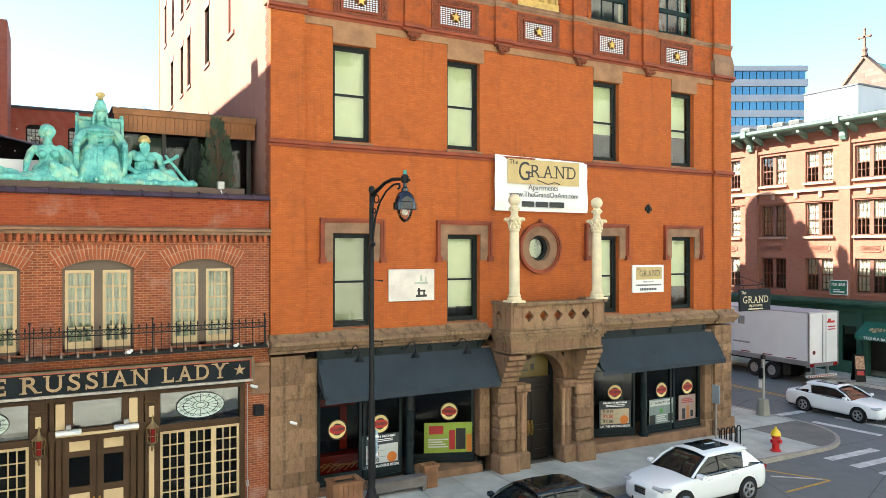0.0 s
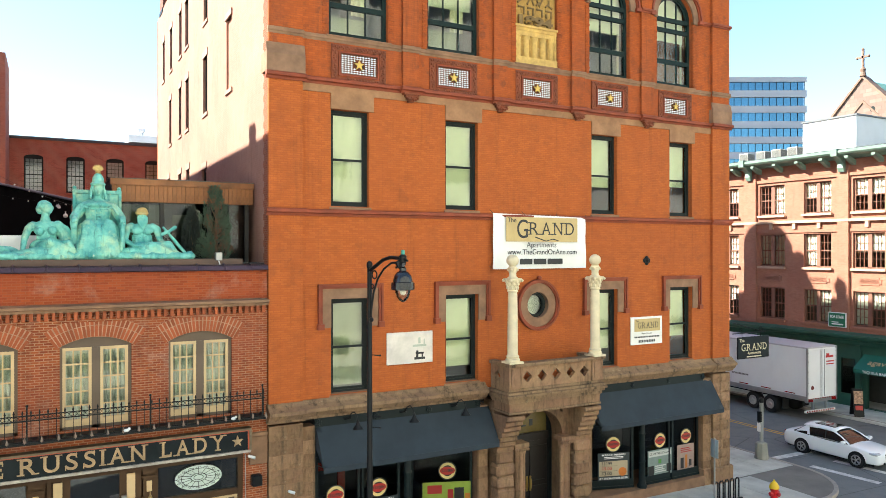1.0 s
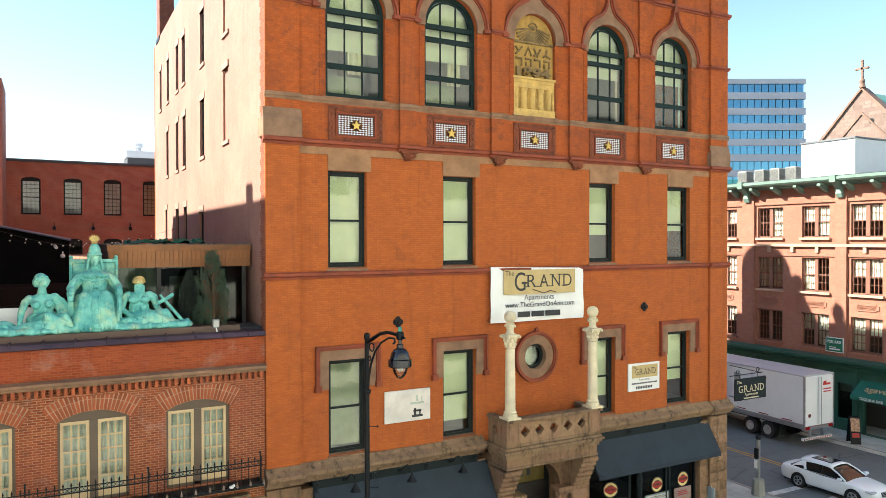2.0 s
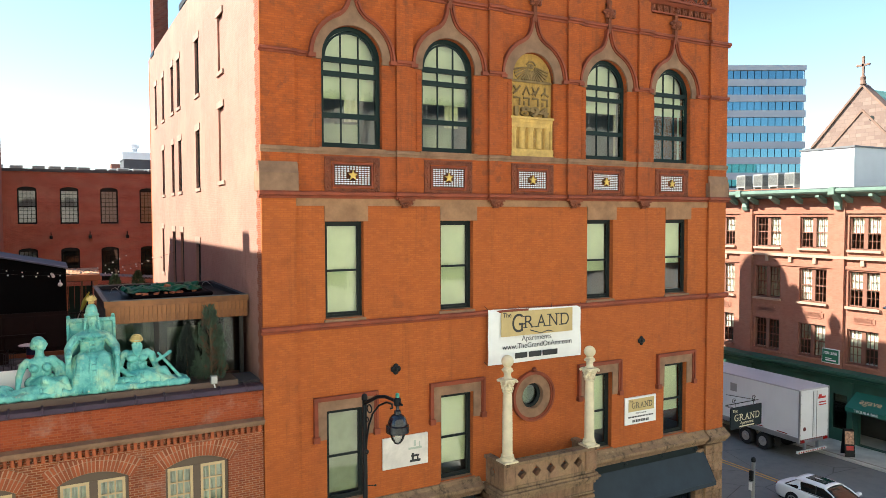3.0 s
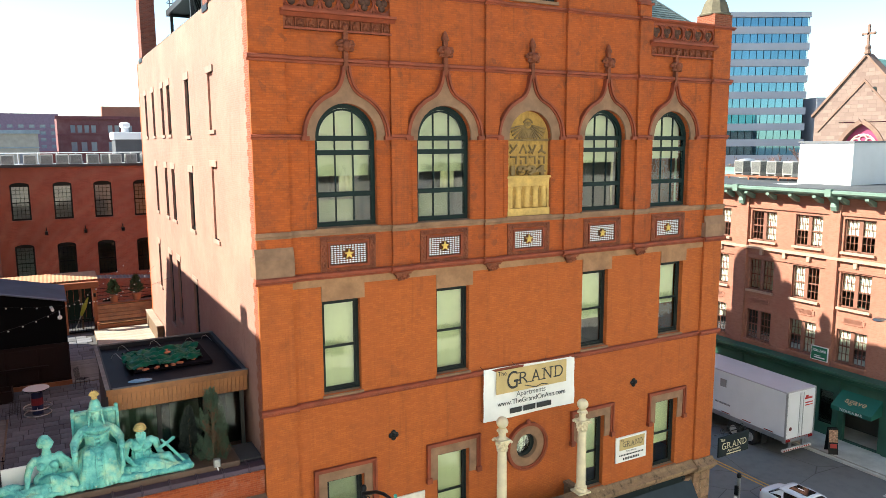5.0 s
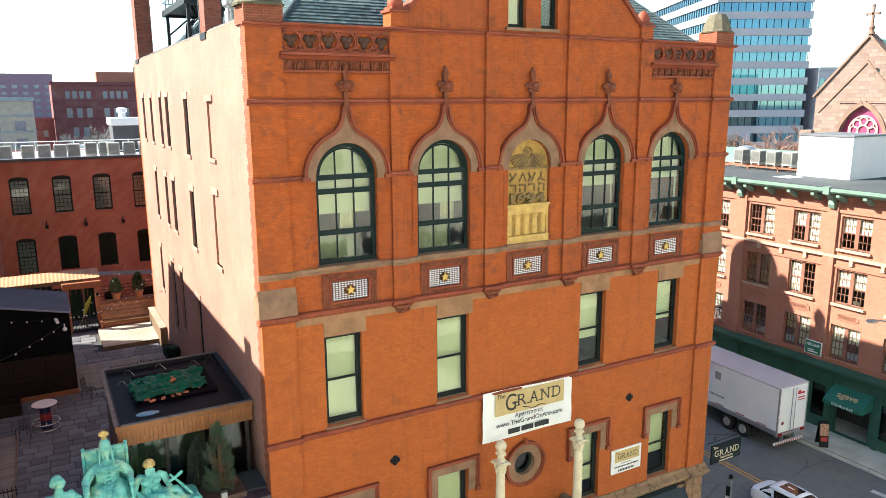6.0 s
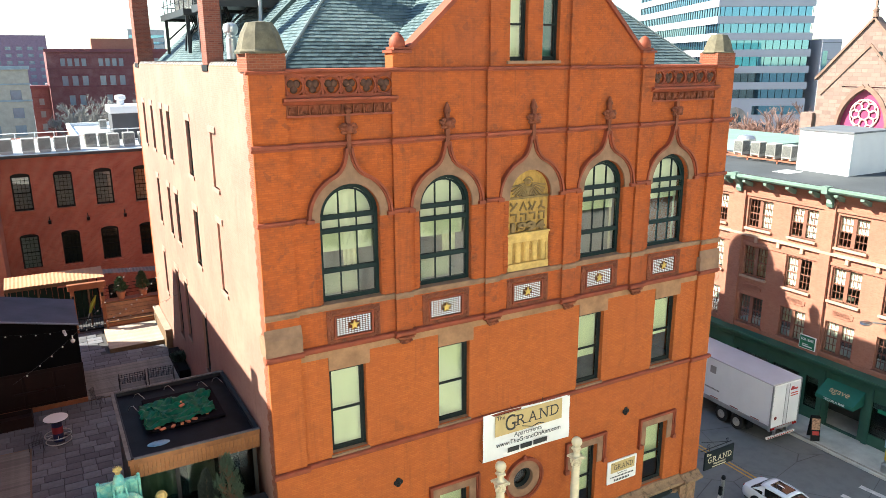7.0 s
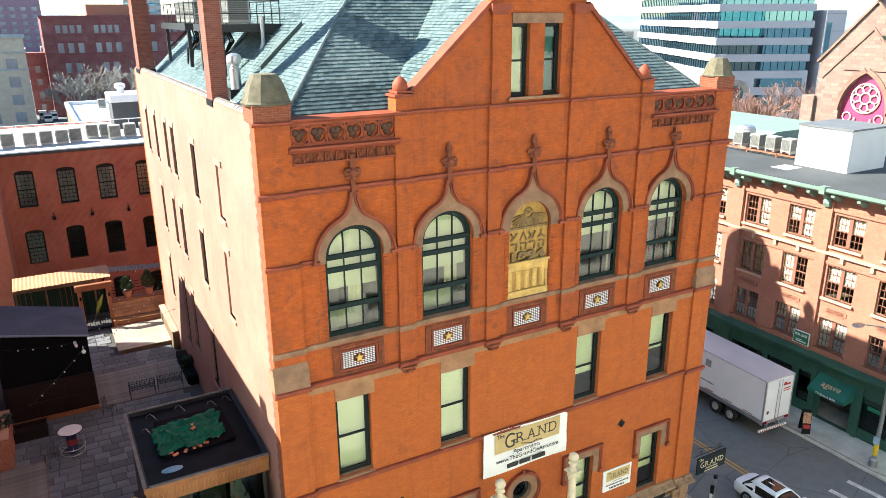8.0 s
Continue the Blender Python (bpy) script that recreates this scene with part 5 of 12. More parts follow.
# ---- signs on the front ----
# serifs: where each letter has a foot, as parts of its width, at the bottom (0) or the top (1)
SERIF = {"R": ((0.1, 0), (0.1, 1), (0.9, 0)), "U": ((0.1, 1), (0.9, 1)), "S": (), "I": ((0.5, 0), (0.5, 1)), "A": ((0.08, 0), (0.92, 0)), "N": ((0.08, 0), (0.08, 1), (0.92, 1)), "L": ((0.15, 0), (0.15, 1)),
         "D": ((0.12, 0), (0.12, 1)), "Y": ((0.1, 1), (0.9, 1), (0.5, 0)), "T": ((0.5, 0),), "H": ((0.1, 0), (0.1, 1), (0.9, 0), (0.9, 1)), "E": ((0.15, 0), (0.15, 1)), "G": ((0.88, 0.42),)}
WIDE = {"I": 0.2, "S": 0.72, "L": 0.7, "E": 0.72, "T": 0.85, "N": 0.92}
def serif_word(word, x0, x1, z, h, mat, parent, y=-0.06, depth=0.02, bold=0.006):
    """Raised letters with bracket feet, one mesh a letter, spread from x0 to x1."""
    ws = [WIDE.get(c, 0.95) for c in word]
    gap = 0.24
    unit = (x1 - x0) / (sum(ws) + gap * (len(word) - 1))
    x = x0
    for c, w in zip(word, ws):
        ob = letters(c, h / 0.69, mat, parent, pose(x + w * unit / 2, y, z), depth, "letter", bold, fit=max(w * unit - 0.12 * h, 0.17 * h))
        zs = [v.co.z for v in ob.data.vertices]
        bm = bmesh.new()
        bm.from_mesh(ob.data)
        feet = MB()
        for f, top in SERIF[c]:
            cx, cz = x + w * unit * f, min(zs) + (max(zs) - min(zs) - 0.07 * h) * top
            feet.box(cx - 0.2 * h, cx + 0.2 * h, y - depth - 0.001, y + depth, cz, cz + 0.07 * h)
        if c in "LETS":
            for f, top in {"L": ((1, 0),), "E": ((1, 0), (1, 1)), "T": ((0.03, 1), (0.97, 1)), "S": ((0.9, 1), (0.1, 0))}[c]:
                cx, cz = x + w * unit * f - 0.05 * h, (max(zs) - 0.3 * h) if top else min(zs)
                feet.box(cx - 0.033 * h, cx + 0.033 * h, y - depth - 0.001, y + depth, cz, cz + 0.3 * h)
        tmp = feet.data("feet", mat)
        bm.from_mesh(tmp)
        bm.to_mesh(ob.data)
        bm.free()
        bpy.data.meshes.remove(tmp)
        x += (w + gap) * unit
ban = thing("banner", (9.94, -0.12, 9.36), "white vinyl advertising banner hung with cords on the brick wall", "banner")
vs, fs, n, m = [], [], 16, 8
for j in range(m + 1):
    for i in range(n + 1):
        u, w = i / n, j / m
        vs.append((-2.07 + 4.15 * u, -0.03 * math.sin(u * 7 + w * 3) - 0.02 * math.sin(w * 9), (1.98 - 0.09 * u) * w))
for j in range(m):
    for i in range(n):
        k = j * (n + 1) + i
        fs.append((k, k + 1, k + n + 2, k + n + 1))
MB().add(vs, fs).obj("sheet", BANNER, ban, smooth=80)
MB().box(-1.55, 1.65, -0.062, -0.05, 0.98, 1.86).obj("gold_field", GOLDPRINT, ban)
letters("The", 0.24, INK, ban, pose(-1.3, -0.07, 1.74), 0.004)
serif_word("G", -1.12, -0.58, 1.4, 0.66, INK, ban, -0.07, 0.004, 0.0)
serif_word("RAND", -0.56, 1.5, 1.43, 0.46, INK, ban, -0.07, 0.004, -0.004)
MB().tube([(-0.3, -0.066, 1.15), (0.2, -0.066, 1.0), (0.5, -0.066, 1.08), (0.75, -0.066, 1.02)], 0.018, 6).obj("flourish", INK, ban)
letters("Apartments", 0.28, plain("grey print ink", (0.12, 0.12, 0.12), 0.6), ban, pose(0.0, -0.07, 0.86), 0.004)
letters("www.TheGrandOnAnn.com", 0.27, INK, ban, pose(0.05, -0.072, 0.6), 0.004, fit=3.1)
for x0, x1 in ((-0.95, -0.42), (-0.34, 0.2), (0.28, 0.95)):
    MB().box(x0, x1, -0.066, -0.052, 0.16, 0.36).obj("number_bar", INK, ban)
mb = MB()
for x, z in ((-2.07, 1.98), (-0.7, 1.95), (0.7, 1.92), (2.08, 1.89), (-2.07, 0), (2.08, 0)):
    MB().tube([(x, -0.02, z), (x + (0.08 if x > 0 else -0.08), 0.1, z + 0.12)], 0.008, 5).obj("cord", BLACKIRON, ban)

s2 = thing("wall_sign", (15.22, -0.02, 6.26), "small white rental sign with tan heading on the wall", "sign")
MB().cbox(-0.84, 0.84, -0.03, 0.03, 0, 1.1, 0.008).obj("board", BANNER, s2)
MB().box(-0.66, 0.72, -0.04, -0.028, 0.52, 1.02).obj("gold_field", GOLDPRINT, s2)
letters("The", 0.12, INK, s2, pose(-0.52, -0.044, 0.94), 0.002)
serif_word("GRAND", -0.5, 0.62, 0.75, 0.24, INK, s2, -0.044, 0.002, -0.002)
letters("Apartments", 0.12, bpy.data.materials["grey print ink"], s2, pose(0, -0.034, 0.44), 0.002)
for i in range(16):
    MB().box(-0.66 + i * 0.085, -0.6 + i * 0.085, -0.038, -0.026, 0.27, 0.33).obj("print_bar", INK, s2)
for i in range(10):
    MB().box(-0.44 + i * 0.09, -0.38 + i * 0.09, -0.038, -0.026, 0.08, 0.18).obj("print_bar", INK, s2)
s1 = thing("wall_sign", (4.68, -0.02, 6.28), "faded peeling white sign panel on the brick wall", "sign")
FADED = plain("peeling white paint", (0.72, 0.66, 0.58), 0.7, var=0.2, big=1.6, fine=7, bump=0.3)
MB().cbox(-0.84, 0.84, -0.025, 0.03, 0, 1.05, 0.008).obj("board", FADED, s1)
mb = MB().box(0.15, 0.55, -0.032, -0.02, 0.12, 0.2).box(0.22, 0.3, -0.032, -0.02, 0.2, 0.42).box(0.42, 0.47, -0.032, -0.02, 0.2, 0.36).box(0.2, 0.5, -0.032, -0.02, 0.3, 0.36)
mb.obj("faded_print", INK, s1)
MB().box(0.1, 0.6, -0.03, -0.02, 0.55, 0.62).box(0.3, 0.38, -0.03, -0.02, 0.65, 0.85).box(0.5, 0.54, -0.03, -0.02, 0.62, 0.8).obj("faded_print", plain("pale green print", (0.45, 0.5, 0.4), 0.7), s1)
# hanging sign at the corner
hs = thing("hanging_sign", (W + 0.3, -0.3, 5.2), "dark hanging sign with cream lettering on a scrolled iron bracket", "sign")
MB().cbox(0.0, 2.02, -0.04, 0.04, 0.1, 1.05, 0.02).obj("board", SIGNBLACK, hs)
CREAMPAINT = plain("cream sign paint", (0.62, 0.54, 0.36), 0.5)
letters("The", 0.2, CREAMPAINT, hs, pose(0.25, -0.045, 0.9), 0.003)
serif_word("GRAND", 0.2, 1.86, 0.58, 0.3, CREAMPAINT, hs, -0.045, 0.003, -0.002)
letters("Apartments", 0.18, CREAMPAINT, hs, pose(1.03, -0.045, 0.34), 0.003)
MB().box(0.55, 1.5, -0.046, -0.04, 0.16, 0.21).obj("number_bars", CREAMPAINT, hs)
sc = [(0.2 + 0.12 * math.cos(a) * (1 - a / 12), 0, 1.35 + 0.12 * math.sin(a) * (1 - a / 12)) for a in [i * 0.5 for i in range(16)]]
MB().tube([(-0.3, 0, 1.22), (1.8, 0, 1.22)], 0.02).tube([(-0.3, 0, 1.7), (1.6, 0, 1.24)], 0.015).tube(sc, 0.012, 6).tube([(x + 1.3, y, z) for x, y, z in sc], 0.012, 6).tube([(0.3, 0, 1.22), (0.3, 0, 1.0)], 0.01).tube([(1.5, 0, 1.22), (1.5, 0, 1.0)], 0.01).obj("bracket", BLACKIRON, hs)

# ---- the tavern next door ----
tav = thing("tavern_building", (-4.5, 0, 0), "two-storey old brick tavern with timber shopfront and iron balcony", "building")
TX = 4.5  # the tavern's parts are laid out from x = -4.5
def T(x):
    return x + TX
DARKBROWN = plain("dark brown shopfront paint", (0.075, 0.042, 0.022), 0.55, var=0.25, fine=25, bump=0.15, spec=0.15)
BUFF = plain("buff shopfront paint", (0.60, 0.44, 0.24), 0.55, var=0.15, fine=25, bump=0.1)
TAUPE = plain("taupe window paint", (0.125, 0.085, 0.055), 0.55, var=0.2, fine=25, bump=0.1)
TWIN = ((-8.27, -6.52), (-5.565, -3.815), (-2.855, -1.105))
XL = -10.5
h = [(T(a), T(b), 5.25, 7.71) for a, b in TWIN]
wall_t = MB().wall("xz", 0.02, 0.4, T(XL), T(-0.06), 4.6, 8.45, h).obj("wall", MB_OLD, tav)
MB().box(T(XL), T(-0.06), 0.02, 0.4, 8.45, 9.5).obj("parapet", MB_PARA, tav)
MB().cbox(T(-0.6), T(-0.05), -0.03, 0.3, 3.66, 4.5, 0.02).obj("pad_stone", BROWN2, tav)
MB().cbox(T(-0.68), T(-0.05), -0.08, 0.3, 4.5, 4.62, 0.02).obj("pad_stone", BROWN2, tav)
for a, b in TWIN:
    MB().arch_fill("xz", 0.02, 0.4, T((a + b) / 2), 7.47, (b - a) / 2, 0.24, 14).obj("arch_spandrel", MB_OLD, wall_t)
MB().box(T(-0.78), T(-0.06), 0.02, 0.4, 0.0, 4.6).obj("wall", MB_OLD, tav)
MB().box(T(XL), T(-0.06), 12.0, 12.3, 0, 8.0).obj("wall", MB_OLD, tav)
MB().box(T(XL), T(XL) + 0.3, 0.4, 12, 0, 8.0).obj("wall", MB_OLD, tav)
# arch bricks over the windows
VOUS = MB().cbox(-0.036, 0.036, -0.022, 0.06, 0.0, 0.3, 0.006).data("arch_brick", plain("arch brick", (0.43, 0.105, 0.036), 0.85, var=0.3, big=2, fine=20, rnd=0.4))
VOUS2 = MB().cbox(-0.038, 0.038, -0.022, 0.06, 0.0, 0.205, 0.006).data("arch_brick", bpy.data.materials["arch brick"])
for a, b in TWIN:
    c, r = (a + b) / 2, (b - a) / 2
    R = (r * r + 0.24 ** 2) / (2 * 0.24)
    zc = 7.71 - R
    lim = math.asin((r + 0.05) / R)
    n = 23
    arcs = [[(T(c) + q * math.sin(-lim * 1.02 + 2.04 * lim * i / 30), zc + q * math.cos(-lim * 1.02 + 2.04 * lim * i / 30)) for i in range(31)] for q in (R + 0.005, R + 0.535)]
    MB().band(arcs[0], arcs[1], "xz", 0.004, 0.05).obj("arch_mortar", MORTAR, wall_t)
    for i in range(n):
        t = -lim + 2 * lim * i / (n - 1)
        for k, (rad, me) in enumerate(((R + 0.01, VOUS), (R + 0.325, VOUS2))):
            ob = link("arch_brick", me, wall_t, (T(c) + rad * math.sin(t), 0.02 - 0.004 * (i % 3), zc + rad * math.cos(t)))
            ob.rotation_euler = (0, t, 0)
# dentil cornice and parapet coping
DENT = MB().cbox(-0.045, 0.045, -0.12, 0.05, 0, 0.2, 0.006).data("dentil", bpy.data.materials["arch brick"])
for i in range(60):
    link("dentil", DENT, wall_t, (T(-0.2) - 0.172 * i, 0.0, 8.2))
mb = MB().extr([(0.05, 8.4), (-0.14, 8.4), (-0.17, 8.48), (-0.24, 8.5), (-0.24, 8.57), (0.05, 8.62)], "yz", T(XL), T(-0.06))
mb.obj("cornice", BROWN2, tav)
MB().box(T(XL), T(-0.06), -0.03, 0.03, 8.12, 8.2).obj("cornice", MB_OLD, tav)
COPE = plain("purple-brown coping metal", (0.075, 0.045, 0.06), 0.4, 0.3, var=0.3)
cope = MB().extr([(-0.08, 9.44), (-0.12, 9.47), (-0.05, 9.58), (0.2, 9.62), (0.45, 9.6), (0.45, 9.44)], "yz", T(XL), T(-0.06)).obj("coping", COPE, tav)
RIB = MB().tube([(0, -0.14, 9.46), (0, -0.06, 9.59), (0, 0.2, 9.64), (0, 0.45, 9.62)], 0.03, 6).data("coping_rib", COPE)
for i in range(14):
    link("coping_rib", RIB, cope, (T(-0.55) - 0.76 * i, 0, 0))
NETC = plain("greyish net curtain", (0.52, 0.53, 0.46), 0.9, var=0.25, big=2.2, fine=20, bump=0.3)
# French windows
def french(c):
    mb = MB()
    r = 0.875
    arc = [(r * math.cos(math.pi * i / 12), 2.22 + 0.24 * math.sin(math.pi * i / 12)) for i in range(13)]
    mb.extr([(-r, 2.18), (r, 2.18)] + arc, "xz", 0.03, 0.15)
    mb.box(-r, -r + 0.065, 0, 0.15, 0, 2.18).box(r - 0.08, r, 0, 0.15, 0, 2.18).box(-0.11, 0.1, 0, 0.15, 0, 2.18).box(-r, r, 0.0, 0.15, 0, 0.08)
    w = link("window", mb.data("window", TAUPE), tav, (T(c), 0.12, 5.25))
    for x0, x1 in ((-r + 0.065, -0.11), (0.1, r - 0.08)):
        m2 = MB()
        t = 0.075
        m2.box(x0, x0 + t, 0.02, 0.1, 0.08, 2.18).box(x1 - t, x1, 0.02, 0.1, 0.08, 2.18).box(x0 + t, x1 - t, 0.02, 0.1, 2.1, 2.18).box(x0 + t, x1 - t, 0.02, 0.1, 0.08, 0.26)
        for i in (1, 2):
            x = x0 + t + (x1 - x0 - 2 * t) * i / 3
            m2.box(x - 0.018, x + 0.018, 0.035, 0.095, 0.26, 2.1)
        for j in range(1, 5):
            z = 0.26 + 1.84 * j / 5
            m2.box(x0 + t, x1 - t, 0.037, 0.092, z - 0.018, z + 0.018)
        leaf = m2.obj("leaf", BUFF, w, "buff painted glazed leaf")
        pw, ph = (x1 - x0 - 2 * t) / 3, 1.84 / 5
        me = slab_mesh("pane", pw - 0.028, ph - 0.028, 0.006, GLASS)
        for i in range(3):
            for j in range(5):
                link("pane", me, leaf, (x0 + t + i * pw + 0.014, 0.07, 0.26 + j * ph + 0.014)).visible_shadow = False
        line = [(x0 + (x1 - x0) * i / 14, 0.22 + 0.03 * math.sin(i * 2.2 + c)) for i in range(15)]
        MB().band(line, [(u, v + 0.004) for u, v in line], "xy", 0.05, 2.18).obj("curtain", NETC, w)
for a, b in TWIN:
    french((a + b) / 2)
MB().box(T(XL), T(-0.1), 1.5, 1.58, 4.6, 8.9).box(T(XL), T(-0.1), 0.4, 1.58, 4.55, 4.62).box(T(XL), T(-0.1), 0.42, 1.58, 8.9, 9.0).obj("room", ROOM, tav)
# iron balcony rail with spear heads
rail = thing("balcony_railing", (-4.5, -0.55, 5.2), "black wrought iron balcony railing with spear-headed bars and scrolls", "railing")
mb = MB().box(T(XL), T(-0.28), -0.1, 0.55, -0.06, 0.0)
mb.obj("floor_plate", BLACKIRON, rail)
MB().box(T(XL), T(-0.28), -0.015, 0.015, 0.0, 0.03).box(T(XL), T(-0.28), -0.015, 0.015, 0.52, 0.55).box(T(XL), T(-0.28), -0.012, 0.012, 0.66, 0.68).box(T(-0.3), T(-0.28), 0.0, 0.55, 0.52, 0.55).box(T(-0.3), T(-0.28), 0.0, 0.55, 0.0, 0.03).obj("rail", BLACKIRON, rail)
BAR = MB().box(-0.008, 0.008, -0.008, 0.008, 0, 0.7).lathe([(0.01, 0.69), (0.026, 0.73), (0.02, 0.75), (0.004, 0.81)], 0, 0, 6).ball((0, 0, 0.69), 0.018, n=6, m=4).data("bar", BLACKIRON)
DROP = MB().lathe([(0.02, -0.1), (0.045, -0.03), (0.025, 0.05), (0.004, 0.13)], 0, 0, 8).data("spear_cap", plain("pale spear paint", (0.22, 0.16, 0.12), 0.5))
SCR = MB()
for s in (-1, 1):
    SCR.tube([(s * 0.05 + 0.045 * math.cos(a), 0, 0.61 + 0.045 * math.sin(a)) for a in [i * 0.6 for i in range(11)]], 0.007, 5)
SCR = SCR.data("scroll", BLACKIRON)
for i in range(53):
    x = T(-0.32) - 0.19 * i
    link("bar", BAR, rail, (x, 0, 0))
    if i % 2 == 0:
        link("spear_cap", DROP, rail, (x + 0.05, -0.06, 0.02))
    link("scroll", SCR, rail, (x - 0.095, 0, 0))
for x in (-0.35, -3.4, -6.3, -9.3):
    MB().box(T(x) - 0.018, T(x) + 0.018, -0.018, 0.018, 0, 0.88).ball((T(x), 0, 0.91), 0.035).obj("standard", BLACKIRON, rail)
for x in (-1.2, -4.0):
    MB().ball((T(x), -0.1, 0.05), 0.06, (1.2, 1, 0.8)).ball((T(x) + 0.06, -0.12, 0.09), 0.04).obj("flood_light", WHITE, rail)
# fascia board with gilt letters
sg = thing("fascia_sign", (-4.5, -0.18, 4.0), "long black fascia board with raised gilt letters and a star", "sign")
MB().box(T(XL), T(-0.7), -0.05, 0.2, 0.2, 0.745).obj("board", SIGNBLACK, sg)
MB().box(T(XL), T(-0.66), -0.075, 0.2, 0.745, 0.775).box(T(-0.7), T(-0.66), -0.075, 0.2, 0.2, 0.745).obj("edge", plain("red edge paint", (0.42, 0.07, 0.025), 0.5), sg)
MB().box(T(XL), T(-0.6), -0.1, 0.2, 0.775, 0.83).box(T(-0.66), T(-0.6), -0.1, 0.2, 0.16, 0.775).obj("moulding", plain("olive trim paint", (0.17, 0.13, 0.08), 0.7, var=0.4, big=4), sg)
MB().box(T(XL), T(-0.62), -0.12, 0.2, 0.13, 0.2).obj("moulding", plain("peeling pale trim paint", (0.42, 0.38, 0.33), 0.7, var=0.5, big=5), sg)
serif_word("THE", T(-8.1), T(-6.82), 0.475, 0.42, GILT, sg)
serif_word("RUSSIAN", T(-6.49), T(-3.47), 0.475, 0.42, GILT, sg)
serif_word("LADY", T(-3.09), T(-1.36), 0.475, 0.42, GILT, sg)
star(MB(), T(-1.0), 0.48, 0.17, -0.1, -0.04).obj("star", GILT, sg)
# timber shopfront
sf = MB().box(T(XL), T(-0.78), 0.3, 0.5, 0.0, 0.7).obj("shopfront", DARKBROWN, tav, "dark brown and buff panelled timber shopfront", bevel=0.012)
MB().box(T(XL), T(-0.78), 0.0, 0.3, 3.95, 4.05).obj("cornice_board", DARKBROWN, sf)
MB().box(T(XL), T(-0.78), 0.062, 0.29, 2.86, 3.04).obj("transom", DARKBROWN, sf)
MB().box(T(-5.9), T(-3.52), 0.0, 0.29, 2.96, 3.2).obj("transom", DARKBROWN, sf, bevel=0.01)
for x0, x1 in ((-0.93, -0.78), (-3.52, -3.13), (-3.72, -3.56), (-3.90, -3.76), (-5.72, -5.58), (-5.86, -5.75), (-5.5, -5.31), (-4.12, -3.94), (-6.33, -5.9), (-8.95, -8.55)):
    MB().box(T(x0), T(x1) - 0.002, 0.05, 0.34, 3.2 if x0 in (-5.5, -4.12) else 0.3, 4.1).obj("upright", DARKBROWN, sf, bevel=0.012)
for x0, x1 in ((-6.33, -5.5), (-3.95, -3.13)):
    MB().box(T(x0), T(x1), 0.2, 0.28, 0.31, 4.1).obj("recessed_panel", DARKBROWN, sf)
for x in (-3.36, -6.12):
    for z0, z1 in ((0.5, 0.95), (1.05, 2.5), (3.32, 3.62)):
        MB().cbox(T(x) - 0.07, T(x) + 0.07, 0.02, 0.06, z0, z1, 0.012).obj("buff_panel", BUFF, sf)
    MB().cbox(T(x) - 0.2, T(x) + 0.2, 0.0, 0.1, 3.7, 3.78, 0.015).cbox(T(x) - 0.18, T(x) + 0.18, 0.02, 0.08, 3.82, 3.98, 0.015).obj("pilaster_cap", DARKBROWN, sf)
for x0, x1 in ((-5.72, -5.5), (-3.94, -3.72)):
    MB().cbox(T(x0), T(x1), 0.02, 0.06, 3.02 + 0.19, 3.9, 0.012).obj("buff_panel", BUFF, sf)
MB().cbox(T(-5.72), T(-3.7), -0.03, 0.06, 3.02, 3.1, 0.012).obj("buff_rail", BUFF, sf)
def lights(x0, x1, z0, z1, cols, rows, name="leaf"):
    m2, t = MB(), 0.07
    m2.box(T(x0), T(x0) + t, 0.1, 0.18, z0, z1).box(T(x1) - t, T(x1), 0.1, 0.18, z0, z1).box(T(x0) + t, T(x1) - t, 0.1, 0.18, z1 - t, z1).box(T(x0) + t, T(x1) - t, 0.1, 0.18, z0, z0 + t)
    pw, ph = (x1 - x0 - 2 * t) / cols, (z1 - z0 - 2 * t) / rows
    for i in range(1, cols):
        m2.box(T(x0) + t + pw * i - 0.014, T(x0) + t + pw * i + 0.014, 0.11, 0.17, z0 + t, z1 - t)
    for j in range(1, rows):
        m2.box(T(x0) + t, T(x1) - t, 0.112, 0.168, z0 + t + ph * j - 0.014, z0 + t + ph * j + 0.014)
    leaf = m2.obj(name, BUFF, sf)
    me = slab_mesh("pane", pw - 0.028, ph - 0.028, 0.006, SHOPGLASS)
    for i in range(cols):
        for j in range(rows):
            link("pane", me, leaf, (T(x0) + t + i * pw + 0.014, 0.135, z0 + t + j * ph + 0.014)).visible_shadow = False
for a in (-3.13, -8.53):
    for k in range(3):
        lights(a + 0.733 * k, a + 0.733 * (k + 1), 0.72, 2.85, 3, 6)
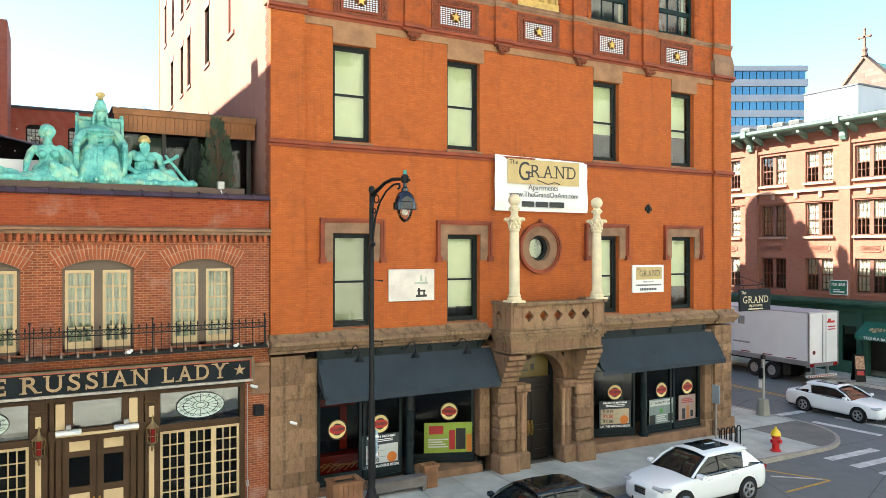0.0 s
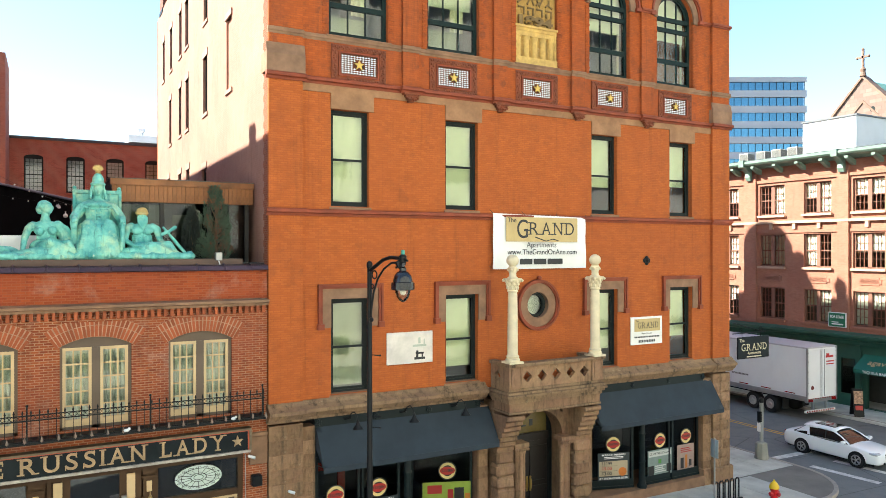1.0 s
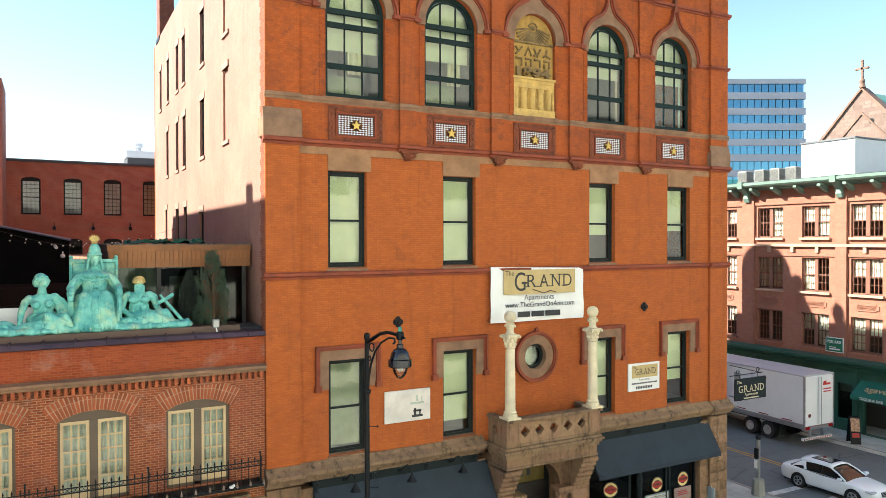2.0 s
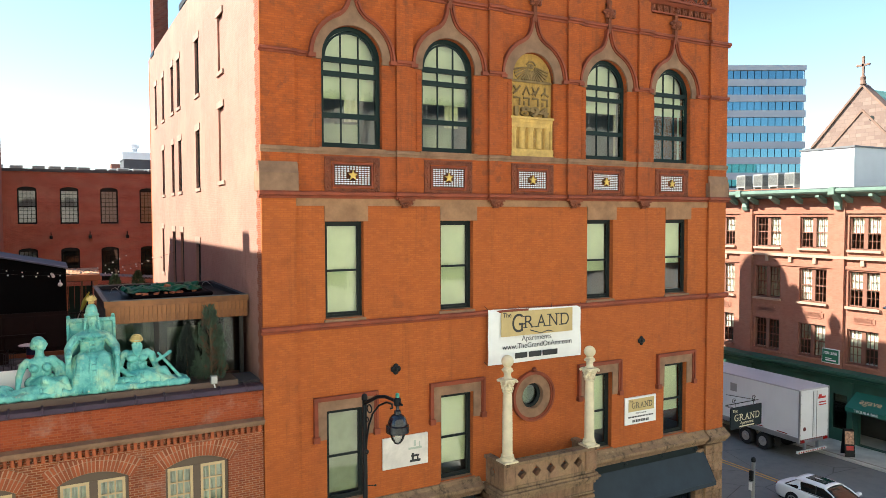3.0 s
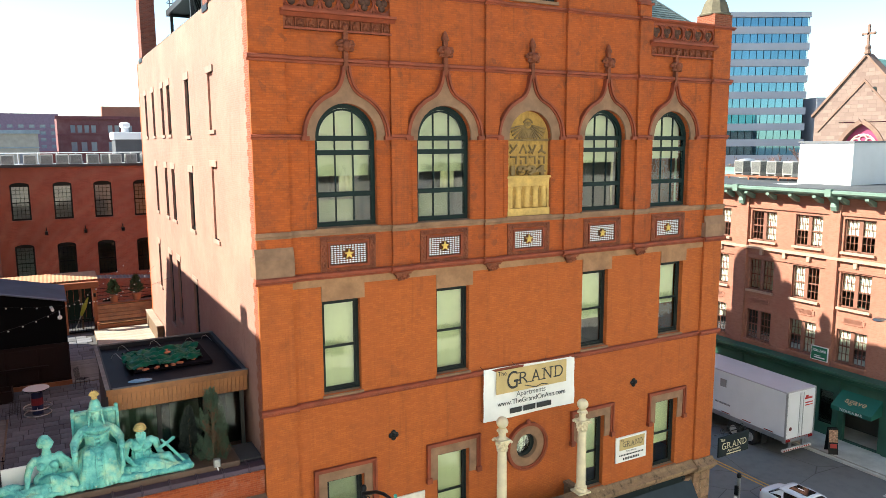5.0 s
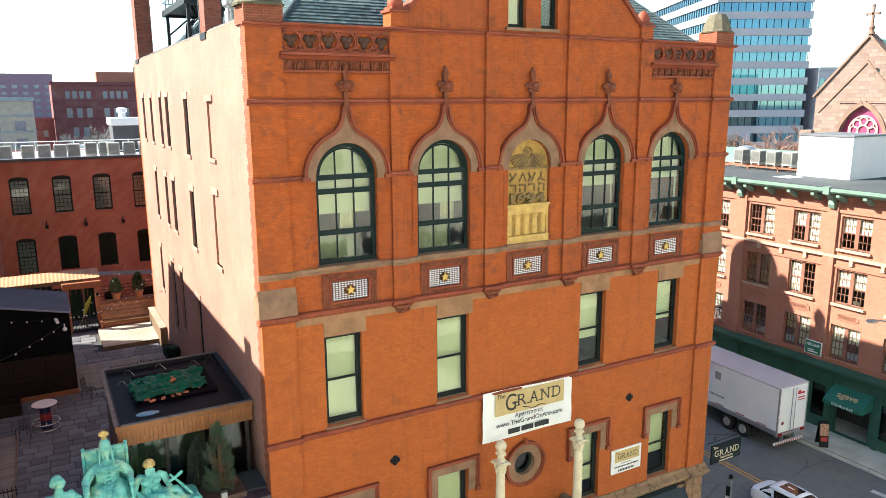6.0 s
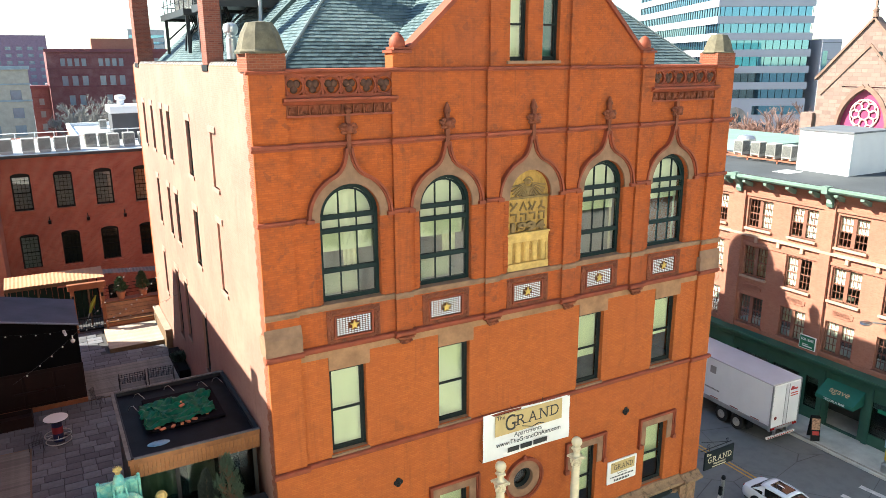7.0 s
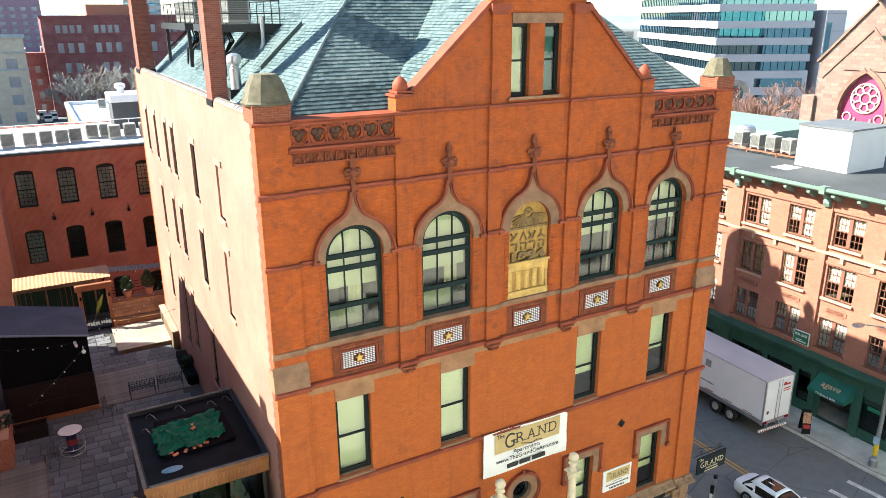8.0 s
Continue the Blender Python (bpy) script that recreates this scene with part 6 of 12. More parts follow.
# leaded ovals in the top lights
for c in (-2.03, -7.43):
    MB().box(T(c) - 1.08, T(c) + 1.08, 0.15, 0.17, 3.05, 3.95).obj("top_light", pane_glass("dusky glass", (0.42, 0.46, 0.38), 0.12, 0.002), sf)
    mb = MB().extr([(T(c) + 0.66 * math.cos(i * math.pi / 20), 3.5 + 0.36 * math.sin(i * math.pi / 20)) for i in range(40)], "xz", 0.1, 0.12)
    ov = mb.obj("leaded_oval", plain("opal glass", (0.55, 0.66, 0.6), 0.25, var=0.15, big=4), sf)
    mb = MB()
    for k in (1.0, 0.72, 0.33, 0.2):
        mb.tube([(T(c) + 0.66 * k * math.cos(i * math.pi / 18), 0.095, 3.5 + 0.36 * k * math.sin(i * math.pi / 18)) for i in range(37)], 0.009, 5)
    for i in range(16):
        a = i * math.pi / 8
        mb.tube([(T(c) + 0.2 * math.cos(a), 0.095, 3.5 + 0.1 * math.sin(a)), (T(c) + 0.65 * math.cos(a), 0.095, 3.5 + 0.325 * math.sin(a))], 0.007, 5)
        mb.tube([(T(c) + (0.55 + 0.05 * math.cos(b)) * math.cos(a + 0.15 * math.sin(b)), 0.094, 3.5 + (0.275 + 0.025 * math.cos(b)) * math.sin(a + 0.15 * math.sin(b))) for b in [q * 0.8 for q in range(9)]], 0.005, 4)
    mb.obj("leading", BLACKIRON, ov)
MB().box(T(-5.31), T(-4.12), 0.12, 0.14, 3.21, 3.92).obj("top_light", bpy.data.materials["dusky glass"], sf)
# double door
for x0, x1 in ((-5.56, -4.745), (-4.725, -3.91)):
    d = MB().wall("xz", 0.14, 0.22, T(x0), T(x1), 0.35, 2.96, [(T(x0) + 0.16, T(x1) - 0.16, 1.62, 2.42)]).obj("door", DARKBROWN, sf)
    MB().box(T(x0) + 0.16, T(x1) - 0.16, 0.17, 0.18, 1.62, 2.42).obj("pane", SHOPGLASS, d).visible_shadow = False
    for z0, z1 in ((2.58, 2.86), (0.5, 1.44)):
        MB().cbox(T(x0) + 0.16, T(x1) - 0.16, 0.125, 0.15, z0, z1, 0.012).obj("buff_panel", BUFF, d)
    xh = T(x1) - 0.06 if x0 < -5 else T(x0) + 0.06
    MB().box(xh - 0.025, xh + 0.025, 0.1, 0.14, 1.0, 1.3).ball((xh, 0.1, 1.15), 0.03).obj("door_handle", bpy.data.materials["brass"], d)
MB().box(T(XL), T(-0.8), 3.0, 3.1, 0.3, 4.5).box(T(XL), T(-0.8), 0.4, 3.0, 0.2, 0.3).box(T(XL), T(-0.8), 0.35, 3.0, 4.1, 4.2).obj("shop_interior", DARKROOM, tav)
# step in front of the door
MB().box(T(-5.8), T(-3.7), -0.3, 0.3, 0.2, 0.42).obj("step", BROWN2, tav, bevel=0.02)
# lanterns beside the door, tube lamps, cameras
def lantern(x):
    l = thing("wall_lantern", (x, -0.05, 2.45), "ornate brass wall lantern with red glass", "lantern", "lanterns beside the door")
    BRASS = plain("aged brass", (0.32, 0.22, 0.1), 0.45, 0.7, var=0.3)
    mb = MB()
    for k in range(6):
        a = math.pi / 3 * k
        MB().tube([(0.12 * math.cos(a), -0.12 + 0.12 * math.sin(a), 0.2), (0.15 * math.cos(a), -0.12 + 0.15 * math.sin(a), 0.62)], 0.013, 5).obj("cage_bar", BRASS, l)
    for z, r in ((0.2, 0.12), (0.4, 0.135), (0.62, 0.15)):
        MB().tube([(r * math.cos(i * math.pi / 6), -0.12 + r * math.sin(i * math.pi / 6), z) for i in range(13)], 0.013, 5).obj("cage_ring", BRASS, l)
    mb.lathe([(0.17, 0.62), (0.06, 0.74), (0.05, 0.78), (0.02, 0.85), (0.015, 0.95)], 0, -0.12, 10).lathe([(0.01, 0.02), (0.04, 0.06), (0.03, 0.12), (0.12, 0.2)], 0, -0.12, 10).tube([(0, 0.02, 0.0), (0, -0.06, -0.05), (0, -0.12, 0.02)], 0.02, 6)
    mb.obj("mount", BRASS, l, smooth=40)
    MB().lathe([(0.08, 0.22), (0.1, 0.6)], 0, -0.12, 10).obj("lamp_glass", plain("ruby glass", (0.22, 0.012, 0.01), 0.15), l, smooth=40)
    return l
lantern(-3.36)
lantern(-6.1)
for x in (-4.02, -5.42):
    tl = thing("strip_lamp", (x, -0.05, 3.12), "short white strip lamp over the door", "lamp", "strip lamps over the door")
    MB().cbox(-0.31, 0.31, -0.25, 0.0, 0.0, 0.1, 0.02).obj("housing", WHITE, tl)
    MB().box(-0.06, 0.06, -0.12, 0.0, 0.13, 0.24).obj("bracket", plain("galvanised steel", (0.4, 0.4, 0.39), 0.4, 0.8), tl)
sp = thing("wall_speaker", (-0.42, 0.0, 3.22), "small black loudspeaker box on the brick pier", "speaker")
MB().cbox(-0.15, 0.15, -0.26, 0.0, -0.15, 0.17, 0.03).obj("box", BLACKIRON, sp)
for x, y, z, nm in ((-0.62, -0.1, 3.95, "a"), (0.55, -0.2, 2.75, "b")):
    cm = thing("security_camera", (x, y, z), "small white security camera fixed to the wall", "camera", "security cameras")
    MB().tube([(0, 0.1, 0.0), (0, -0.02, 0.02)], 0.03, 8).tube([(-0.02, -0.02, 0.02), (0.14, -0.12, -0.03)], 0.045, 10).obj("body", WHITE, cm, smooth=40)
cnd = thing("conduit", (-0.72, 0.0, 1.0), "thin grey conduit running down the brick pier", "pipe")
MB().tube([(0, -0.02, 3.0), (0, -0.02, 0.0), (0.0, -0.02, -0.4)], 0.015, 6).box(-0.04, 0.04, -0.05, 0, 0.0, 0.15).obj("pipe", bpy.data.materials["galvanised steel"], cnd)

# ---- ground, streets and kerbs ----
def asphalt():
    k = Kit("street asphalt")
    v = k.coords()
    a, b, g = k.noise(v, 0.18, 5), k.noise(v, 1.6, 5), k.noise(v, 60, 3, 0.8)
    col = k.mix(a, (0.115, 0.125, 0.130), (0.175, 0.185, 0.185))
    col = k.mix(k.ramp(b, [(0.45, (0, 0, 0)), (0.8, (0.7, 0.7, 0.7))]), col, (0.092, 0.10, 0.105))
    vor = k.n("TexVoronoi")
    vor.feature = "DISTANCE_TO_EDGE"
    vor.inputs["Scale"].default_value = 0.23
    k.l(v, vor.inputs["Vector"])
    col = k.mix(k.ramp(vor.outputs[0], [(0.0, (0.8, 0.8, 0.8)), (0.006, (0, 0, 0))]), col, (0.02, 0.02, 0.02))
    col = k.mix(k.math("MULTIPLY", g, 0.4), col, (0.12, 0.12, 0.115))
    k.bump(g, 0.4, 0.01)
    return k.finish(col, 0.85, spec=0.3)
ASPHALT = asphalt()
mb = MB()
mb.add([(-2500, -2500, -0.06), (2500, -2500, -0.06), (2500, 2500, -0.06), (-2500, 2500, -0.06)], [(0, 1, 2, 3)])
tagged(mb.obj("ground", ASPHALT, label="dark grey asphalt street reaching to the horizon"), category="ground", kind="structure")
# pavement of the corner: slabs on one base, kerb stones round it
ARC = [(21.3 + 3.3 * math.cos(radians(a)), -0.25 + 3.3 * math.sin(radians(a))) for a in range(-90, 1, 10)]
OUT = [(-30, -3.55)] + ARC + [(24.6, 60)]
def sloped(x):
    return max(0.08, min(0.5, 0.08 + 0.013 * (20 - x)))
mb = MB()
pts = [(x - (0.06 if x > 21 else 0), y + (0.06 if x < 23 else 0)) for x, y in OUT] + [(20.0, 60), (20.0, 0.3), (-30, 0.3)]
n = len(pts)
mb.add([(x, y, sloped(x) - 0.012) for x, y in pts] + [(x, y, -0.3) for x, y in pts], [tuple(range(n))] + [(i, (i + 1) % n, n + (i + 1) % n, n + i) for i in range(n)])
pav = tagged(mb.obj("pavement", plain("pavement joints", (0.16, 0.15, 0.135), 0.95), label="concrete slab pavement round the corner building"), category="pavement", kind="structure")
rng = random.Random(3)
def slab_piece(x0, x1, y0, y1):
    ob = MB().add([(x0, y0, sloped(x0)), (x1, y0, sloped(x1)), (x1, y1, sloped(x1)), (x0, y1, sloped(x0)), (x0, y0, sloped(x0) - 0.05), (x1, y0, sloped(x1) - 0.05), (x1, y1, sloped(x1) - 0.05), (x0, y1, sloped(x0) - 0.05)],
                  [(0, 1, 2, 3), (0, 4, 5, 1), (1, 5, 6, 2), (2, 6, 7, 3), (3, 7, 4, 0)]).obj("paving_slab", PAVE, pav)
    return ob
for i in range(-8, 14):
    for y0, y1 in ((-3.36, -1.75), (-1.73, -0.12)):
        slab_piece(i * 1.52, i * 1.52 + 1.5, y0, y1)
for j in range(12):
    for x0 in (21.3, 22.85):
        slab_piece(x0, x0 + 1.53, 0.0 + j * 1.55, 1.53 + j * 1.55)
for j in range(12):
    slab_piece(20.1, 21.28, 0.0 + j * 1.55, 1.53 + j * 1.55)
# kerb stones
def kerb_run(pts, z, parent, w=0.17):
    for (xa, ya), (xb, yb) in zip(pts, pts[1:]):
        d = Vector((xb - xa, yb - ya))
        k = max(1, round(d.length / 1.8))
        for i in range(k):
            a, b = Vector((xa, ya)) + d * (i / k), Vector((xa, ya)) + d * ((i + 1) / k)
            L = (b - a).length - 0.012
            me = MB().cbox(0, L, 0, w, -0.32, 0.008, 0.015).data("kerb_stone", KERB)
            link("kerb_stone", me, parent, (a.x, a.y, z(a.x) if callable(z) else z), math.degrees(math.atan2(d.y, d.x)))
kerb_run([(-14, -3.55)] + [(-14 + 35.3, -3.55)][:0] + ARC + [(24.6, 26)], sloped, pav)
# far pavement by the green shopfronts
far = tagged(MB().box(36.0, 80, -3.0, 70, -0.3, 0.09).obj("pavement", PAVE, label="grey concrete pavement along the green shopfronts"), category="pavement", kind="structure")
kerb_run([(36.15, 40), (36.15, -0.5), (36.4, -1.5), (37.2, -2.6), (38.5, -3.0)], 0.095, far)
# near pavement across the street, under the camera
tagged(MB().box(-60, 22, -30, -14.0, -0.3, 0.12).obj("pavement", PAVE, label="concrete pavement across the street"), category="pavement", kind="structure")
# painted lines
PAINT = plain("worn white road paint", (0.55, 0.55, 0.53), 0.8, var=0.35, big=3, fine=8)
YELLOW = plain("worn yellow road paint", (0.50, 0.29, 0.05), 0.8, var=0.3, big=3, fine=8)
def line(p, q, w, mat, name="road_marking"):
    p, q = Vector((*p, 0)), Vector((*q, 0))
    d = (q - p).normalized()
    nn = Vector((-d.y, d.x, 0)) * w / 2
    vs = [p - nn, q - nn, q + nn, p + nn]
    ob = MB().add([(v.x, v.y, -0.052) for v in vs] + [(v.x, v.y, -0.059) for v in vs], [(0, 1, 2, 3), (0, 4, 5, 1), (1, 5, 6, 2), (2, 6, 7, 3), (3, 7, 4, 0)]).obj(name, mat)
    return tagged(ob, "worn painted line on the asphalt", "road marking", "road markings", "structure")
line((29.3, 1.8), (29.6, 40), 0.12, YELLOW)
line((29.6, 1.8), (29.9, 40), 0.12, YELLOW)
line((24.8, 1.45), (29.5, 1.3), 0.4, PAINT)
for x in range(6):
    line((25.4 + 1.75 * x, -0.2), (25.7 + 1.75 * x, -3.2), 0.35, PAINT)
for k in range(6):
    line((20.3 - 0.25 * k * 0, -4.3 - 1.05 * k), (23.3, -4.35 - 1.05 * k), 0.4, PAINT)
line((17.0, -4.0), (18.0, -5.9), 0.1, YELLOW)
line((16.6, -4.6), (17.9, -5.7), 0.1, PAINT)
line((15.6, -5.95), (18.0, -5.9), 0.1, YELLOW)

# ---- the block across the side street ----
RX = 38.9
rb = thing("corner_block", (RX, 5.0, 0), "four-storey orange brick commercial block with green cornice and green shopfronts", "building")
def R(y):
    return y - 5.0
PILY = [(6.35, 7.1), (13.2, 14.2), (20.3, 21.0), (-0.6, 0.15)]
WINY = [(11.0, 13.0), (7.6, 9.55), (4.15, 6.15), (0.7, 2.7), (14.8, 16.8), (18.0, 20.0), (21.5, 23.5), (24.7, 26.7)]
ROWZ = ((5.2, 7.4), (8.85, 11.1), (12.45, 14.55))
holes = [(R(a), R(b), z0, z1) for a, b in WINY for z0, z1 in ROWZ]
MB().wall("yz", 0.0, 0.4, R(-3.0), R(45), 4.6, 16.3, holes).obj("wall", MB_RIGHT, rb)
MB().wall("xz", R(-3.0), R(-2.6), 0.0, 30, 0.0, 16.3).box(0.4, 9.4, R(-2.6), R(45), 15.9, 16.1).obj("wall", MB_RIGHT, rb)
for a, b in PILY:
    MB().box(-0.18, 0.0, R(a), R(b), 4.8, 15.4).obj("pilaster", MB_RIGHT, rb)
GREENM = plain("pale green cornice paint", (0.14, 0.22, 0.175), 0.6, var=0.25, big=1)
GREEND = plain("dark green shopfront paint", (0.028, 0.095, 0.065), 0.5, var=0.25)
STONE = plain("buff trim stone", (0.43, 0.275, 0.195), 0.8, var=0.15)
WTRIM = plain("brown window trim", (0.20, 0.085, 0.055), 0.6, var=0.15)
MB().extr([(0.1, 15.8), (-0.2, 15.85), (-0.35, 16.0), (-0.95, 16.04), (-1.05, 16.15), (-1.05, 16.3), (-0.95, 16.34), (0.4, 16.34), (0.4, 15.8)], "xz", R(-3.0), R(45)).obj("cornice", GREENM, rb)
BRK = MB().extr([(0, 15.7), (-0.75, 15.95), (-0.9, 15.95), (-0.9, 15.8), (-0.25, 15.45), (0, 15.4)], "xz", -0.12, 0.12).data("cornice_bracket", GREENM)
BIG = MB().extr([(0, 15.0), (-0.15, 15.0), (-0.26, 15.25), (-0.22, 15.5), (-0.6, 15.85), (-0.95, 15.95), (-0.95, 16.42), (-0.5, 16.42), (0, 16.36)], "xz", -0.2, 0.2).data("cornice_bracket", GREENM)
for i in range(16):
    link("cornice_bracket", BRK, rb, (0, R(0.9 + 1.72 * i), 0))
for a, b in PILY:
    link("cornice_bracket", BIG, rb, (-0.18, R((a + b) / 2), 0))
MB().box(-0.2, 0, R(-3), R(45), 11.84, 12.02).obj("band", STONE, rb)
MB().box(-0.08, 0, R(-3), R(45), 11.2, 11.4).obj("band", MB_RIGHT, rb)
MB().box(-0.1, 0, R(-3), R(45), 14.75, 14.95).box(-0.06, 0, R(-3), R(45), 4.75, 5.05).obj("band", MB_RIGHT, rb)
SILLB = MB().box(-0.16, 0, -0.11, 0.11, 11.45, 11.84).data("sill_bracket", STONE)
for y in (1.0, 3.2, 5.2, 8.4, 10.2, 12.0, 15.5, 17.4, 19.3):
    link("sill_bracket", SILLB, rb, (0, R(y), 0))
PLQ = MB().box(-0.05, 0, -0.75, 0.75, 7.9, 8.2).box(-0.05, 0, -0.6, 0.6, 7.82, 8.28).data("plaque", MB_RIGHT)
for y in (1.7, 5.1, 8.5, 12.0, 15.8, 19.0):
    link("plaque", PLQ, rb, (0, R(y), 0))
def pair_window(w, h):
    mb = MB()
    t = 0.09
    mb.box(0, 0.15, 0, t, 0, h).box(0, 0.15, w - t, w, 0, h).box(0, 0.15, w / 2 - 0.13, w / 2 + 0.13, 0, h).box(0, 0.15, t, w - t, h - t, h).box(0, 0.15, t, w - t, 0, t)
    for a in (t, w / 2 + 0.13):
        b = a + w / 2 - 0.13 - t
        mb.box(0.03, 0.12, a, b, h / 2 - 0.035, h / 2 + 0.035)
        for i in (1, 2):
            y = a + (b - a) * i / 3
            mb.box(0.04, 0.1, y - 0.014, y + 0.014, t, h - t)
        for z in (h * 0.27, h * 0.73):
            mb.box(0.042, 0.098, a, b, z - 0.014, z + 0.014)
    return mb.data("window", WTRIM)
for z0, z1 in ROWZ:
    pw = pair_window(2.0, z1 - z0)
    gl = MB().pane(0.07, 0.076, 0.09, 0.87, 0.09, z1 - z0 - 0.09, axis=0).data("pane", GLASS)
    for a, b in WINY:
        w = link("window", pw, rb, (0.12, R(a), z0))
        w.scale = (1, (b - a) / 2.0, 1)
        for o in (0.0, 1.04):
            link("pane", gl, w, (0, o, 0)).visible_shadow = False
            rr = random.Random(int(a * 10 + z0 * 7 + o * 3))
            drop = rr.choice((0.0, 0.5, 0.5, 0.97, 0.97, 0.55)) if z0 > 6 else rr.choice((0.0, 0.0, 0.5, 0.97))
            if drop:
                hh = (z1 - z0 - 0.18) * drop
                MB().box(0.16, 0.165, 0.09 + o, 0.87 + o, z1 - z0 - 0.09 - hh, z1 - z0 - 0.09).obj("blind", WHITE, w)
        MB().box(-0.18, 0.12, R(a) - 0.1, R(b) + 0.1, z0 - 0.15, z0).obj("sill", STONE if z0 > 8 else MB_RIGHT, rb)
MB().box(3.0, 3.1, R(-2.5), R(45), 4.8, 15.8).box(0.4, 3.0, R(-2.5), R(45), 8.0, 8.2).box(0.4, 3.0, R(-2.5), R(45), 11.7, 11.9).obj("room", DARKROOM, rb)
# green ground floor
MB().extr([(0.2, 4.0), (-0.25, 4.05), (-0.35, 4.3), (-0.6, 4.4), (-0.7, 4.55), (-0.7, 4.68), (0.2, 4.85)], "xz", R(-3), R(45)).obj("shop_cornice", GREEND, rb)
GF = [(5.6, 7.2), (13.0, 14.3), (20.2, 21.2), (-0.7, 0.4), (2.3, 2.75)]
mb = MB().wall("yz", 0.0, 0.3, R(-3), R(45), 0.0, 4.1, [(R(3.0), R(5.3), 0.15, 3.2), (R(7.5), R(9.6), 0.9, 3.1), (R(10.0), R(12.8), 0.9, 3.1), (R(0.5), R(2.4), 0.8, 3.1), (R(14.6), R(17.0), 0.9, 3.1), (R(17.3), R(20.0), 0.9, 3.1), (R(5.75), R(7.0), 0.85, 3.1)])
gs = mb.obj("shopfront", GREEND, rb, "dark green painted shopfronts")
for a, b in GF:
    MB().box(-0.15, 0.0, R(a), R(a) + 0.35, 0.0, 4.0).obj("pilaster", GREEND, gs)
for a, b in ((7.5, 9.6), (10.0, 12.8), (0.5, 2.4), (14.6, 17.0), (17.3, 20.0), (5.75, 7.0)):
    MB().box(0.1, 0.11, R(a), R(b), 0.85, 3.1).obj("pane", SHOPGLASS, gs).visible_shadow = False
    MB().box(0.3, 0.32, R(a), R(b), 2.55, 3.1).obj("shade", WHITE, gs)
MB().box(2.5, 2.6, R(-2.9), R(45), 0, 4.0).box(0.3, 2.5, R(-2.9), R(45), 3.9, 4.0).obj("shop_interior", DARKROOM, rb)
MB().box(0.06, 0.14, R(9.6), R(10.0), 0.9, 3.1).box(0.05, 0.12, R(5.7), R(5.78), 0.85, 3.1).obj("window_post", plain("ochre window post", (0.35, 0.22, 0.06), 0.5), gs)
# restaurant awning and lease board
aw = thing("awning", (RX, 4.15, 2.45), "green cloth awning with cream lettering over the restaurant door", "awning")
GCLOTH = plain("green awning cloth", (0.012, 0.12, 0.085), 0.8, var=0.15)
MB().add([(0, -1.3, 1.05), (0, 1.3, 1.05), (-1.15, 1.3, 0.25), (-1.15, -1.3, 0.25), (-1.15, 1.3, 0.0), (-1.15, -1.3, 0.0), (0, -1.3, 0.1), (0, 1.3, 0.1)], [(0, 1, 2, 3), (3, 2, 4, 5), (0, 3, 5, 6), (1, 7, 4, 2)]).obj("canopy", GCLOTH, aw)
tilt = pose(-0.6, 0, 0.655, 0, 0, -90) @ pose(0, 0, 0, -55, 0, 0)
letters("agave", 0.62, plain("peach awning print", (0.70, 0.42, 0.22), 0.7), aw, tilt, 0.006)
letters("TEQUILA BAR", 0.24, WHITE, aw, pose(-1.16, 0, 0.12, 0, 0, -90), 0.004)
ls = thing("lease_board", (RX - 0.22, 7.05, 5.05), "green and white lease board fixed to the brick pier", "sign")
MB().cbox(-0.05, 0.03, -0.6, 0.6, 0.0, 0.95, 0.01).obj("board", WHITE, ls)
MB().box(-0.06, -0.045, -0.55, 0.55, 0.05, 0.9).obj("green_field", plain("lease green", (0.012, 0.16, 0.075), 0.5), ls)
letters("FOR LEASE", 0.24, WHITE, ls, pose(-0.065, 0.0, 0.66, 0, 0, -90), 0.002, bold=0.006, squeeze=0.8)
MB().box(-0.066, -0.055, -0.4, 0.35, 0.16, 0.24).box(-0.066, -0.055, -0.1, 0.35, 0.3, 0.35).obj("number_bars", WHITE, ls)
# its roof
ROOFTAR = plain("grey roof membrane", (0.05, 0.055, 0.06), 0.85, var=0.25, big=0.3)
MB().box(-0.85, 9.4, R(-2.9), R(45), 16.345, 16.4).box(9.4, 30, R(-2.9), R(13.4), 16.345, 16.4).box(0.5, 9.4, R(-2.6), R(45), 16.1, 16.2).obj("roof", ROOFTAR, rb)
WHITEPANEL = plain("white metal panel", (0.60, 0.61, 0.62), 0.5, var=0.05)
pent = thing("roof_penthouse", (45.6, 10.4, 16.2), "white metal-clad rooftop plant room", "plant room")
MB().box(-2.7, 1.7, -2.0, 2.0, 0, 3.1).obj("cladding", WHITEPANEL, pent)
MB().box(-2.78, 1.78, -2.08, 2.08, 3.1, 3.22).obj("roof_edge", plain("grey flashing", (0.13, 0.135, 0.145), 0.6), pent)
ACM = plain("air conditioner casing", (0.36, 0.35, 0.32), 0.5, var=0.1)
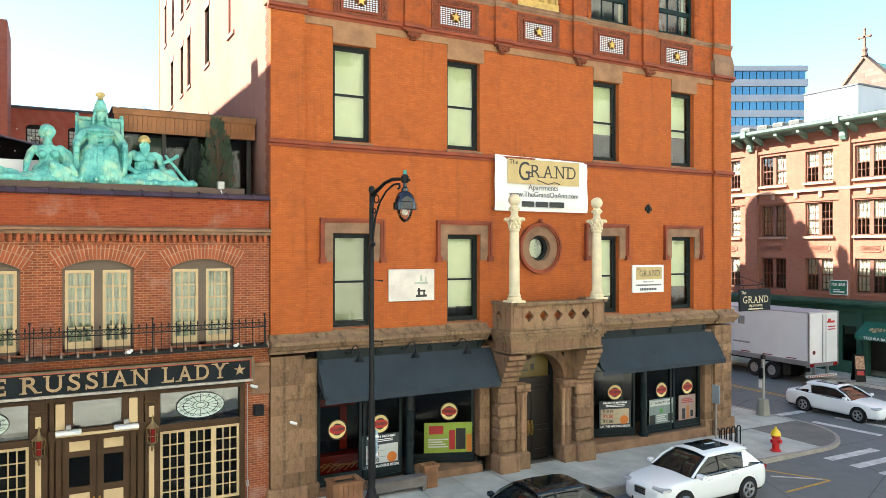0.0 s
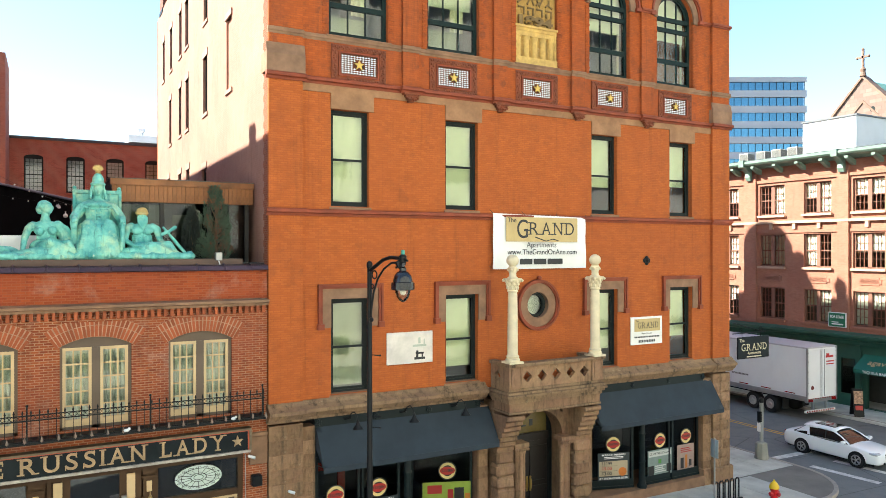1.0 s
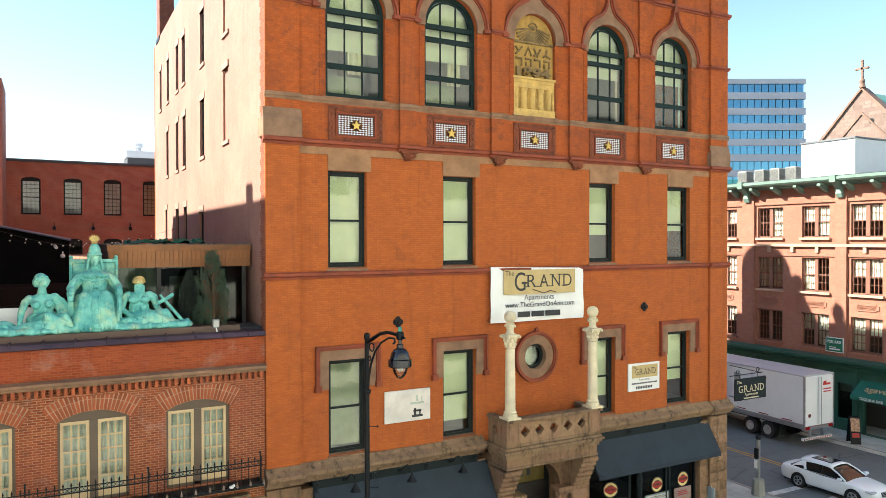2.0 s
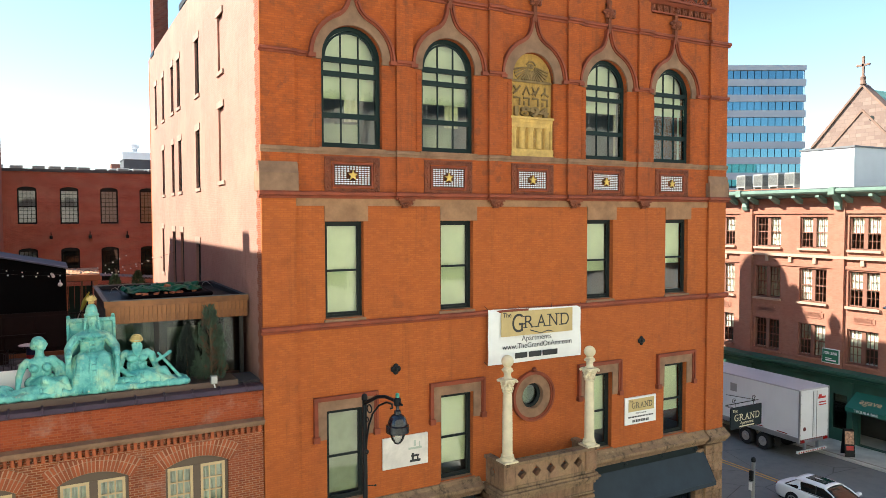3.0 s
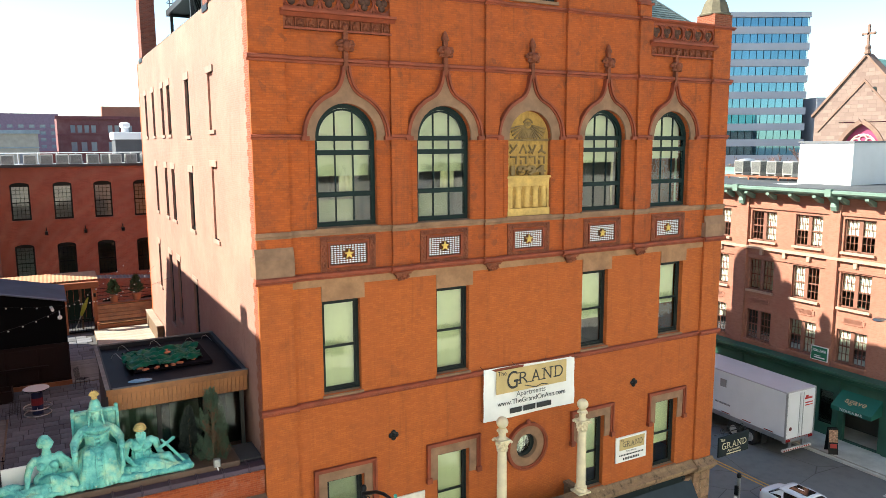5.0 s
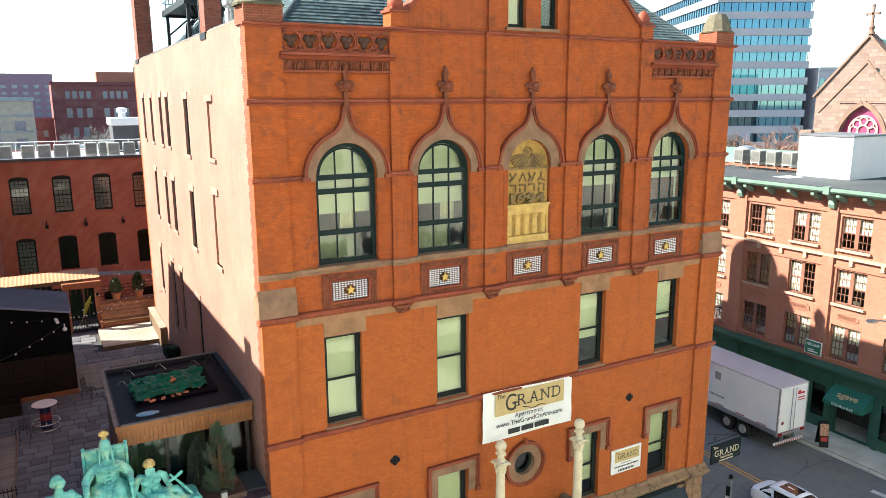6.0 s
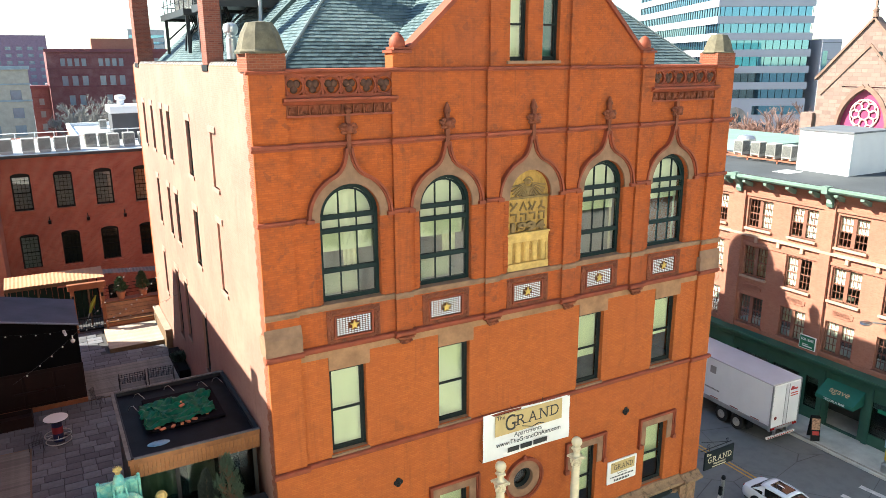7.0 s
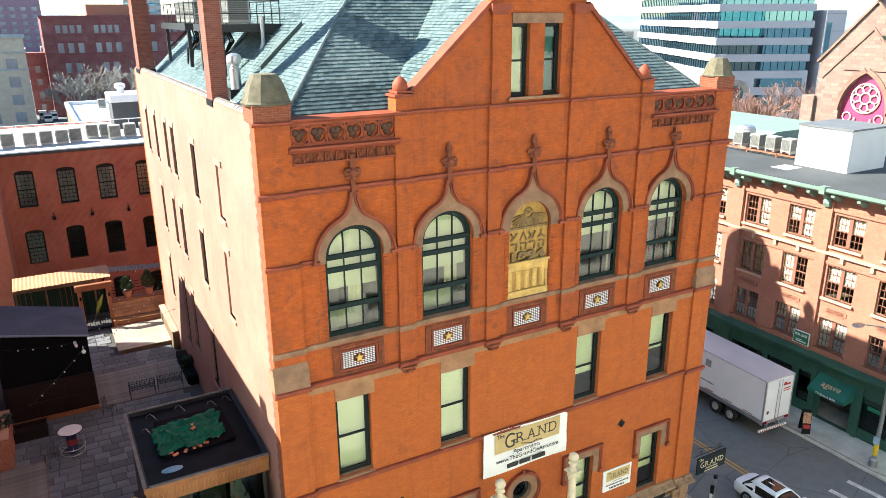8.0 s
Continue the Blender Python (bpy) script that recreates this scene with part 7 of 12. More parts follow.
def ac_unit():
    a = thing("air_conditioner", (0, 0, 0), "beige rooftop air-conditioning unit with dark grille", "air conditioner", "rooftop air conditioners")
    MB().cbox(-0.45, 0.45, -0.42, 0.42, 0.12, 1.15, 0.03).box(-0.4, 0.4, -0.4, -0.3, 0, 0.12).box(-0.4, 0.4, 0.3, 0.4, 0, 0.12).obj("casing", ACM, a)
    mb = MB()
    for i in range(12):
        mb.box(-0.38, 0.38, -0.435, -0.415, 0.25 + i * 0.07, 0.303 + i * 0.07)
        mb.box(-0.465, -0.445, -0.36, 0.36, 0.25 + i * 0.07, 0.303 + i * 0.07)
    mb.obj("grille", plain("dark grille", (0.12, 0.12, 0.11), 0.6) if "dark grille" not in bpy.data.materials else bpy.data.materials["dark grille"], a)
    return a
ac = ac_unit()
ac.location = (44.6, 14.2, 16.75)
for x, y, z in ((44.6, 15.6, 16.75), (44.6, 17.0, 16.75), (44.6, 18.6, 16.75), (46.2, 14.6, 16.2), (46.2, 16.2, 16.2), (46.2, 17.8, 16.2), (46.2, 19.4, 16.2)):
    copy_thing(ac, pose(x, y, z))
rack = thing("equipment_rack", (44.6, 16.0, 16.2), "rusty steel rack carrying rooftop units", "rack")
mb = MB().box(-0.6, -0.5, -4.2, 4.5, 0.4, 0.52).box(0.5, 0.6, -4.2, 4.5, 0.4, 0.52)
for y in (-4, -1.2, 1.5, 4.3):
    mb.box(-0.6, 0.6, y - 0.05, y + 0.05, 0.4, 0.5).box(-0.6, -0.5, y - 0.05, y + 0.05, 0, 0.4).box(0.5, 0.6, y - 0.05, y + 0.05, 0, 0.4)
mb.obj("frame", plain("rusty steel", (0.30, 0.11, 0.06), 0.8, var=0.3), rack)
tank = thing("exhaust_fan", (47.5, 20.5, 16.2), "round steel rooftop exhaust fan", "fan")
MB().lathe([(0.5, 0), (0.5, 0.9), (0.75, 1.0), (0.75, 1.5), (0.6, 1.7), (0.2, 1.8)], 0, 0, 20).obj("hood", plain("bare aluminium", (0.6, 0.6, 0.6), 0.35, 0.8), tank, smooth=35)
sky1 = thing("roof_skylight", (41.4, 12.0, 16.2), "low white roof skylight", "skylight")
MB().cbox(-0.9, 0.9, -0.7, 0.7, 0, 0.2, 0.04).obj("dome", WHITEPANEL, sky1)

# ---- far things on the right ----
def banded(name, x0, x1, y0, y1, z0, floors, fh, glassh, panel, glass, label, mull=1.6, faces=("w", "s")):
    """An office block: bands of cladding and set-back ribbon windows with mullions."""
    b = thing(name, ((x0 + x1) / 2, (y0 + y1) / 2, 0), label, "building")
    w, d = (x1 - x0) / 2, (y1 - y0) / 2
    MB().box(-w + 0.4, w - 0.4, -d + 0.4, d - 0.4, 0, z0 + floors * fh).obj("ribbon_window", glass, b)
    for k in range(floors + 1):
        z = z0 + k * fh
        MB().box(-w, w, -d, d, z - (fh - glassh) / 2 if k else 0, z + (fh - glassh) / 2 if k < floors else z + 0.3).obj("cladding_band", panel, b)
    mb = MB()
    for k in range(floors):
        za, zb = z0 + k * fh + (fh - glassh) / 2, z0 + (k + 1) * fh - (fh - glassh) / 2
        for i in range(int(2 * w / mull) + 1):
            mb.box(-w + i * mull - 0.03, -w + i * mull + 0.03, -d + 0.3, -d + 0.42, za, zb)
        for i in range(int(2 * d / mull) + 1):
            mb.box(-w + 0.3, -w + 0.42, -d + i * mull - 0.03, -d + i * mull + 0.03, za, zb)
    tagged(mb.obj("mullion", GREYFR, b, weld=False), kind="stuff")
    return b
OFFPANEL = plain("pale office cladding", (0.43, 0.40, 0.42), 0.6, var=0.06, big=0.2)
OFFGLASS = plain("dark office glass ribbon", (0.13, 0.28, 0.38), 0.03, 0.9, var=0.3, big=0.06, fine=1.0, bump=0.0, spec=1.0)
tower = banded("office_tower", 0, 17.8, 0, 55, 16.24, 9, 2.96, 1.65, OFFPANEL, OFFGLASS, "tall office block with bands of blue glass and pale cladding", 1.35)
tower.location, tower.rotation_euler = (127.12, 94.74, 0), (0, 0, radians(-29))
for x0, x1, z0, z1 in ((-1.0, 8.0, 13.9, 15.5), (-1.2, 3.4, 9.0, 12.4), (4.0, 7.6, 9.0, 12.4)):
    MB().box(x0, x1, -27.56, -27.4, z0, z1).obj("lobby_window", OFFGLASS, tower)
MB().extr([(-5.6, 9.0), (-2.8, 9.0)] + [(-4.2 + 1.4 * math.cos(i * math.pi / 12), 12.8 + 1.4 * math.sin(i * math.pi / 12)) for i in range(13)], "xz", -27.56, -27.4).obj("entrance", OFFGLASS, tower)
MB().band([(-4.2 + 1.4 * math.cos(i * math.pi / 12), 12.8 + 1.4 * math.sin(i * math.pi / 12)) for i in range(13)], [(-4.2 + 2.5 * math.cos(i * math.pi / 12), 12.8 + 2.5 * math.sin(i * math.pi / 12)) for i in range(13)], "xz", -27.62, -27.45).obj("entrance_arch", plain("tan arch stone", (0.34, 0.29, 0.25), 0.8), tower)
ob = thing("stair_tower", (124.0, 65.5, 0), "plain pale service tower beside the office block", "building", rz=-29)
MB().box(-0.6, 3.0, -0.5, 20, 0, 27.6).obj("cladding", OFFPANEL, ob)
MB().box(-0.4, 0.5, -0.62, -0.45, 9, 25.5).obj("window_slot", OFFGLASS, ob)
for k in range(9):
    MB().box(-0.62, 3.02, -0.53, -0.48, 3 * k + 2.9, 3 * k + 2.96).obj("panel_joint", GREYFR, ob)
# stone church front
ch = thing("stone_church", (69, 23.7, 0), "pinkish stone church gable with a pointed rose window and cross", "church")
def churchstone():
    k = Kit("squared church stone")
    uv = k.wall_uv()
    br = k.n("TexBrick")
    for key, val in (("Scale", 1.0), ("Mortar Size", 0.02), ("Brick Width", 0.95), ("Row Height", 0.4)):
        br.inputs[key].default_value = val
    br.squash, br.squash_frequency, br.offset = 0.7, 3, 0.4
    k.l(uv, br.inputs["Vector"])
    for key, val in (("Color1", (0.23, 0.158, 0.128)), ("Color2", (0.155, 0.098, 0.08)), ("Mortar", (0.155, 0.105, 0.085))):
        br.inputs[key].default_value = (*val, 1)
    n1 = k.noise(k.coords(), 0.9, 5)
    col = k.mix(k.ramp(n1, [(0.35, (0.5, 0.5, 0.5)), (0.6, (1, 1, 1))]), (0.185, 0.123, 0.10), br.outputs["Color"])
    k.bump(k.math("ADD", n1, br.outputs["Fac"]), 0.5, 0.05)
    return k.finish(col, 0.9)
CHST = churchstone()
mb = MB().wall("yz", 0, 0.8, -5.3, 5.3, 0, 22.3, [(-2.5, 2.5, 8.0, 21.4)])
def pointed(r, zs, n=14):
    """Half outline of a pointed arch of half width r, from the springing up to the point."""
    pts = []
    for i in range(n + 1):
        t = radians(64) * i / n
        pts.append((-0.78 * r + 1.78 * r * math.cos(t), zs + 1.78 * r * math.sin(t)))
    return [(u, w) for u, w in pts if u >= 0]
arc = pointed(2.5, 17.2)
top = arc[-1][1]
arc.append((0.0, min(top + 0.1, 21.39)))
for s in (-1, 1):
    mb.band([(s * u, min(w, 21.39)) for u, w in arc], [(s * 2.5, min(w, 21.39)) for u, w in arc], "yz", 0, 0.8)
mb.extr([(-5.3, 22.3), (5.3, 22.3), (0, 28.0)], "yz", 0, 0.8)
mb.obj("gable_wall", CHST, ch)
TRIMCH = plain("brown church trim", (0.20, 0.115, 0.082), 0.8, var=0.3)
for s in (-1, 1):
    MB().extr([(s * 5.6, 22.0), (s * 5.6, 22.25), (0, 28.28), (0, 28.0), (s * 5.2, 22.3)], "yz", -0.2, 1.0).obj("coping", TRIMCH, ch)
    MB().extr([(s * 4.8, 20.4), (s * 4.8, 20.6), (0, 25.7), (0, 25.4)], "yz", -0.12, 0.05).obj("string_course", TRIMCH, ch)
    MB().box(-0.4, 1.2, s * 5.9 - 0.7, s * 5.9 + 0.7, 0, 18.5).obj("buttress", CHST, ch)
    MB().band([(s * u, min(w, 21.3)) for u, w in arc], [(s * (u + 0.3), min(w, 21.3) + 0.35) for u, w in arc], "yz", -0.15, 0.1).obj("hood_mould", TRIMCH, ch)
CROSS = MB().box(-0.1, 0.1, -0.1, 0.1, 28.3, 31.0).box(-0.1, 0.1, -0.6, 0.6, 30.1, 30.3).lathe([(0.35, 28.2), (0.25, 28.6), (0.3, 28.9), (0.12, 29.2)], 0, 0, 10)
for y, z in ((0, 31.0), (0.6, 30.2), (-0.6, 30.2)):
    CROSS.ball((0, y, z), 0.16, n=8, m=6)
CROSS.obj("cross", TRIMCH, ch)
MB().tube([(-0.02, -1.0, 24.6), (0.1, -1.0, 24.6)], 0.28, 16).obj("round_opening", GREYFR, ch)
MAGENTA = plain("magenta window paint", (0.34, 0.03, 0.10), 0.5)
roseb = MB().box(0.5, 0.55, -2.5, 2.5, 8.0, 21.4).obj("window", MAGENTA, ch, "pointed window with magenta ground and pale stone tracery")
mb = MB()
for k in range(8):
    a = math.pi / 4 * k
    cy, cz = 0.95 * math.cos(a), 18.6 + 0.95 * math.sin(a)
    mb.tube([(0.4, cy + 0.42 * math.cos(t), cz + 0.42 * math.sin(t)) for t in [q * 0.524 for q in range(13)]], 0.08, 5)
for r in (0.55, 1.5):
    mb.tube([(0.4, r * math.cos(t), 18.6 + r * math.sin(t)) for t in [q * 0.2618 for q in range(25)]], 0.09, 5)
for cy in (-1.7, 1.7):
    mb.tube([(0.4, cy + 0.45 * math.cos(t), 16.6 + 0.45 * math.sin(t)) for t in [q * 0.524 for q in range(13)]], 0.08, 5)
    mb.tube([(0.4, cy * 0.5, 8), (0.4, cy * 0.5, 16.6)], 0.1, 5)
mb.obj("tracery", plain("pink tracery", (0.62, 0.40, 0.36), 0.6), roseb)
COPPER = plain("green copper roof", (0.16, 0.33, 0.27), 0.6, var=0.2)
MB().extr([(-5.4, 22.0), (0, 27.8), (5.4, 22.0)], "yz", 0.8, 40).obj("roof", COPPER, ch)
MB().box(0.8, 40, -5.2, -4.6, 0, 22).box(0.8, 40, 4.6, 5.2, 0, 22).obj("side_wall", CHST, ch)
low = thing("low_roof_block", (60, 40, 0), "low block with a pale green roof behind the corner block", "building")
MB().box(-11.4, 8, -17.5, 14, 0, 15.0).obj("wall", MB_RIGHT, low)
MB().extr([(-11.6, 15.0), (8.5, 15.0), (3, 16.6), (-6, 16.6)], "xz", -17.8, 14.5).obj("roof", plain("pale green membrane", (0.16, 0.24, 0.20), 0.7, var=0.1), low)
for x0, y0 in ((-5.0, -8.0), (-4.0, 2.0), (0.0, -2.0)):
    MB().cbox(x0, x0 + 2.6, y0, y0 + 2.6, 16.5, 17.2, 0.08).obj("skylight", WHITEPANEL, low)
MB().lathe([(0.6, 15.6), (0.6, 17.8), (0.75, 17.9), (0.75, 18.4), (0.3, 18.7)], -8.6, -9.0, 16).obj("flue", bpy.data.materials["bare aluminium"], low, smooth=40)

# ---- the yard block behind the terrace, and the neighbour ----
yb = thing("yard_block", (-3, 37, 0), "dark red brick warehouse with segmental-headed windows and white roof", "building")
YC = (-12.2, -9.5, -6.83, -4.19, -1.58, 1.1, 3.8)
holes = [(c + 3 - 0.6, c + 3 + 0.6, z0, z1) for c in YC for z0, z1 in ((14.15, 16.8), (9.95, 12.45), (5.0, 8.0))]
mb = MB().wall("xz", 0, 0.4, -18, 18, 0, 18.0, holes)
for c in YC:
    for z1 in (16.8, 12.45, 8.0):
        mb.arch_fill("xz", 0, 0.4, c + 3, z1 - 0.2, 0.6, 0.2, 8)
mb.obj("wall", MB_BACK, yb)
def yard_window():
    mb = MB()
    mb.box(-0.6, -0.5, 0, 0.12, 0, 2.6).box(0.5, 0.6, 0, 0.12, 0, 2.6).box(-0.5, 0.5, 0, 0.12, 0, 0.12).box(-0.6, 0.6, 0, 0.12, 2.35, 2.66).box(-0.5, 0.5, 0.02, 0.1, 1.2, 1.27)
    for x in (-0.25, 0.0, 0.25):
        mb.box(x - 0.012, x + 0.012, 0.03, 0.09, 0.1, 2.4)
    for z in (0.4, 0.68, 0.95, 1.55, 1.85, 2.12):
        mb.box(-0.5, 0.5, 0.032, 0.088, z - 0.012, z + 0.012)
    return mb.data("window", GREYFR)
yw = yard_window()
yp = MB().pane(-0.5, 0.5, 0.06, 0.066, 0.1, 2.4).data("pane", GLASS)
# Blue-grey blind that also carries the panes' sky reflection in its colour.
yblind = MB().box(-0.5, 0.5, 0.2, 0.21, 0.1, 2.5).data("blind", plain("reflection-grey yard blind", (0.40, 0.40, 0.48), 0.9, var=0.2))
for i, c in enumerate(YC):
    for j, z in enumerate((14.15, 9.85, 5.3)):
        w = link("window", yw, yb, (c + 3, 0.12, z))
        link("pane", yp, w).visible_shadow = False
        if j == 0 or (j == 1 and i == 2):
            link("blind", yblind, w)
        MB().box(c + 3 - 0.72, c + 3 + 0.72, -0.08, 0.1, z - 0.14, z).obj("sill", MB_BACK, yb)
MB().box(-18, 18, 2.5, 2.6, 0, 17.5).obj("room", DARKROOM, yb)
MB().box(-18.1, 18.1, -0.12, 0.45, 17.85, 18.05).obj("coping", plain("dark metal coping", (0.05, 0.055, 0.06), 0.5), yb)
MB().box(-17.6, 18, 0.45, 18.2, 17.3, 17.5).obj("roof", plain("white roof membrane", (0.52, 0.53, 0.54), 0.8, var=0.08), yb)
MB().box(-18, -17.6, 0.4, 18.2, 0, 17.9).box(-18, 18, 18.2, 18.6, 0, 17.56).obj("wall", MB_BACK, yb)
for x, y in ((-8.9, 43.0), (-7.6, 43.4), (-6.1, 43.2), (-4.98, 43.4), (-3.88, 43.4), (-2.91, 43.8), (-1.6, 45.3), (-0.55, 45.3), (-0.02, 43.9), (1.2, 44.3), (2.4, 44.2)):
    copy_thing(ac, pose(x, y, 17.5, 0, 0, 0))
rp = thing("roof_pipework", (-2.5, 46.6, 17.5), "thin pale pipe rails along the white roof", "pipe")
for z in (0.35, 1.25):
    MB().tube([(-6.0, 0, z), (5.5, 0, z)], 0.035, 6).obj("pipe", WHITE, rp)
for k in range(9):
    MB().box(-5.9 + 1.4 * k, -5.84 + 1.4 * k, -0.03, 0.03, 0, 1.3).obj("stand", WHITE, rp)
bh = thing("roof_cabin", (2.95, 51.0, 17.5), "dark rooftop stair cabin with a white roof and vent", "roof cabin")
MB().box(-2.4, 2.4, -1.5, 2, 0, 2.35).obj("wall", plain("charcoal cladding", (0.05, 0.05, 0.055), 0.7), bh)
MB().cbox(-2.55, 2.55, -1.65, 2.2, 2.35, 3.0, 0.05).obj("roof", WHITEPANEL, bh)
MB().lathe([(0.3, 3.0), (0.3, 3.4), (0.45, 3.5), (0.45, 3.8), (0.25, 3.9)], -1.4, 0, 12).obj("vent", WHITEPANEL, bh)
lw = thing("white_roof_block", (1.2, 64.0, 0), "low block with a bluish white flat roof behind the yard", "building")
MB().box(-2.9, 6.0, 0, 26, 0, 15.6).obj("wall", MB_BACK, lw)
MB().wall("xy", 15.6, 16.2, -3.0, 6.1, -0.1, 26.1, [(-2.6, 5.7, 0.3, 25.7)]).box(-2.6, 5.7, 0.3, 25.7, 15.6, 15.75).obj("roof", WHITEPANEL, lw)
for x, y in ((2.3, 84.0), (4.2, 84.5)):
    copy_thing(ac, pose(x, y, 15.75))
lamp_y = MB().box(-0.1, 0.1, -0.3, 0, -0.12, 0.12).box(-0.03, 0.03, -0.1, 0.0, 0.1, 0.4)
for x in (-5.4, -2.9, -0.4):
    l = thing("wall_light", (x, 37.0, 13.2), "small dark floodlight on the yard wall", "lamp", "yard wall lights")
    link("housing", lamp_y.data("housing", BLACKIRON), l)
nb = thing("neighbour_building", (-15, 22, 0), "tall red brick neighbouring building beyond the terrace", "building")
MB().box(4.7, 6.7, 10.0, 14.9, 0, 22.6).obj("wall", MB_RIGHT, nb)
# Main block, added and sized to shade the side wall and the terrace.
MB().box(-8, 4.5, -25, 2.4, 0, 23.0).obj("wall", MB_BACK, nb)
# sloped slab added to slant the shadow beside the open light well between the two wings
MB().extr([(2.4, 0), (5.3, 0), (5.3, 16.6), (2.4, 22.8)], "yz", 4.0, 4.5).obj("shading_wedge", MB_BACK, nb)
MB().box(4.3, 4.5, -14.5, -13.7, 23.0, 23.6).obj("chimney", MB_BACK, nb)

# ---- what stands across the street, behind the camera ----
opp = thing("opposite_block", (5, -36, 0), "pale stone and glass office block across the street", "building")
BEIGE = plain("pale sunlit stone", (0.78, 0.75, 0.66), 0.8, var=0.12)
OPGL = plain("dark office glass", (0.04, 0.05, 0.055), 0.08, var=0.2)
MB().box(-55, 60, -12, 0, 0, 44).obj("wall", BEIGE, opp)
for k in range(6):
    MB().box(-54, 59, -0.02, 0.06, 1.2 + k * 7.5, 2.6 + k * 7.5).obj("ribbon_window", OPGL, opp)
for i in range(19):
    MB().box(-54 + i * 6.0, -52.8 + i * 6.0, 0.0, 0.25, 0, 44).obj("pier", BEIGE, opp)

# ---- roof gear of the corner building ----
CHIMB = brickwork("chimney brick", (0.30, 0.085, 0.050), (0.17, 0.046, 0.032), (0.24, 0.12, 0.09), 0.012)
for i, (y0, y1, x1) in enumerate(((5.3, 6.12, 0.56), (23.3, 24.6, 0.8))):
    chim = thing("chimney", (0.4, (y0 + y1) / 2, 24.0), "tall square red brick chimney stack on the roof edge", "chimney", "roof chimneys")
    d = (y1 - y0) / 2
    MB().box(-0.4, x1 - 0.4, -d, d, 0.0, 7.6).obj("shaft", CHIMB, chim)
    MB().box(-0.46, x1 - 0.34, -d - 0.06, d + 0.06, 7.6, 7.8).obj("collar", CHIMB, chim)
    MB().box(-0.44, x1 - 0.36, -d - 0.04, d + 0.04, 0.0, 0.22).obj("flashing", BLACKIRON, chim)
STEELK = plain("black platform steel", (0.02, 0.021, 0.023), 0.5, 0.2, var=0.2)
def roof_platform(x, y, L, units):
    p = thing("roof_platform", (x, y, 24.5), "black steel rooftop platform with guard rails and cooling units", "platform", "rooftop platforms")
    MB().box(-1.2, 1.2, -L / 2, L / 2, 2.05, 2.12).obj("deck", STEELK, p)
    MB().box(-1.3, -1.2, -L / 2, L / 2, 1.9, 2.2).box(1.2, 1.3, -L / 2, L / 2, 1.9, 2.2).box(-1.3, 1.3, -L / 2 - 0.1, -L / 2, 1.9, 2.2).box(-1.3, 1.3, L / 2, L / 2 + 0.1, 1.9, 2.2).obj("edge_beam", STEELK, p)
    for sy in (-1, 1):
        y0 = sy * (L / 2 - 0.3)
        MB().box(-1.15, -1.0, y0 - 0.08, y0 + 0.08, 0.2, 2.0).obj("post", STEELK, p)
        MB().box(1.0, 1.15, y0 - 0.08, y0 + 0.08, 1.2, 2.0).obj("post", STEELK, p)
        MB().tube([(-1.07, y0, 0.9), (0.2, y0, 2.0)], 0.05, 6).obj("brace", STEELK, p)
    mb = MB()
    for z in (2.6, 3.1):
        mb.tube([(-1.25, -L / 2, z), (1.25, -L / 2, z), (1.25, L / 2, z), (-1.25, L / 2, z), (-1.25, -L / 2, z)], 0.022, 6)
    for i in range(int(L / 1.1) + 1):
        for s in (-1.25, 1.25):
            mb.tube([(s, -L / 2 + i * 1.1, 2.15), (s, -L / 2 + i * 1.1, 3.1)], 0.022, 6)
    mb.obj("guard_rail", STEELK, p)
    mb = MB()
    rng = random.Random(int(y))
    for i in range(6):
        yy = -L / 2 + 0.6 + rng.random() * 1.2
        mb.tube([(-0.9 + 0.07 * i, yy, 2.0), (-0.8 + 0.1 * i, yy + 0.2, 1.5), (-1.0 + 0.05 * i, yy, 1.0), (-1.1 + 0.05 * i, yy - 0.2, 0.3 + 0.05 * i)], 0.035, 6)
    mb.obj("hose", BLACKIRON, p)
    for i in range(units):
        u = copy_thing(ac, pose(x - 0.3, y - L / 2 + 0.8 + i * 1.25, 26.62))
        u["label"] = "white cooling unit on the rooftop platform"
roof_platform(2.55, 11.4, 4.4, 3)
roof_platform(2.55, 19.0, 6.5, 4)
vent = thing("turbine_vent", (1.3, 7.1, 24.15), "bare steel turbine vent with round slatted head", "vent")
MB().lathe([(0.2, 0), (0.2, 1.0), (0.16, 1.02), (0.16, 1.1), (0.26, 1.2), (0.28, 1.35), (0.24, 1.48), (0.1, 1.55)], 0, 0, 20).obj("flue", bpy.data.materials["bare aluminium"], vent, smooth=30)
MB().box(-0.3, 0.3, -0.3, 0.5, -0.1, 0.25).obj("curb", BLACKIRON, vent)
pipe = thing("vent_pipe", (3.0, 9.0, 25.4), "grey vent pipe through the slates", "pipe")
MB().lathe([(0.25, 0.2), (0.09, 0.6), (0.09, 1.6)], 0, 0, 12).obj("flue", bpy.data.materials["galvanised steel"], pipe, smooth=40)
curb = thing("roof_duct", (2.9, 6.6, 25.7), "long dark metal duct lying up the slope", "duct")
MB().add([(-0.8, -0.12, -0.72), (0.9, -0.12, 0.86), (0.9, 0.12, 0.86), (-0.8, 0.12, -0.72), (-0.8, -0.12, -0.45), (0.9, -0.12, 1.13), (0.9, 0.12, 1.13), (-0.8, 0.12, -0.45)], [(3, 2, 1, 0), (4, 5, 6, 7), (0, 1, 5, 4), (1, 2, 6, 5), (2, 3, 7, 6), (3, 0, 4, 7)]).obj("duct", plain("dark green duct", (0.05, 0.08, 0.075), 0.5), curb)

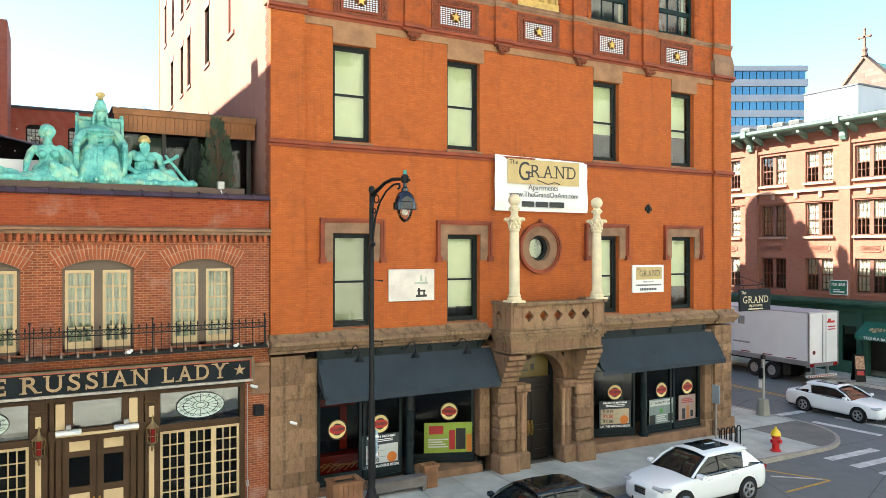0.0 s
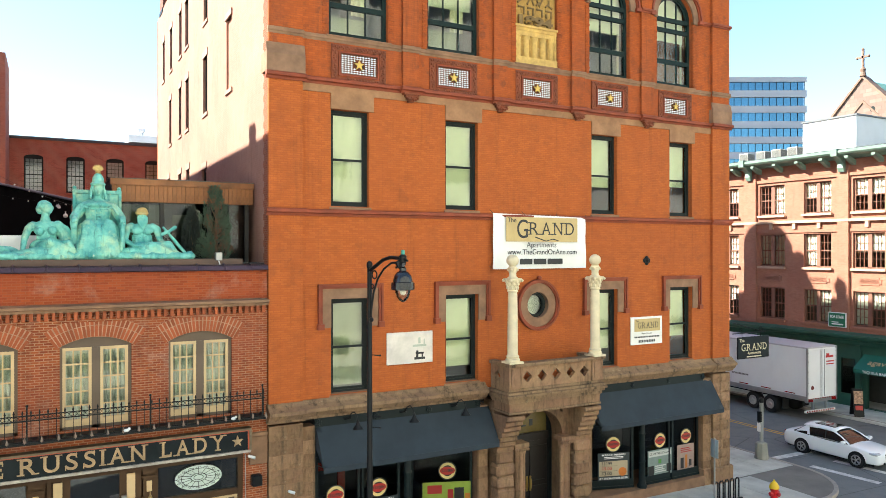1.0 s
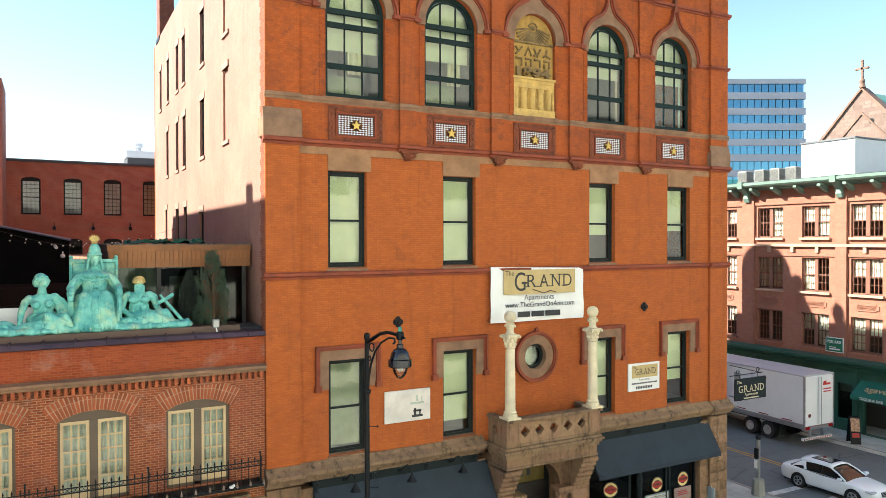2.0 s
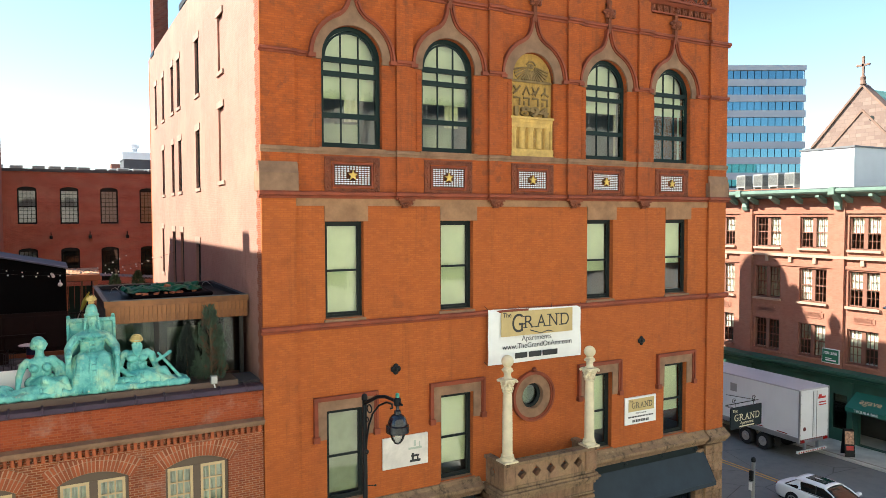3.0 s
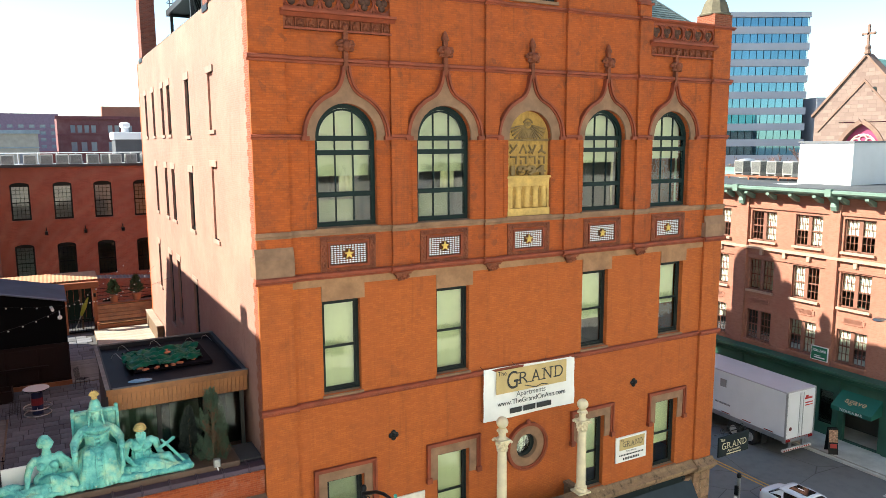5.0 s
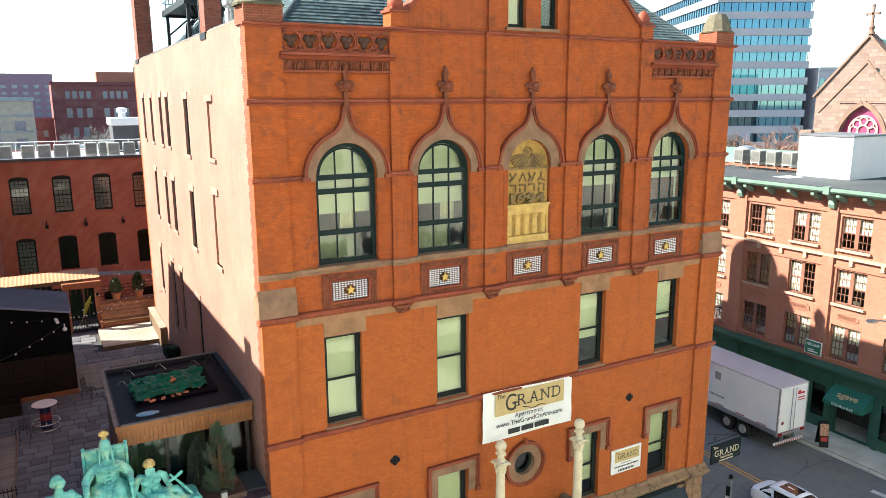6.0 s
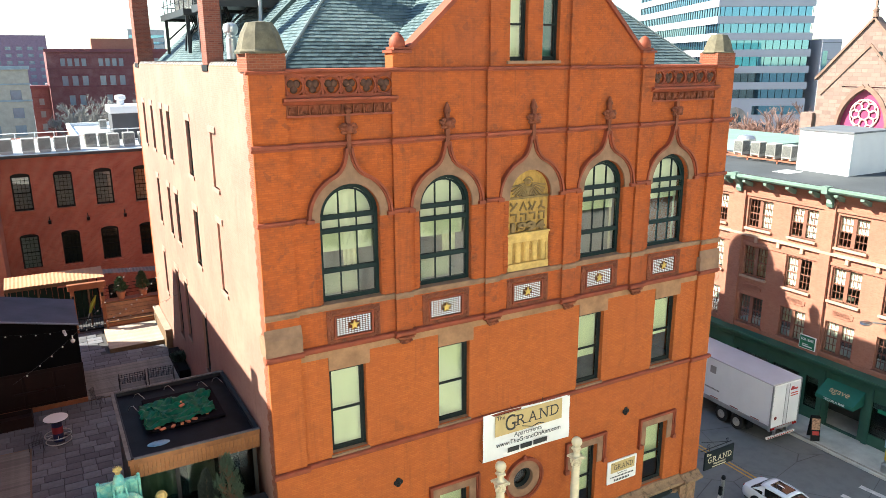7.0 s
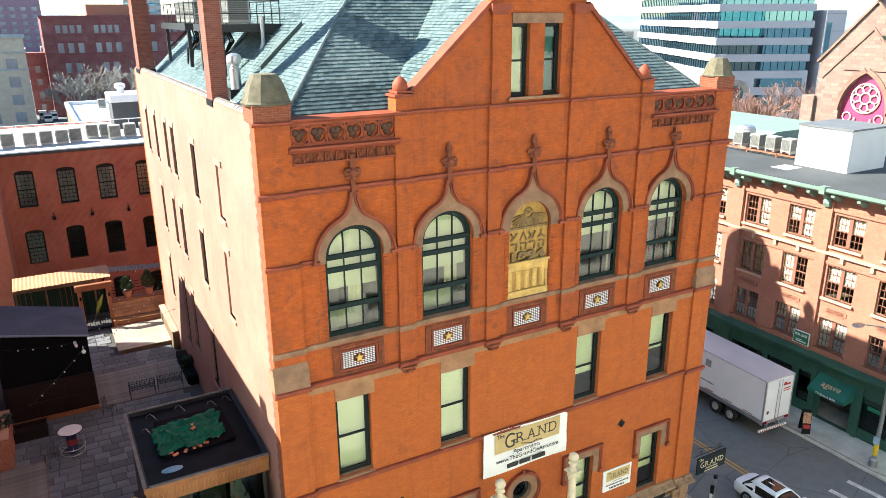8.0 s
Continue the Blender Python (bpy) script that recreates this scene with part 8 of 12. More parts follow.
# ---- the tavern's roof terrace ----
STONEPAV = plain("slate grey paver", (0.155, 0.158, 0.18), 0.8, var=0.35, big=1.5, fine=15, bump=0.4, rnd=0.5)
DECKW = plain("weathered deck board", (0.20, 0.18, 0.165), 0.85, var=0.3, big=2, fine=18, bump=0.4, rnd=0.35)
REDW = plain("red-brown stained timber", (0.30, 0.10, 0.04), 0.6, var=0.3, big=1.5, fine=20, bump=0.2, rnd=0.2)
BRW = plain("brown stained timber", (0.16, 0.095, 0.05), 0.65, var=0.35, big=2, fine=22, bump=0.3, rnd=0.2)
FT, FB_ = 8.36, 8.1  # levels of the terrace and of its lower yard end
ter = tagged(MB().box(-10.4, -0.02, 1.6, 19.25, 8.02, FT).box(-10.4, 3.0, 25.95, 31.0, 7.8, FB_).box(-10.4, -0.02, 19.25, 25.95, 7.8, FB_).obj("floor", plain("terrace bedding", (0.045, 0.043, 0.045), 0.95), label="roof terrace laid with grey stone pavers"), category="floor", kind="structure")
tagged(MB().box(-10.4, -0.02, 0.45, 1.72, 9.0, 9.66).obj("ledge", plain("roofing felt", (0.05, 0.048, 0.05), 0.95), label="raised roofed ledge behind the parapet that carries the sculptures"), category="ledge", kind="structure")
rng = random.Random(11)
PV = [MB().cbox(0, w, 0, 0.5, 0, 0.045, 0.008).data("paver", STONEPAV) for w in (0.52, 0.79, 0.64)]
PW = (0.52, 0.79, 0.64)
for j in range(22):
    y = 3.75 + 0.53 * j
    x = -8.8
    while x < (-4.9 if y < 7.2 else -1.0):
        k = rng.choice((0, 0, 1, 2))
        link("paver", PV[k], ter, (x, y, FT - 0.005 + rng.uniform(-0.004, 0.008)))
        x += PW[k] + 0.028
deck = tagged(MB().box(-4.9, -0.5, 15.45, 19.24, FT - 0.05, FT + 0.04).obj("deck", BRW, label="weathered grey timber deck boards on the terrace"), category="deck", kind="structure")
BRD = MB().cbox(0, 4.4, 0, 0.14, 0, 0.03, 0.004).data("deck_board", DECKW)
for i in range(26):
    link("deck_board", BRD, deck, (-4.9, 15.46 + 0.1455 * i, FT + 0.042 + rng.uniform(0, 0.004)))
for j in range(13):
    x = -4.9
    while x < (-0.7 if j < 5 else -3.9):
        k = rng.choice((0, 1, 2))
        link("paver", PV[k], ter, (x, 19.3 + 0.53 * j, FB_ - 0.005 + rng.uniform(-0.004, 0.008)))
        x += PW[k] + 0.028
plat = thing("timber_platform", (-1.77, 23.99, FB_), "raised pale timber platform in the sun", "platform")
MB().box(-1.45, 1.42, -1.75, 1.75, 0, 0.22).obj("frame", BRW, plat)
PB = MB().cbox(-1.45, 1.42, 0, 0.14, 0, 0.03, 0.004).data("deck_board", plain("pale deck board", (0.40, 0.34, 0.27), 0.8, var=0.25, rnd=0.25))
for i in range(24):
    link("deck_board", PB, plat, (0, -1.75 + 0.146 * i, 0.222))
BENW = plain("varnished bench timber", (0.36, 0.17, 0.065), 0.55, var=0.4, big=2, fine=20, bump=0.2, rnd=0.3)
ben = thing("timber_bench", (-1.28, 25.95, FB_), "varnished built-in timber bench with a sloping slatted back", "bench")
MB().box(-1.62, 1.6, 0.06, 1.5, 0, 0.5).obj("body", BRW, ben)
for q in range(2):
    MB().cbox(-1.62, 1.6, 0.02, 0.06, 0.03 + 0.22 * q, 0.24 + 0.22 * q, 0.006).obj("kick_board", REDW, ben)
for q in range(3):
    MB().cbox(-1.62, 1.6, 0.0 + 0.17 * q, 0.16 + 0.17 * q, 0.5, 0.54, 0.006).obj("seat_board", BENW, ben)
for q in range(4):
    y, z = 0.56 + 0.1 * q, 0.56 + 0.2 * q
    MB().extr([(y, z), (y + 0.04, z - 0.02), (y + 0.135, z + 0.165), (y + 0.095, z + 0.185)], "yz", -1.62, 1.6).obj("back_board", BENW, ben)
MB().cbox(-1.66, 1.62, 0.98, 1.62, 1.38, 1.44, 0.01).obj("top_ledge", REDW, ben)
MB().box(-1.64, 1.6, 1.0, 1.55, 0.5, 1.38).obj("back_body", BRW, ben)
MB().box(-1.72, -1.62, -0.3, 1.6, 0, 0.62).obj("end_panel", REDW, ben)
# potted conifers on the bench top
LEAFG = plain("conifer green", (0.045, 0.085, 0.035), 0.8, var=0.4, big=6, fine=20)
LEAFD = plain("dusty juniper green", (0.066, 0.108, 0.066), 0.85, var=0.4, big=5, fine=20)
TWIGR = plain("reddish dead foliage", (0.20, 0.07, 0.04), 0.9, var=0.4)
POT = plain("terracotta pot", (0.40, 0.17, 0.09), 0.8, var=0.2)
def foliage(shape, n, seed, size, mat_name, mat, parent, name="foliage", up=0.5):
    """Many small sprigs inside an uneven outline. shape(t): radius at height t of 0 to 1, and the height."""
    rng = random.Random(seed)
    mb = MB()
    for i in range(n):
        t = rng.random() ** 0.85
        r, z = shape(t)
        a = rng.uniform(0, 2 * math.pi)
        lump = 1.0 + 0.18 * math.sin(3 * a + 7 * t) + 0.12 * math.sin(5 * a - 11 * t)
        rr = r * lump * math.sqrt(rng.uniform(0.25, 1.0))
        p = Vector((rr * math.cos(a), rr * math.sin(a), z + rng.uniform(-0.03, 0.03)))
        d = Vector((math.cos(a) * 0.6, math.sin(a) * 0.6, up + rng.uniform(-0.3, 0.6))).normalized()
        s = d.cross(Vector((rng.uniform(-1, 1), rng.uniform(-1, 1), rng.uniform(-1, 1)))).normalized()
        L, wd = size * rng.uniform(0.7, 1.4), size * rng.uniform(0.18, 0.3)
        q = s.cross(d) * wd * 0.6
        mb.add([p - s * wd, p + s * wd, p + d * L, p + q + d * L * 0.3], [(0, 1, 2), (0, 3, 2), (1, 3, 2)])
    return tagged(mb.obj(name, mat, parent, weld=False), kind="stuff")
for x, y, h in ((-2.02, 27.39, 0.85), (-0.71, 27.37, 1.05)):
    sh = thing("potted_conifer", (x, y, FB_ + 1.57), "small bushy conifer in a terracotta pot", "plant", "potted conifers")
    MB().lathe([(0.2, 0), (0.28, 0.4), (0.3, 0.4), (0.3, 0.46), (0.24, 0.44)], 0, 0, 16).obj("pot", POT, sh, smooth=40)
    MB().tube([(0, 0, 0.3), (0, 0, 0.4 + h * 0.7)], 0.03, 6).obj("trunk", BRW, sh)
    foliage(lambda t: ((0.42 * (1 - t) ** 0.6) * min(1, 0.35 + t * 5), 0.5 + t * h), 900, int(x * 10), 0.14, "", LEAFG, sh, "crown")
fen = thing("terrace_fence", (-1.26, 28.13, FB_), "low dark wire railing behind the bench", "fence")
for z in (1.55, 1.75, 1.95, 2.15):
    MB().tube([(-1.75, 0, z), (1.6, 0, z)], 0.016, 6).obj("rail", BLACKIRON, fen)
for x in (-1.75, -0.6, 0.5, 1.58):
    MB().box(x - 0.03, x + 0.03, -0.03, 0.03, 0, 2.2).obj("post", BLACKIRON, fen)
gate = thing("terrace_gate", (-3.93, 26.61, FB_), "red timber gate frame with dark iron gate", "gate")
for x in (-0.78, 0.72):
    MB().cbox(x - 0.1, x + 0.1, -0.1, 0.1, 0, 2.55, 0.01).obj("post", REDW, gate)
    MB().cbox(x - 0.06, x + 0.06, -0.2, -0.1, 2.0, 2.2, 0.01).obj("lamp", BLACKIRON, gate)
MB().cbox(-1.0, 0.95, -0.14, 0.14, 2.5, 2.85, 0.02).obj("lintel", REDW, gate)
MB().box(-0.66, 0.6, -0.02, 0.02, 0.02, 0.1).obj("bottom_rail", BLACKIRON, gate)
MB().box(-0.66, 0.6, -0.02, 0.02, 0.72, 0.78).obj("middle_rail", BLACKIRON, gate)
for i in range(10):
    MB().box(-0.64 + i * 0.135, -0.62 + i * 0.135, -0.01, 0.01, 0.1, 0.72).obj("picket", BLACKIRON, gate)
GREENBD = plain("dark green boarding", (0.012, 0.035, 0.026), 0.7, var=0.4, spec=0.2)
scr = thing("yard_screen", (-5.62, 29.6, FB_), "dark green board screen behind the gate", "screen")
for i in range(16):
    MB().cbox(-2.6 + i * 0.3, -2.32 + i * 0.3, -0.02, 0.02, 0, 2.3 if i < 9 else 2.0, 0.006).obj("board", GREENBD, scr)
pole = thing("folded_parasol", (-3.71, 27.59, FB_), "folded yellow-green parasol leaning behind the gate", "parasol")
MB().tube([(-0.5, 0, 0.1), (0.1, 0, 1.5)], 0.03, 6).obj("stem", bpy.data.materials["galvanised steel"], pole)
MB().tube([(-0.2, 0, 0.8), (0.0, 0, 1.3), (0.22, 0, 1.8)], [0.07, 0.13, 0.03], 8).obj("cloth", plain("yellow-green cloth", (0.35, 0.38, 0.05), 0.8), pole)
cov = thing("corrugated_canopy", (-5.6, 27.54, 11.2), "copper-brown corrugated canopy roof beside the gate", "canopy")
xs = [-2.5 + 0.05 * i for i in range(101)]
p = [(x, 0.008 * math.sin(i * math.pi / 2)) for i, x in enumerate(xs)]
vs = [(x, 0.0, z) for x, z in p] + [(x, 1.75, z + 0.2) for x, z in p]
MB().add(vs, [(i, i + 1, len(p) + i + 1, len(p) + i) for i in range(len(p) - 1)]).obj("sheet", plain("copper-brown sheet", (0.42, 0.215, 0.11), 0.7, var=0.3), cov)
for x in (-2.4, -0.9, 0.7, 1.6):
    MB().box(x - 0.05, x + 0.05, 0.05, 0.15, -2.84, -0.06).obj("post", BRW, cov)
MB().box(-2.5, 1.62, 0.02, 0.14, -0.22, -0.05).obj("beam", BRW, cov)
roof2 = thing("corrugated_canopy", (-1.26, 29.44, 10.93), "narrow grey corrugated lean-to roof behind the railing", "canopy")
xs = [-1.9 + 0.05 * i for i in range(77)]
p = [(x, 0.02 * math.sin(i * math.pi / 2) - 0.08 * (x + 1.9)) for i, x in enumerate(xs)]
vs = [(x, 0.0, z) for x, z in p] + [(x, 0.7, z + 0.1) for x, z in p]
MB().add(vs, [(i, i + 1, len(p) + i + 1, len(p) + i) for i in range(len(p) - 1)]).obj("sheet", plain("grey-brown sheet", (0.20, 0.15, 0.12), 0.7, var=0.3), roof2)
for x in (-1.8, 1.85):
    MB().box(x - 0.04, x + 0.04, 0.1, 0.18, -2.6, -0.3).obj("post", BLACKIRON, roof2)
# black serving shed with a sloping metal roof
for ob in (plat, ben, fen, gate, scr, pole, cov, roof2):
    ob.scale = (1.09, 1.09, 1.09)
shed = thing("black_shed", (-6.8, 15.5, FT), "black clad bar shed with a sloping dull metal roof", "shed")
BLACKCL = plain("black cladding", (0.003, 0.003, 0.0035), 0.8, var=0.3, spec=0.1)
MAROON = plain("dark maroon boarding", (0.017, 0.007, 0.006), 0.7, var=0.3, spec=0.2)
MB().extr([(-1.98, 0), (1.87, 0), (1.87, 3.92), (-1.98, 4.76)], "xz", 0.14, 4.0).obj("body", BLACKCL, shed)
MB().box(-2.0, 1.9, 0.1, 0.15, 0.2, 2.0).obj("front_panel", MAROON, shed)
for k in range(3):
    MB().cbox(-1.9 + 1.28 * k, -0.7 + 1.28 * k, 0.06, 0.1, 0.35, 1.85, 0.02).obj("panel_board", MAROON, shed)
MB().cbox(-1.1, 1.0, -0.08, 0.09, 0.98, 1.06, 0.01).obj("ledge", MAROON, shed)
MB().box(-2.02, 1.92, -0.02, 0.13, 0.0, 0.2).obj("skirting", REDW, shed)
MB().extr([(-2.05, 4.79), (1.95, 3.92), (1.95, 4.0), (-2.05, 4.87)], "xz", 0.0, 4.1).obj("roof", plain("dull violet metal roof", (0.045, 0.044, 0.068), 0.6, var=0.4, spec=0.15), shed)
MB().tube([(-2.05, -0.02, 4.84), (1.95, -0.02, 3.97)], 0.05, 6).obj("roof_edge", plain("light roof edge", (0.16, 0.17, 0.22), 0.4), shed)
MB().tube([(1.3, 0.14, 3.7), (1.36, -0.2, 3.62)], 0.07, 8).obj("camera_head", WHITE, shed)
MB().tube([(1.62, 0.14, 3.42), (1.62, -0.1, 3.42), (1.62, -0.12, 3.3)], 0.025, 6).ball((1.62, -0.12, 3.24), 0.1).obj("camera_dome", WHITE, shed)
# planters along the side wall, metal seats
pl = thing("wall_planter", (-0.21, 23.67, FB_), "long raised timber planter against the side wall", "planter")
MB().box(-0.16, 0.17, -2.55, 2.2, 0.0, 1.12).obj("box", BRW, pl)
MB().box(-0.2, 0.18, -2.6, 2.25, 1.12, 1.19).obj("rim", plain("worn grey board", (0.27, 0.21, 0.16), 0.8, var=0.3), pl)
pl2 = thing("wall_planter", (-0.31, 17.14, FT), "low dark planter box with weeds against the wall", "planter")
MB().cbox(-0.27, 0.27, -1.5, 2.0, 0, 0.54, 0.02).obj("box", BLACKCL, pl2)
foliage(lambda t: (0.3, 0.5 + 0.35 * t), 260, 5, 0.22, "", plain("dark ivy", (0.02, 0.035, 0.02), 0.7), pl2, "weed")
MESHB = plain("black seat mesh", (0.02, 0.02, 0.021), 0.5)
def mesh_seat(x, y, rz):
    s = thing("metal_seat", (x, y, FT + 0.075), "black metal lattice garden seat", "seat", "garden seats")
    s.rotation_euler = (0, 0, radians(rz))
    mb = MB()
    for i in range(11):
        mb.box(-0.6 + 0.12 * i - 0.01, -0.6 + 0.12 * i + 0.01, 0.28, 0.3, 0.45, 0.95)
        mb.box(-0.6 + 0.12 * i - 0.01, -0.6 + 0.12 * i + 0.01, -0.25, 0.3, 0.43, 0.45)
    for k in range(5):
        mb.box(-0.62, 0.62, 0.28, 0.3, 0.5 + 0.1 * k, 0.52 + 0.1 * k).box(-0.62, 0.62, -0.25 + 0.12 * k, -0.23 + 0.12 * k, 0.43, 0.45)
    mb.obj("lattice", MESHB, s)
    for sx in (-0.6, 0.6):
        MB().tube([(sx, -0.25, 0), (sx, -0.25, 0.65), (sx, 0.28, 0.65)], 0.02, 6).obj("arm_rest", MESHB, s)
        MB().tube([(sx, 0.32, 0), (sx, 0.28, 0.5), (sx, 0.3, 1.0)], 0.02, 6).obj("leg", MESHB, s)
mesh_seat(-2.82, 15.8, 180)
mesh_seat(-1.45, 15.86, 177)
# bar table
tb = thing("bar_table", (-6.28, 11.9, FT + 0.045), "round white-topped bar table on a blue and red drum base", "table")
MB().lathe([(0.46, 1.03), (0.49, 1.05), (0.49, 1.08), (0.46, 1.1)], 0, 0, 32).obj("tabletop", plain("pale tabletop", (0.62, 0.58, 0.57), 0.4, var=0.1), tb, smooth=30)
MB().lathe([(0.495, 1.045), (0.51, 1.065), (0.495, 1.085)], 0, 0, 32, ends=False).obj("rim", BLACKIRON, tb)
MB().lathe([(0.22, 0.02), (0.22, 1.03)], 0, 0, 20).obj("drum", plain("navy drum", (0.02, 0.03, 0.09), 0.35), tb, smooth=30)
MB().lathe([(0.225, 0.4), (0.225, 0.7)], 0, 0, 20, ends=False).obj("red_band", plain("red band", (0.32, 0.03, 0.04), 0.4), tb)
BARE = bpy.data.materials["bare aluminium"]
for r, z in ((0.52, 0.3), (0.5, 0.03)):
    MB().tube([(r * math.cos(i * math.pi / 14), r * math.sin(i * math.pi / 14), z) for i in range(29)], 0.024, 6).obj("foot_ring", BARE, tb)
for k in range(4):
    MB().tube([(0.2 * math.cos(k * 1.57), 0.2 * math.sin(k * 1.57), 0.3), (0.52 * math.cos(k * 1.57), 0.52 * math.sin(k * 1.57), 0.3)], 0.015, 6).obj("spoke", BARE, tb)
def wire_chair(x, y, rz):
    c = thing("wire_chair", (x, y, FT + 0.045), "black wire garden chair", "chair", "wire chairs on the terrace")
    c.rotation_euler = (0, 0, radians(rz))
    for i in range(8):
        MB().tube([(-0.2 + 0.057 * i, -0.2, 0.45), (-0.2 + 0.057 * i, 0.2, 0.45), (-0.2 + 0.057 * i, 0.26, 0.95)], 0.009, 4).obj("wire", MESHB, c)
    for y0, z in ((-0.2, 0.45), (0.0, 0.45), (0.2, 0.45), (0.23, 0.65), (0.26, 0.95)):
        MB().tube([(-0.22, y0, z), (0.22, y0, z)], 0.011, 5).obj("rail", MESHB, c)
    for sx in (-0.2, 0.2):
        for sy in (-0.2, 0.2):
            MB().tube([(sx, sy, 0.45), (sx * 1.1, sy * 1.15, 0)], 0.012, 5).obj("leg", MESHB, c)
wire_chair(-7.12, 11.2, 200)
wire_chair(-4.5, 14.5, 60)
# planters on the left of the terrace
bp = thing("brick_planter", (-8.84, 12.95, FT), "low brick planter pier with foliage", "planter")
MB().box(-0.6, 0.25, -1.2, 1.6, 0, 1.5).obj("pier", MB_BACK, bp)
foliage(lambda t: (0.35, 1.5 + 0.4 * t), 220, 8, 0.2, "", bpy.data.materials["dark ivy"], bp, "weed")
bp2 = thing("timber_planter", (-7.92, 14.3, FT), "long dark red timber planter box", "planter")
MB().wall("xy", 0.0, 0.55, -0.7, 0.7, -0.45, 0.45, [(-0.64, 0.64, -0.39, 0.39)]).box(-0.64, 0.64, -0.39, 0.39, 0.05, 0.35).obj("box", MAROON, bp2)
dk = tagged(MB().box(-9.48, -7.33, 5.85, 11.7, FT - 0.02, FT + 0.06).obj("deck", BRW, label="weathered boards beside the brick planter"), category="deck", kind="structure")
B2 = MB().cbox(-1.0, 1.0, 0, 0.135, 0, 0.03, 0.004).data("deck_board", DECKW)
for i in range(40):
    link("deck_board", B2, dk, (-8.4, 5.9 + 0.142 * i, FT + 0.063))

# flat-roofed terrace bar beside the wall
bar = thing("terrace_bar", (-2.1, 4.4, 9.66), "low flat-roofed terrace bar with brown board fascia and dark glass", "shelter")
MB().box(-2.05, 2.02, -2.6, 2.6, 2.2, 2.36).obj("roof", plain("black roof membrane", (0.006, 0.0065, 0.010), 0.5, var=0.6, big=0.8, fine=8, spec=0.03), bar)
FASB = plain("brown fascia paint", (0.30, 0.115, 0.034), 0.6, var=0.4, big=2, fine=14, bump=0.3, rnd=0.15)
mb = MB()
for x0, x1, y0, y1 in ((-2.12, 2.04, -2.65, -2.58), (-2.12, 2.04, 2.58, 2.72), (-2.12, -1.98, -2.58, 2.58), (1.9, 2.04, -2.58, 2.58)):
    mb.box(x0, x1, y0, y1, 2.2, 2.5)
MB().box(-2.14, 2.05, -2.76, -2.722, 2.32, 2.5).obj("cornice_board", FASB, bar)
mb.obj("parapet_edge", plain("grey parapet flashing", (0.02, 0.021, 0.026), 0.7, var=0.5, spec=0.2), bar)
FB = MB().cbox(0, 0.125, -0.02, 0.02, 1.82, 2.35, 0.004).data("fascia_board", FASB)
fas = MB().box(-2.1, 2.04, -2.7, -2.66, 2.3, 2.42).obj("fascia", FASB, bar)
for i in range(32):
    link("fascia_board", FB, fas, (-2.1 + 0.129 * i, -2.7, 0))
for x in (-2.0, -0.7, 0.7, 1.85):
    MB().box(x - 0.06, x + 0.06, -2.6, -2.48, -1.3, 1.85).obj("post", plain("near-black post", (0.02, 0.018, 0.016), 0.6), bar)
MB().box(-2.0, 1.9, -2.5, -2.49, 0.05, 1.82).obj("pane", SHOPGLASS, bar)
MB().box(-2.0, 1.95, 0.5, 0.6, -1.3, 2.2).box(-2.05, -1.98, -2.4, 2.6, -1.3, 2.2).box(-2.0, 1.95, 2.45, 2.55, -1.3, 2.2).obj("back_wall", DARKROOM, bar)
line_c = [(-1.9 + 0.1 * i, -1.9 + 0.04 * math.sin(i * 1.9)) for i in range(14)]
MB().band(line_c, [(u, v + 0.01) for u, v in line_c], "xy", 0.4, 1.8).obj("curtain", BLIND2, bar)
MB().box(-0.3, 0.6, -1.9, -1.85, 0.3, 1.5).obj("menu_board", plain("beige board", (0.5, 0.42, 0.3), 0.7), bar)
MB().cbox(-1.2, 1.3, -1.0, 1.6, 2.36, 2.48, 0.03).obj("roof_hatch", plain("dark roof panel", (0.009, 0.007, 0.009), 0.8, var=0.3, spec=0.02), bar)
tarp = thing("tarpaulin", (-2.3, 4.4, 12.14), "crumpled green tarpaulin weighed down with bricks", "tarpaulin")
n = 44
vs, fs = [], []
for j in range(n + 1):
    for i in range(n + 1):
        u, w = i / n, j / n
        z = 0.03 + 0.2 * abs(noise.noise((u * 5, w * 5, 2.0))) + 0.14 * abs(noise.noise((u * 14, w * 5, 5.0))) + 0.06 * abs(noise.noise((u * 26, w * 20, 1)))
        edge = 0.12 * noise.noise((u * 5, w * 5, 9))
        pinch = 1 - 0.35 * math.exp(-((u - 0.5) / 0.16) ** 2) * (1 - w)
        vs.append((-1.2 + 2.45 * u + 1.8 * edge, -0.9 + 1.85 * w * pinch + 1.6 * edge + 0.3 * u - 0.25 * math.sin(3.1 * u) * (1 - w), z))
for j in range(n):
    for i in range(n):
        k = j * (n + 1) + i
        fs.append((k, k + 1, k + n + 2, k + n + 1))
MB().add(vs, fs).obj("sheet", plain("green tarpaulin", (0.002, 0.072, 0.04), 0.5, var=0.4, big=3, spec=0.08), tarp, smooth=70)
LB = MB().cbox(-0.1, 0.1, -0.05, 0.05, 0, 0.06, 0.006).data("brick", plain("loose brick", (0.50, 0.16, 0.08), 0.85, rnd=0.2))
for i, (x, y, z) in enumerate(((-3.1, 3.45, 12.14), (-2.95, 3.25, 12.14), (-2.6, 3.3, 12.14), (-2.3, 3.4, 12.14), (-2.1, 3.42, 12.14), (-1.85, 3.5, 12.14), (-2.15, 4.75, 12.28), (-2.1, 4.5, 12.27), (-1.35, 3.75, 12.14))):
    b = thing("loose_brick", (x, y, z), "loose orange brick holding down the tarpaulin", "brick", "loose bricks on the roof", rz=30 * i)
    link("brick", LB, b)
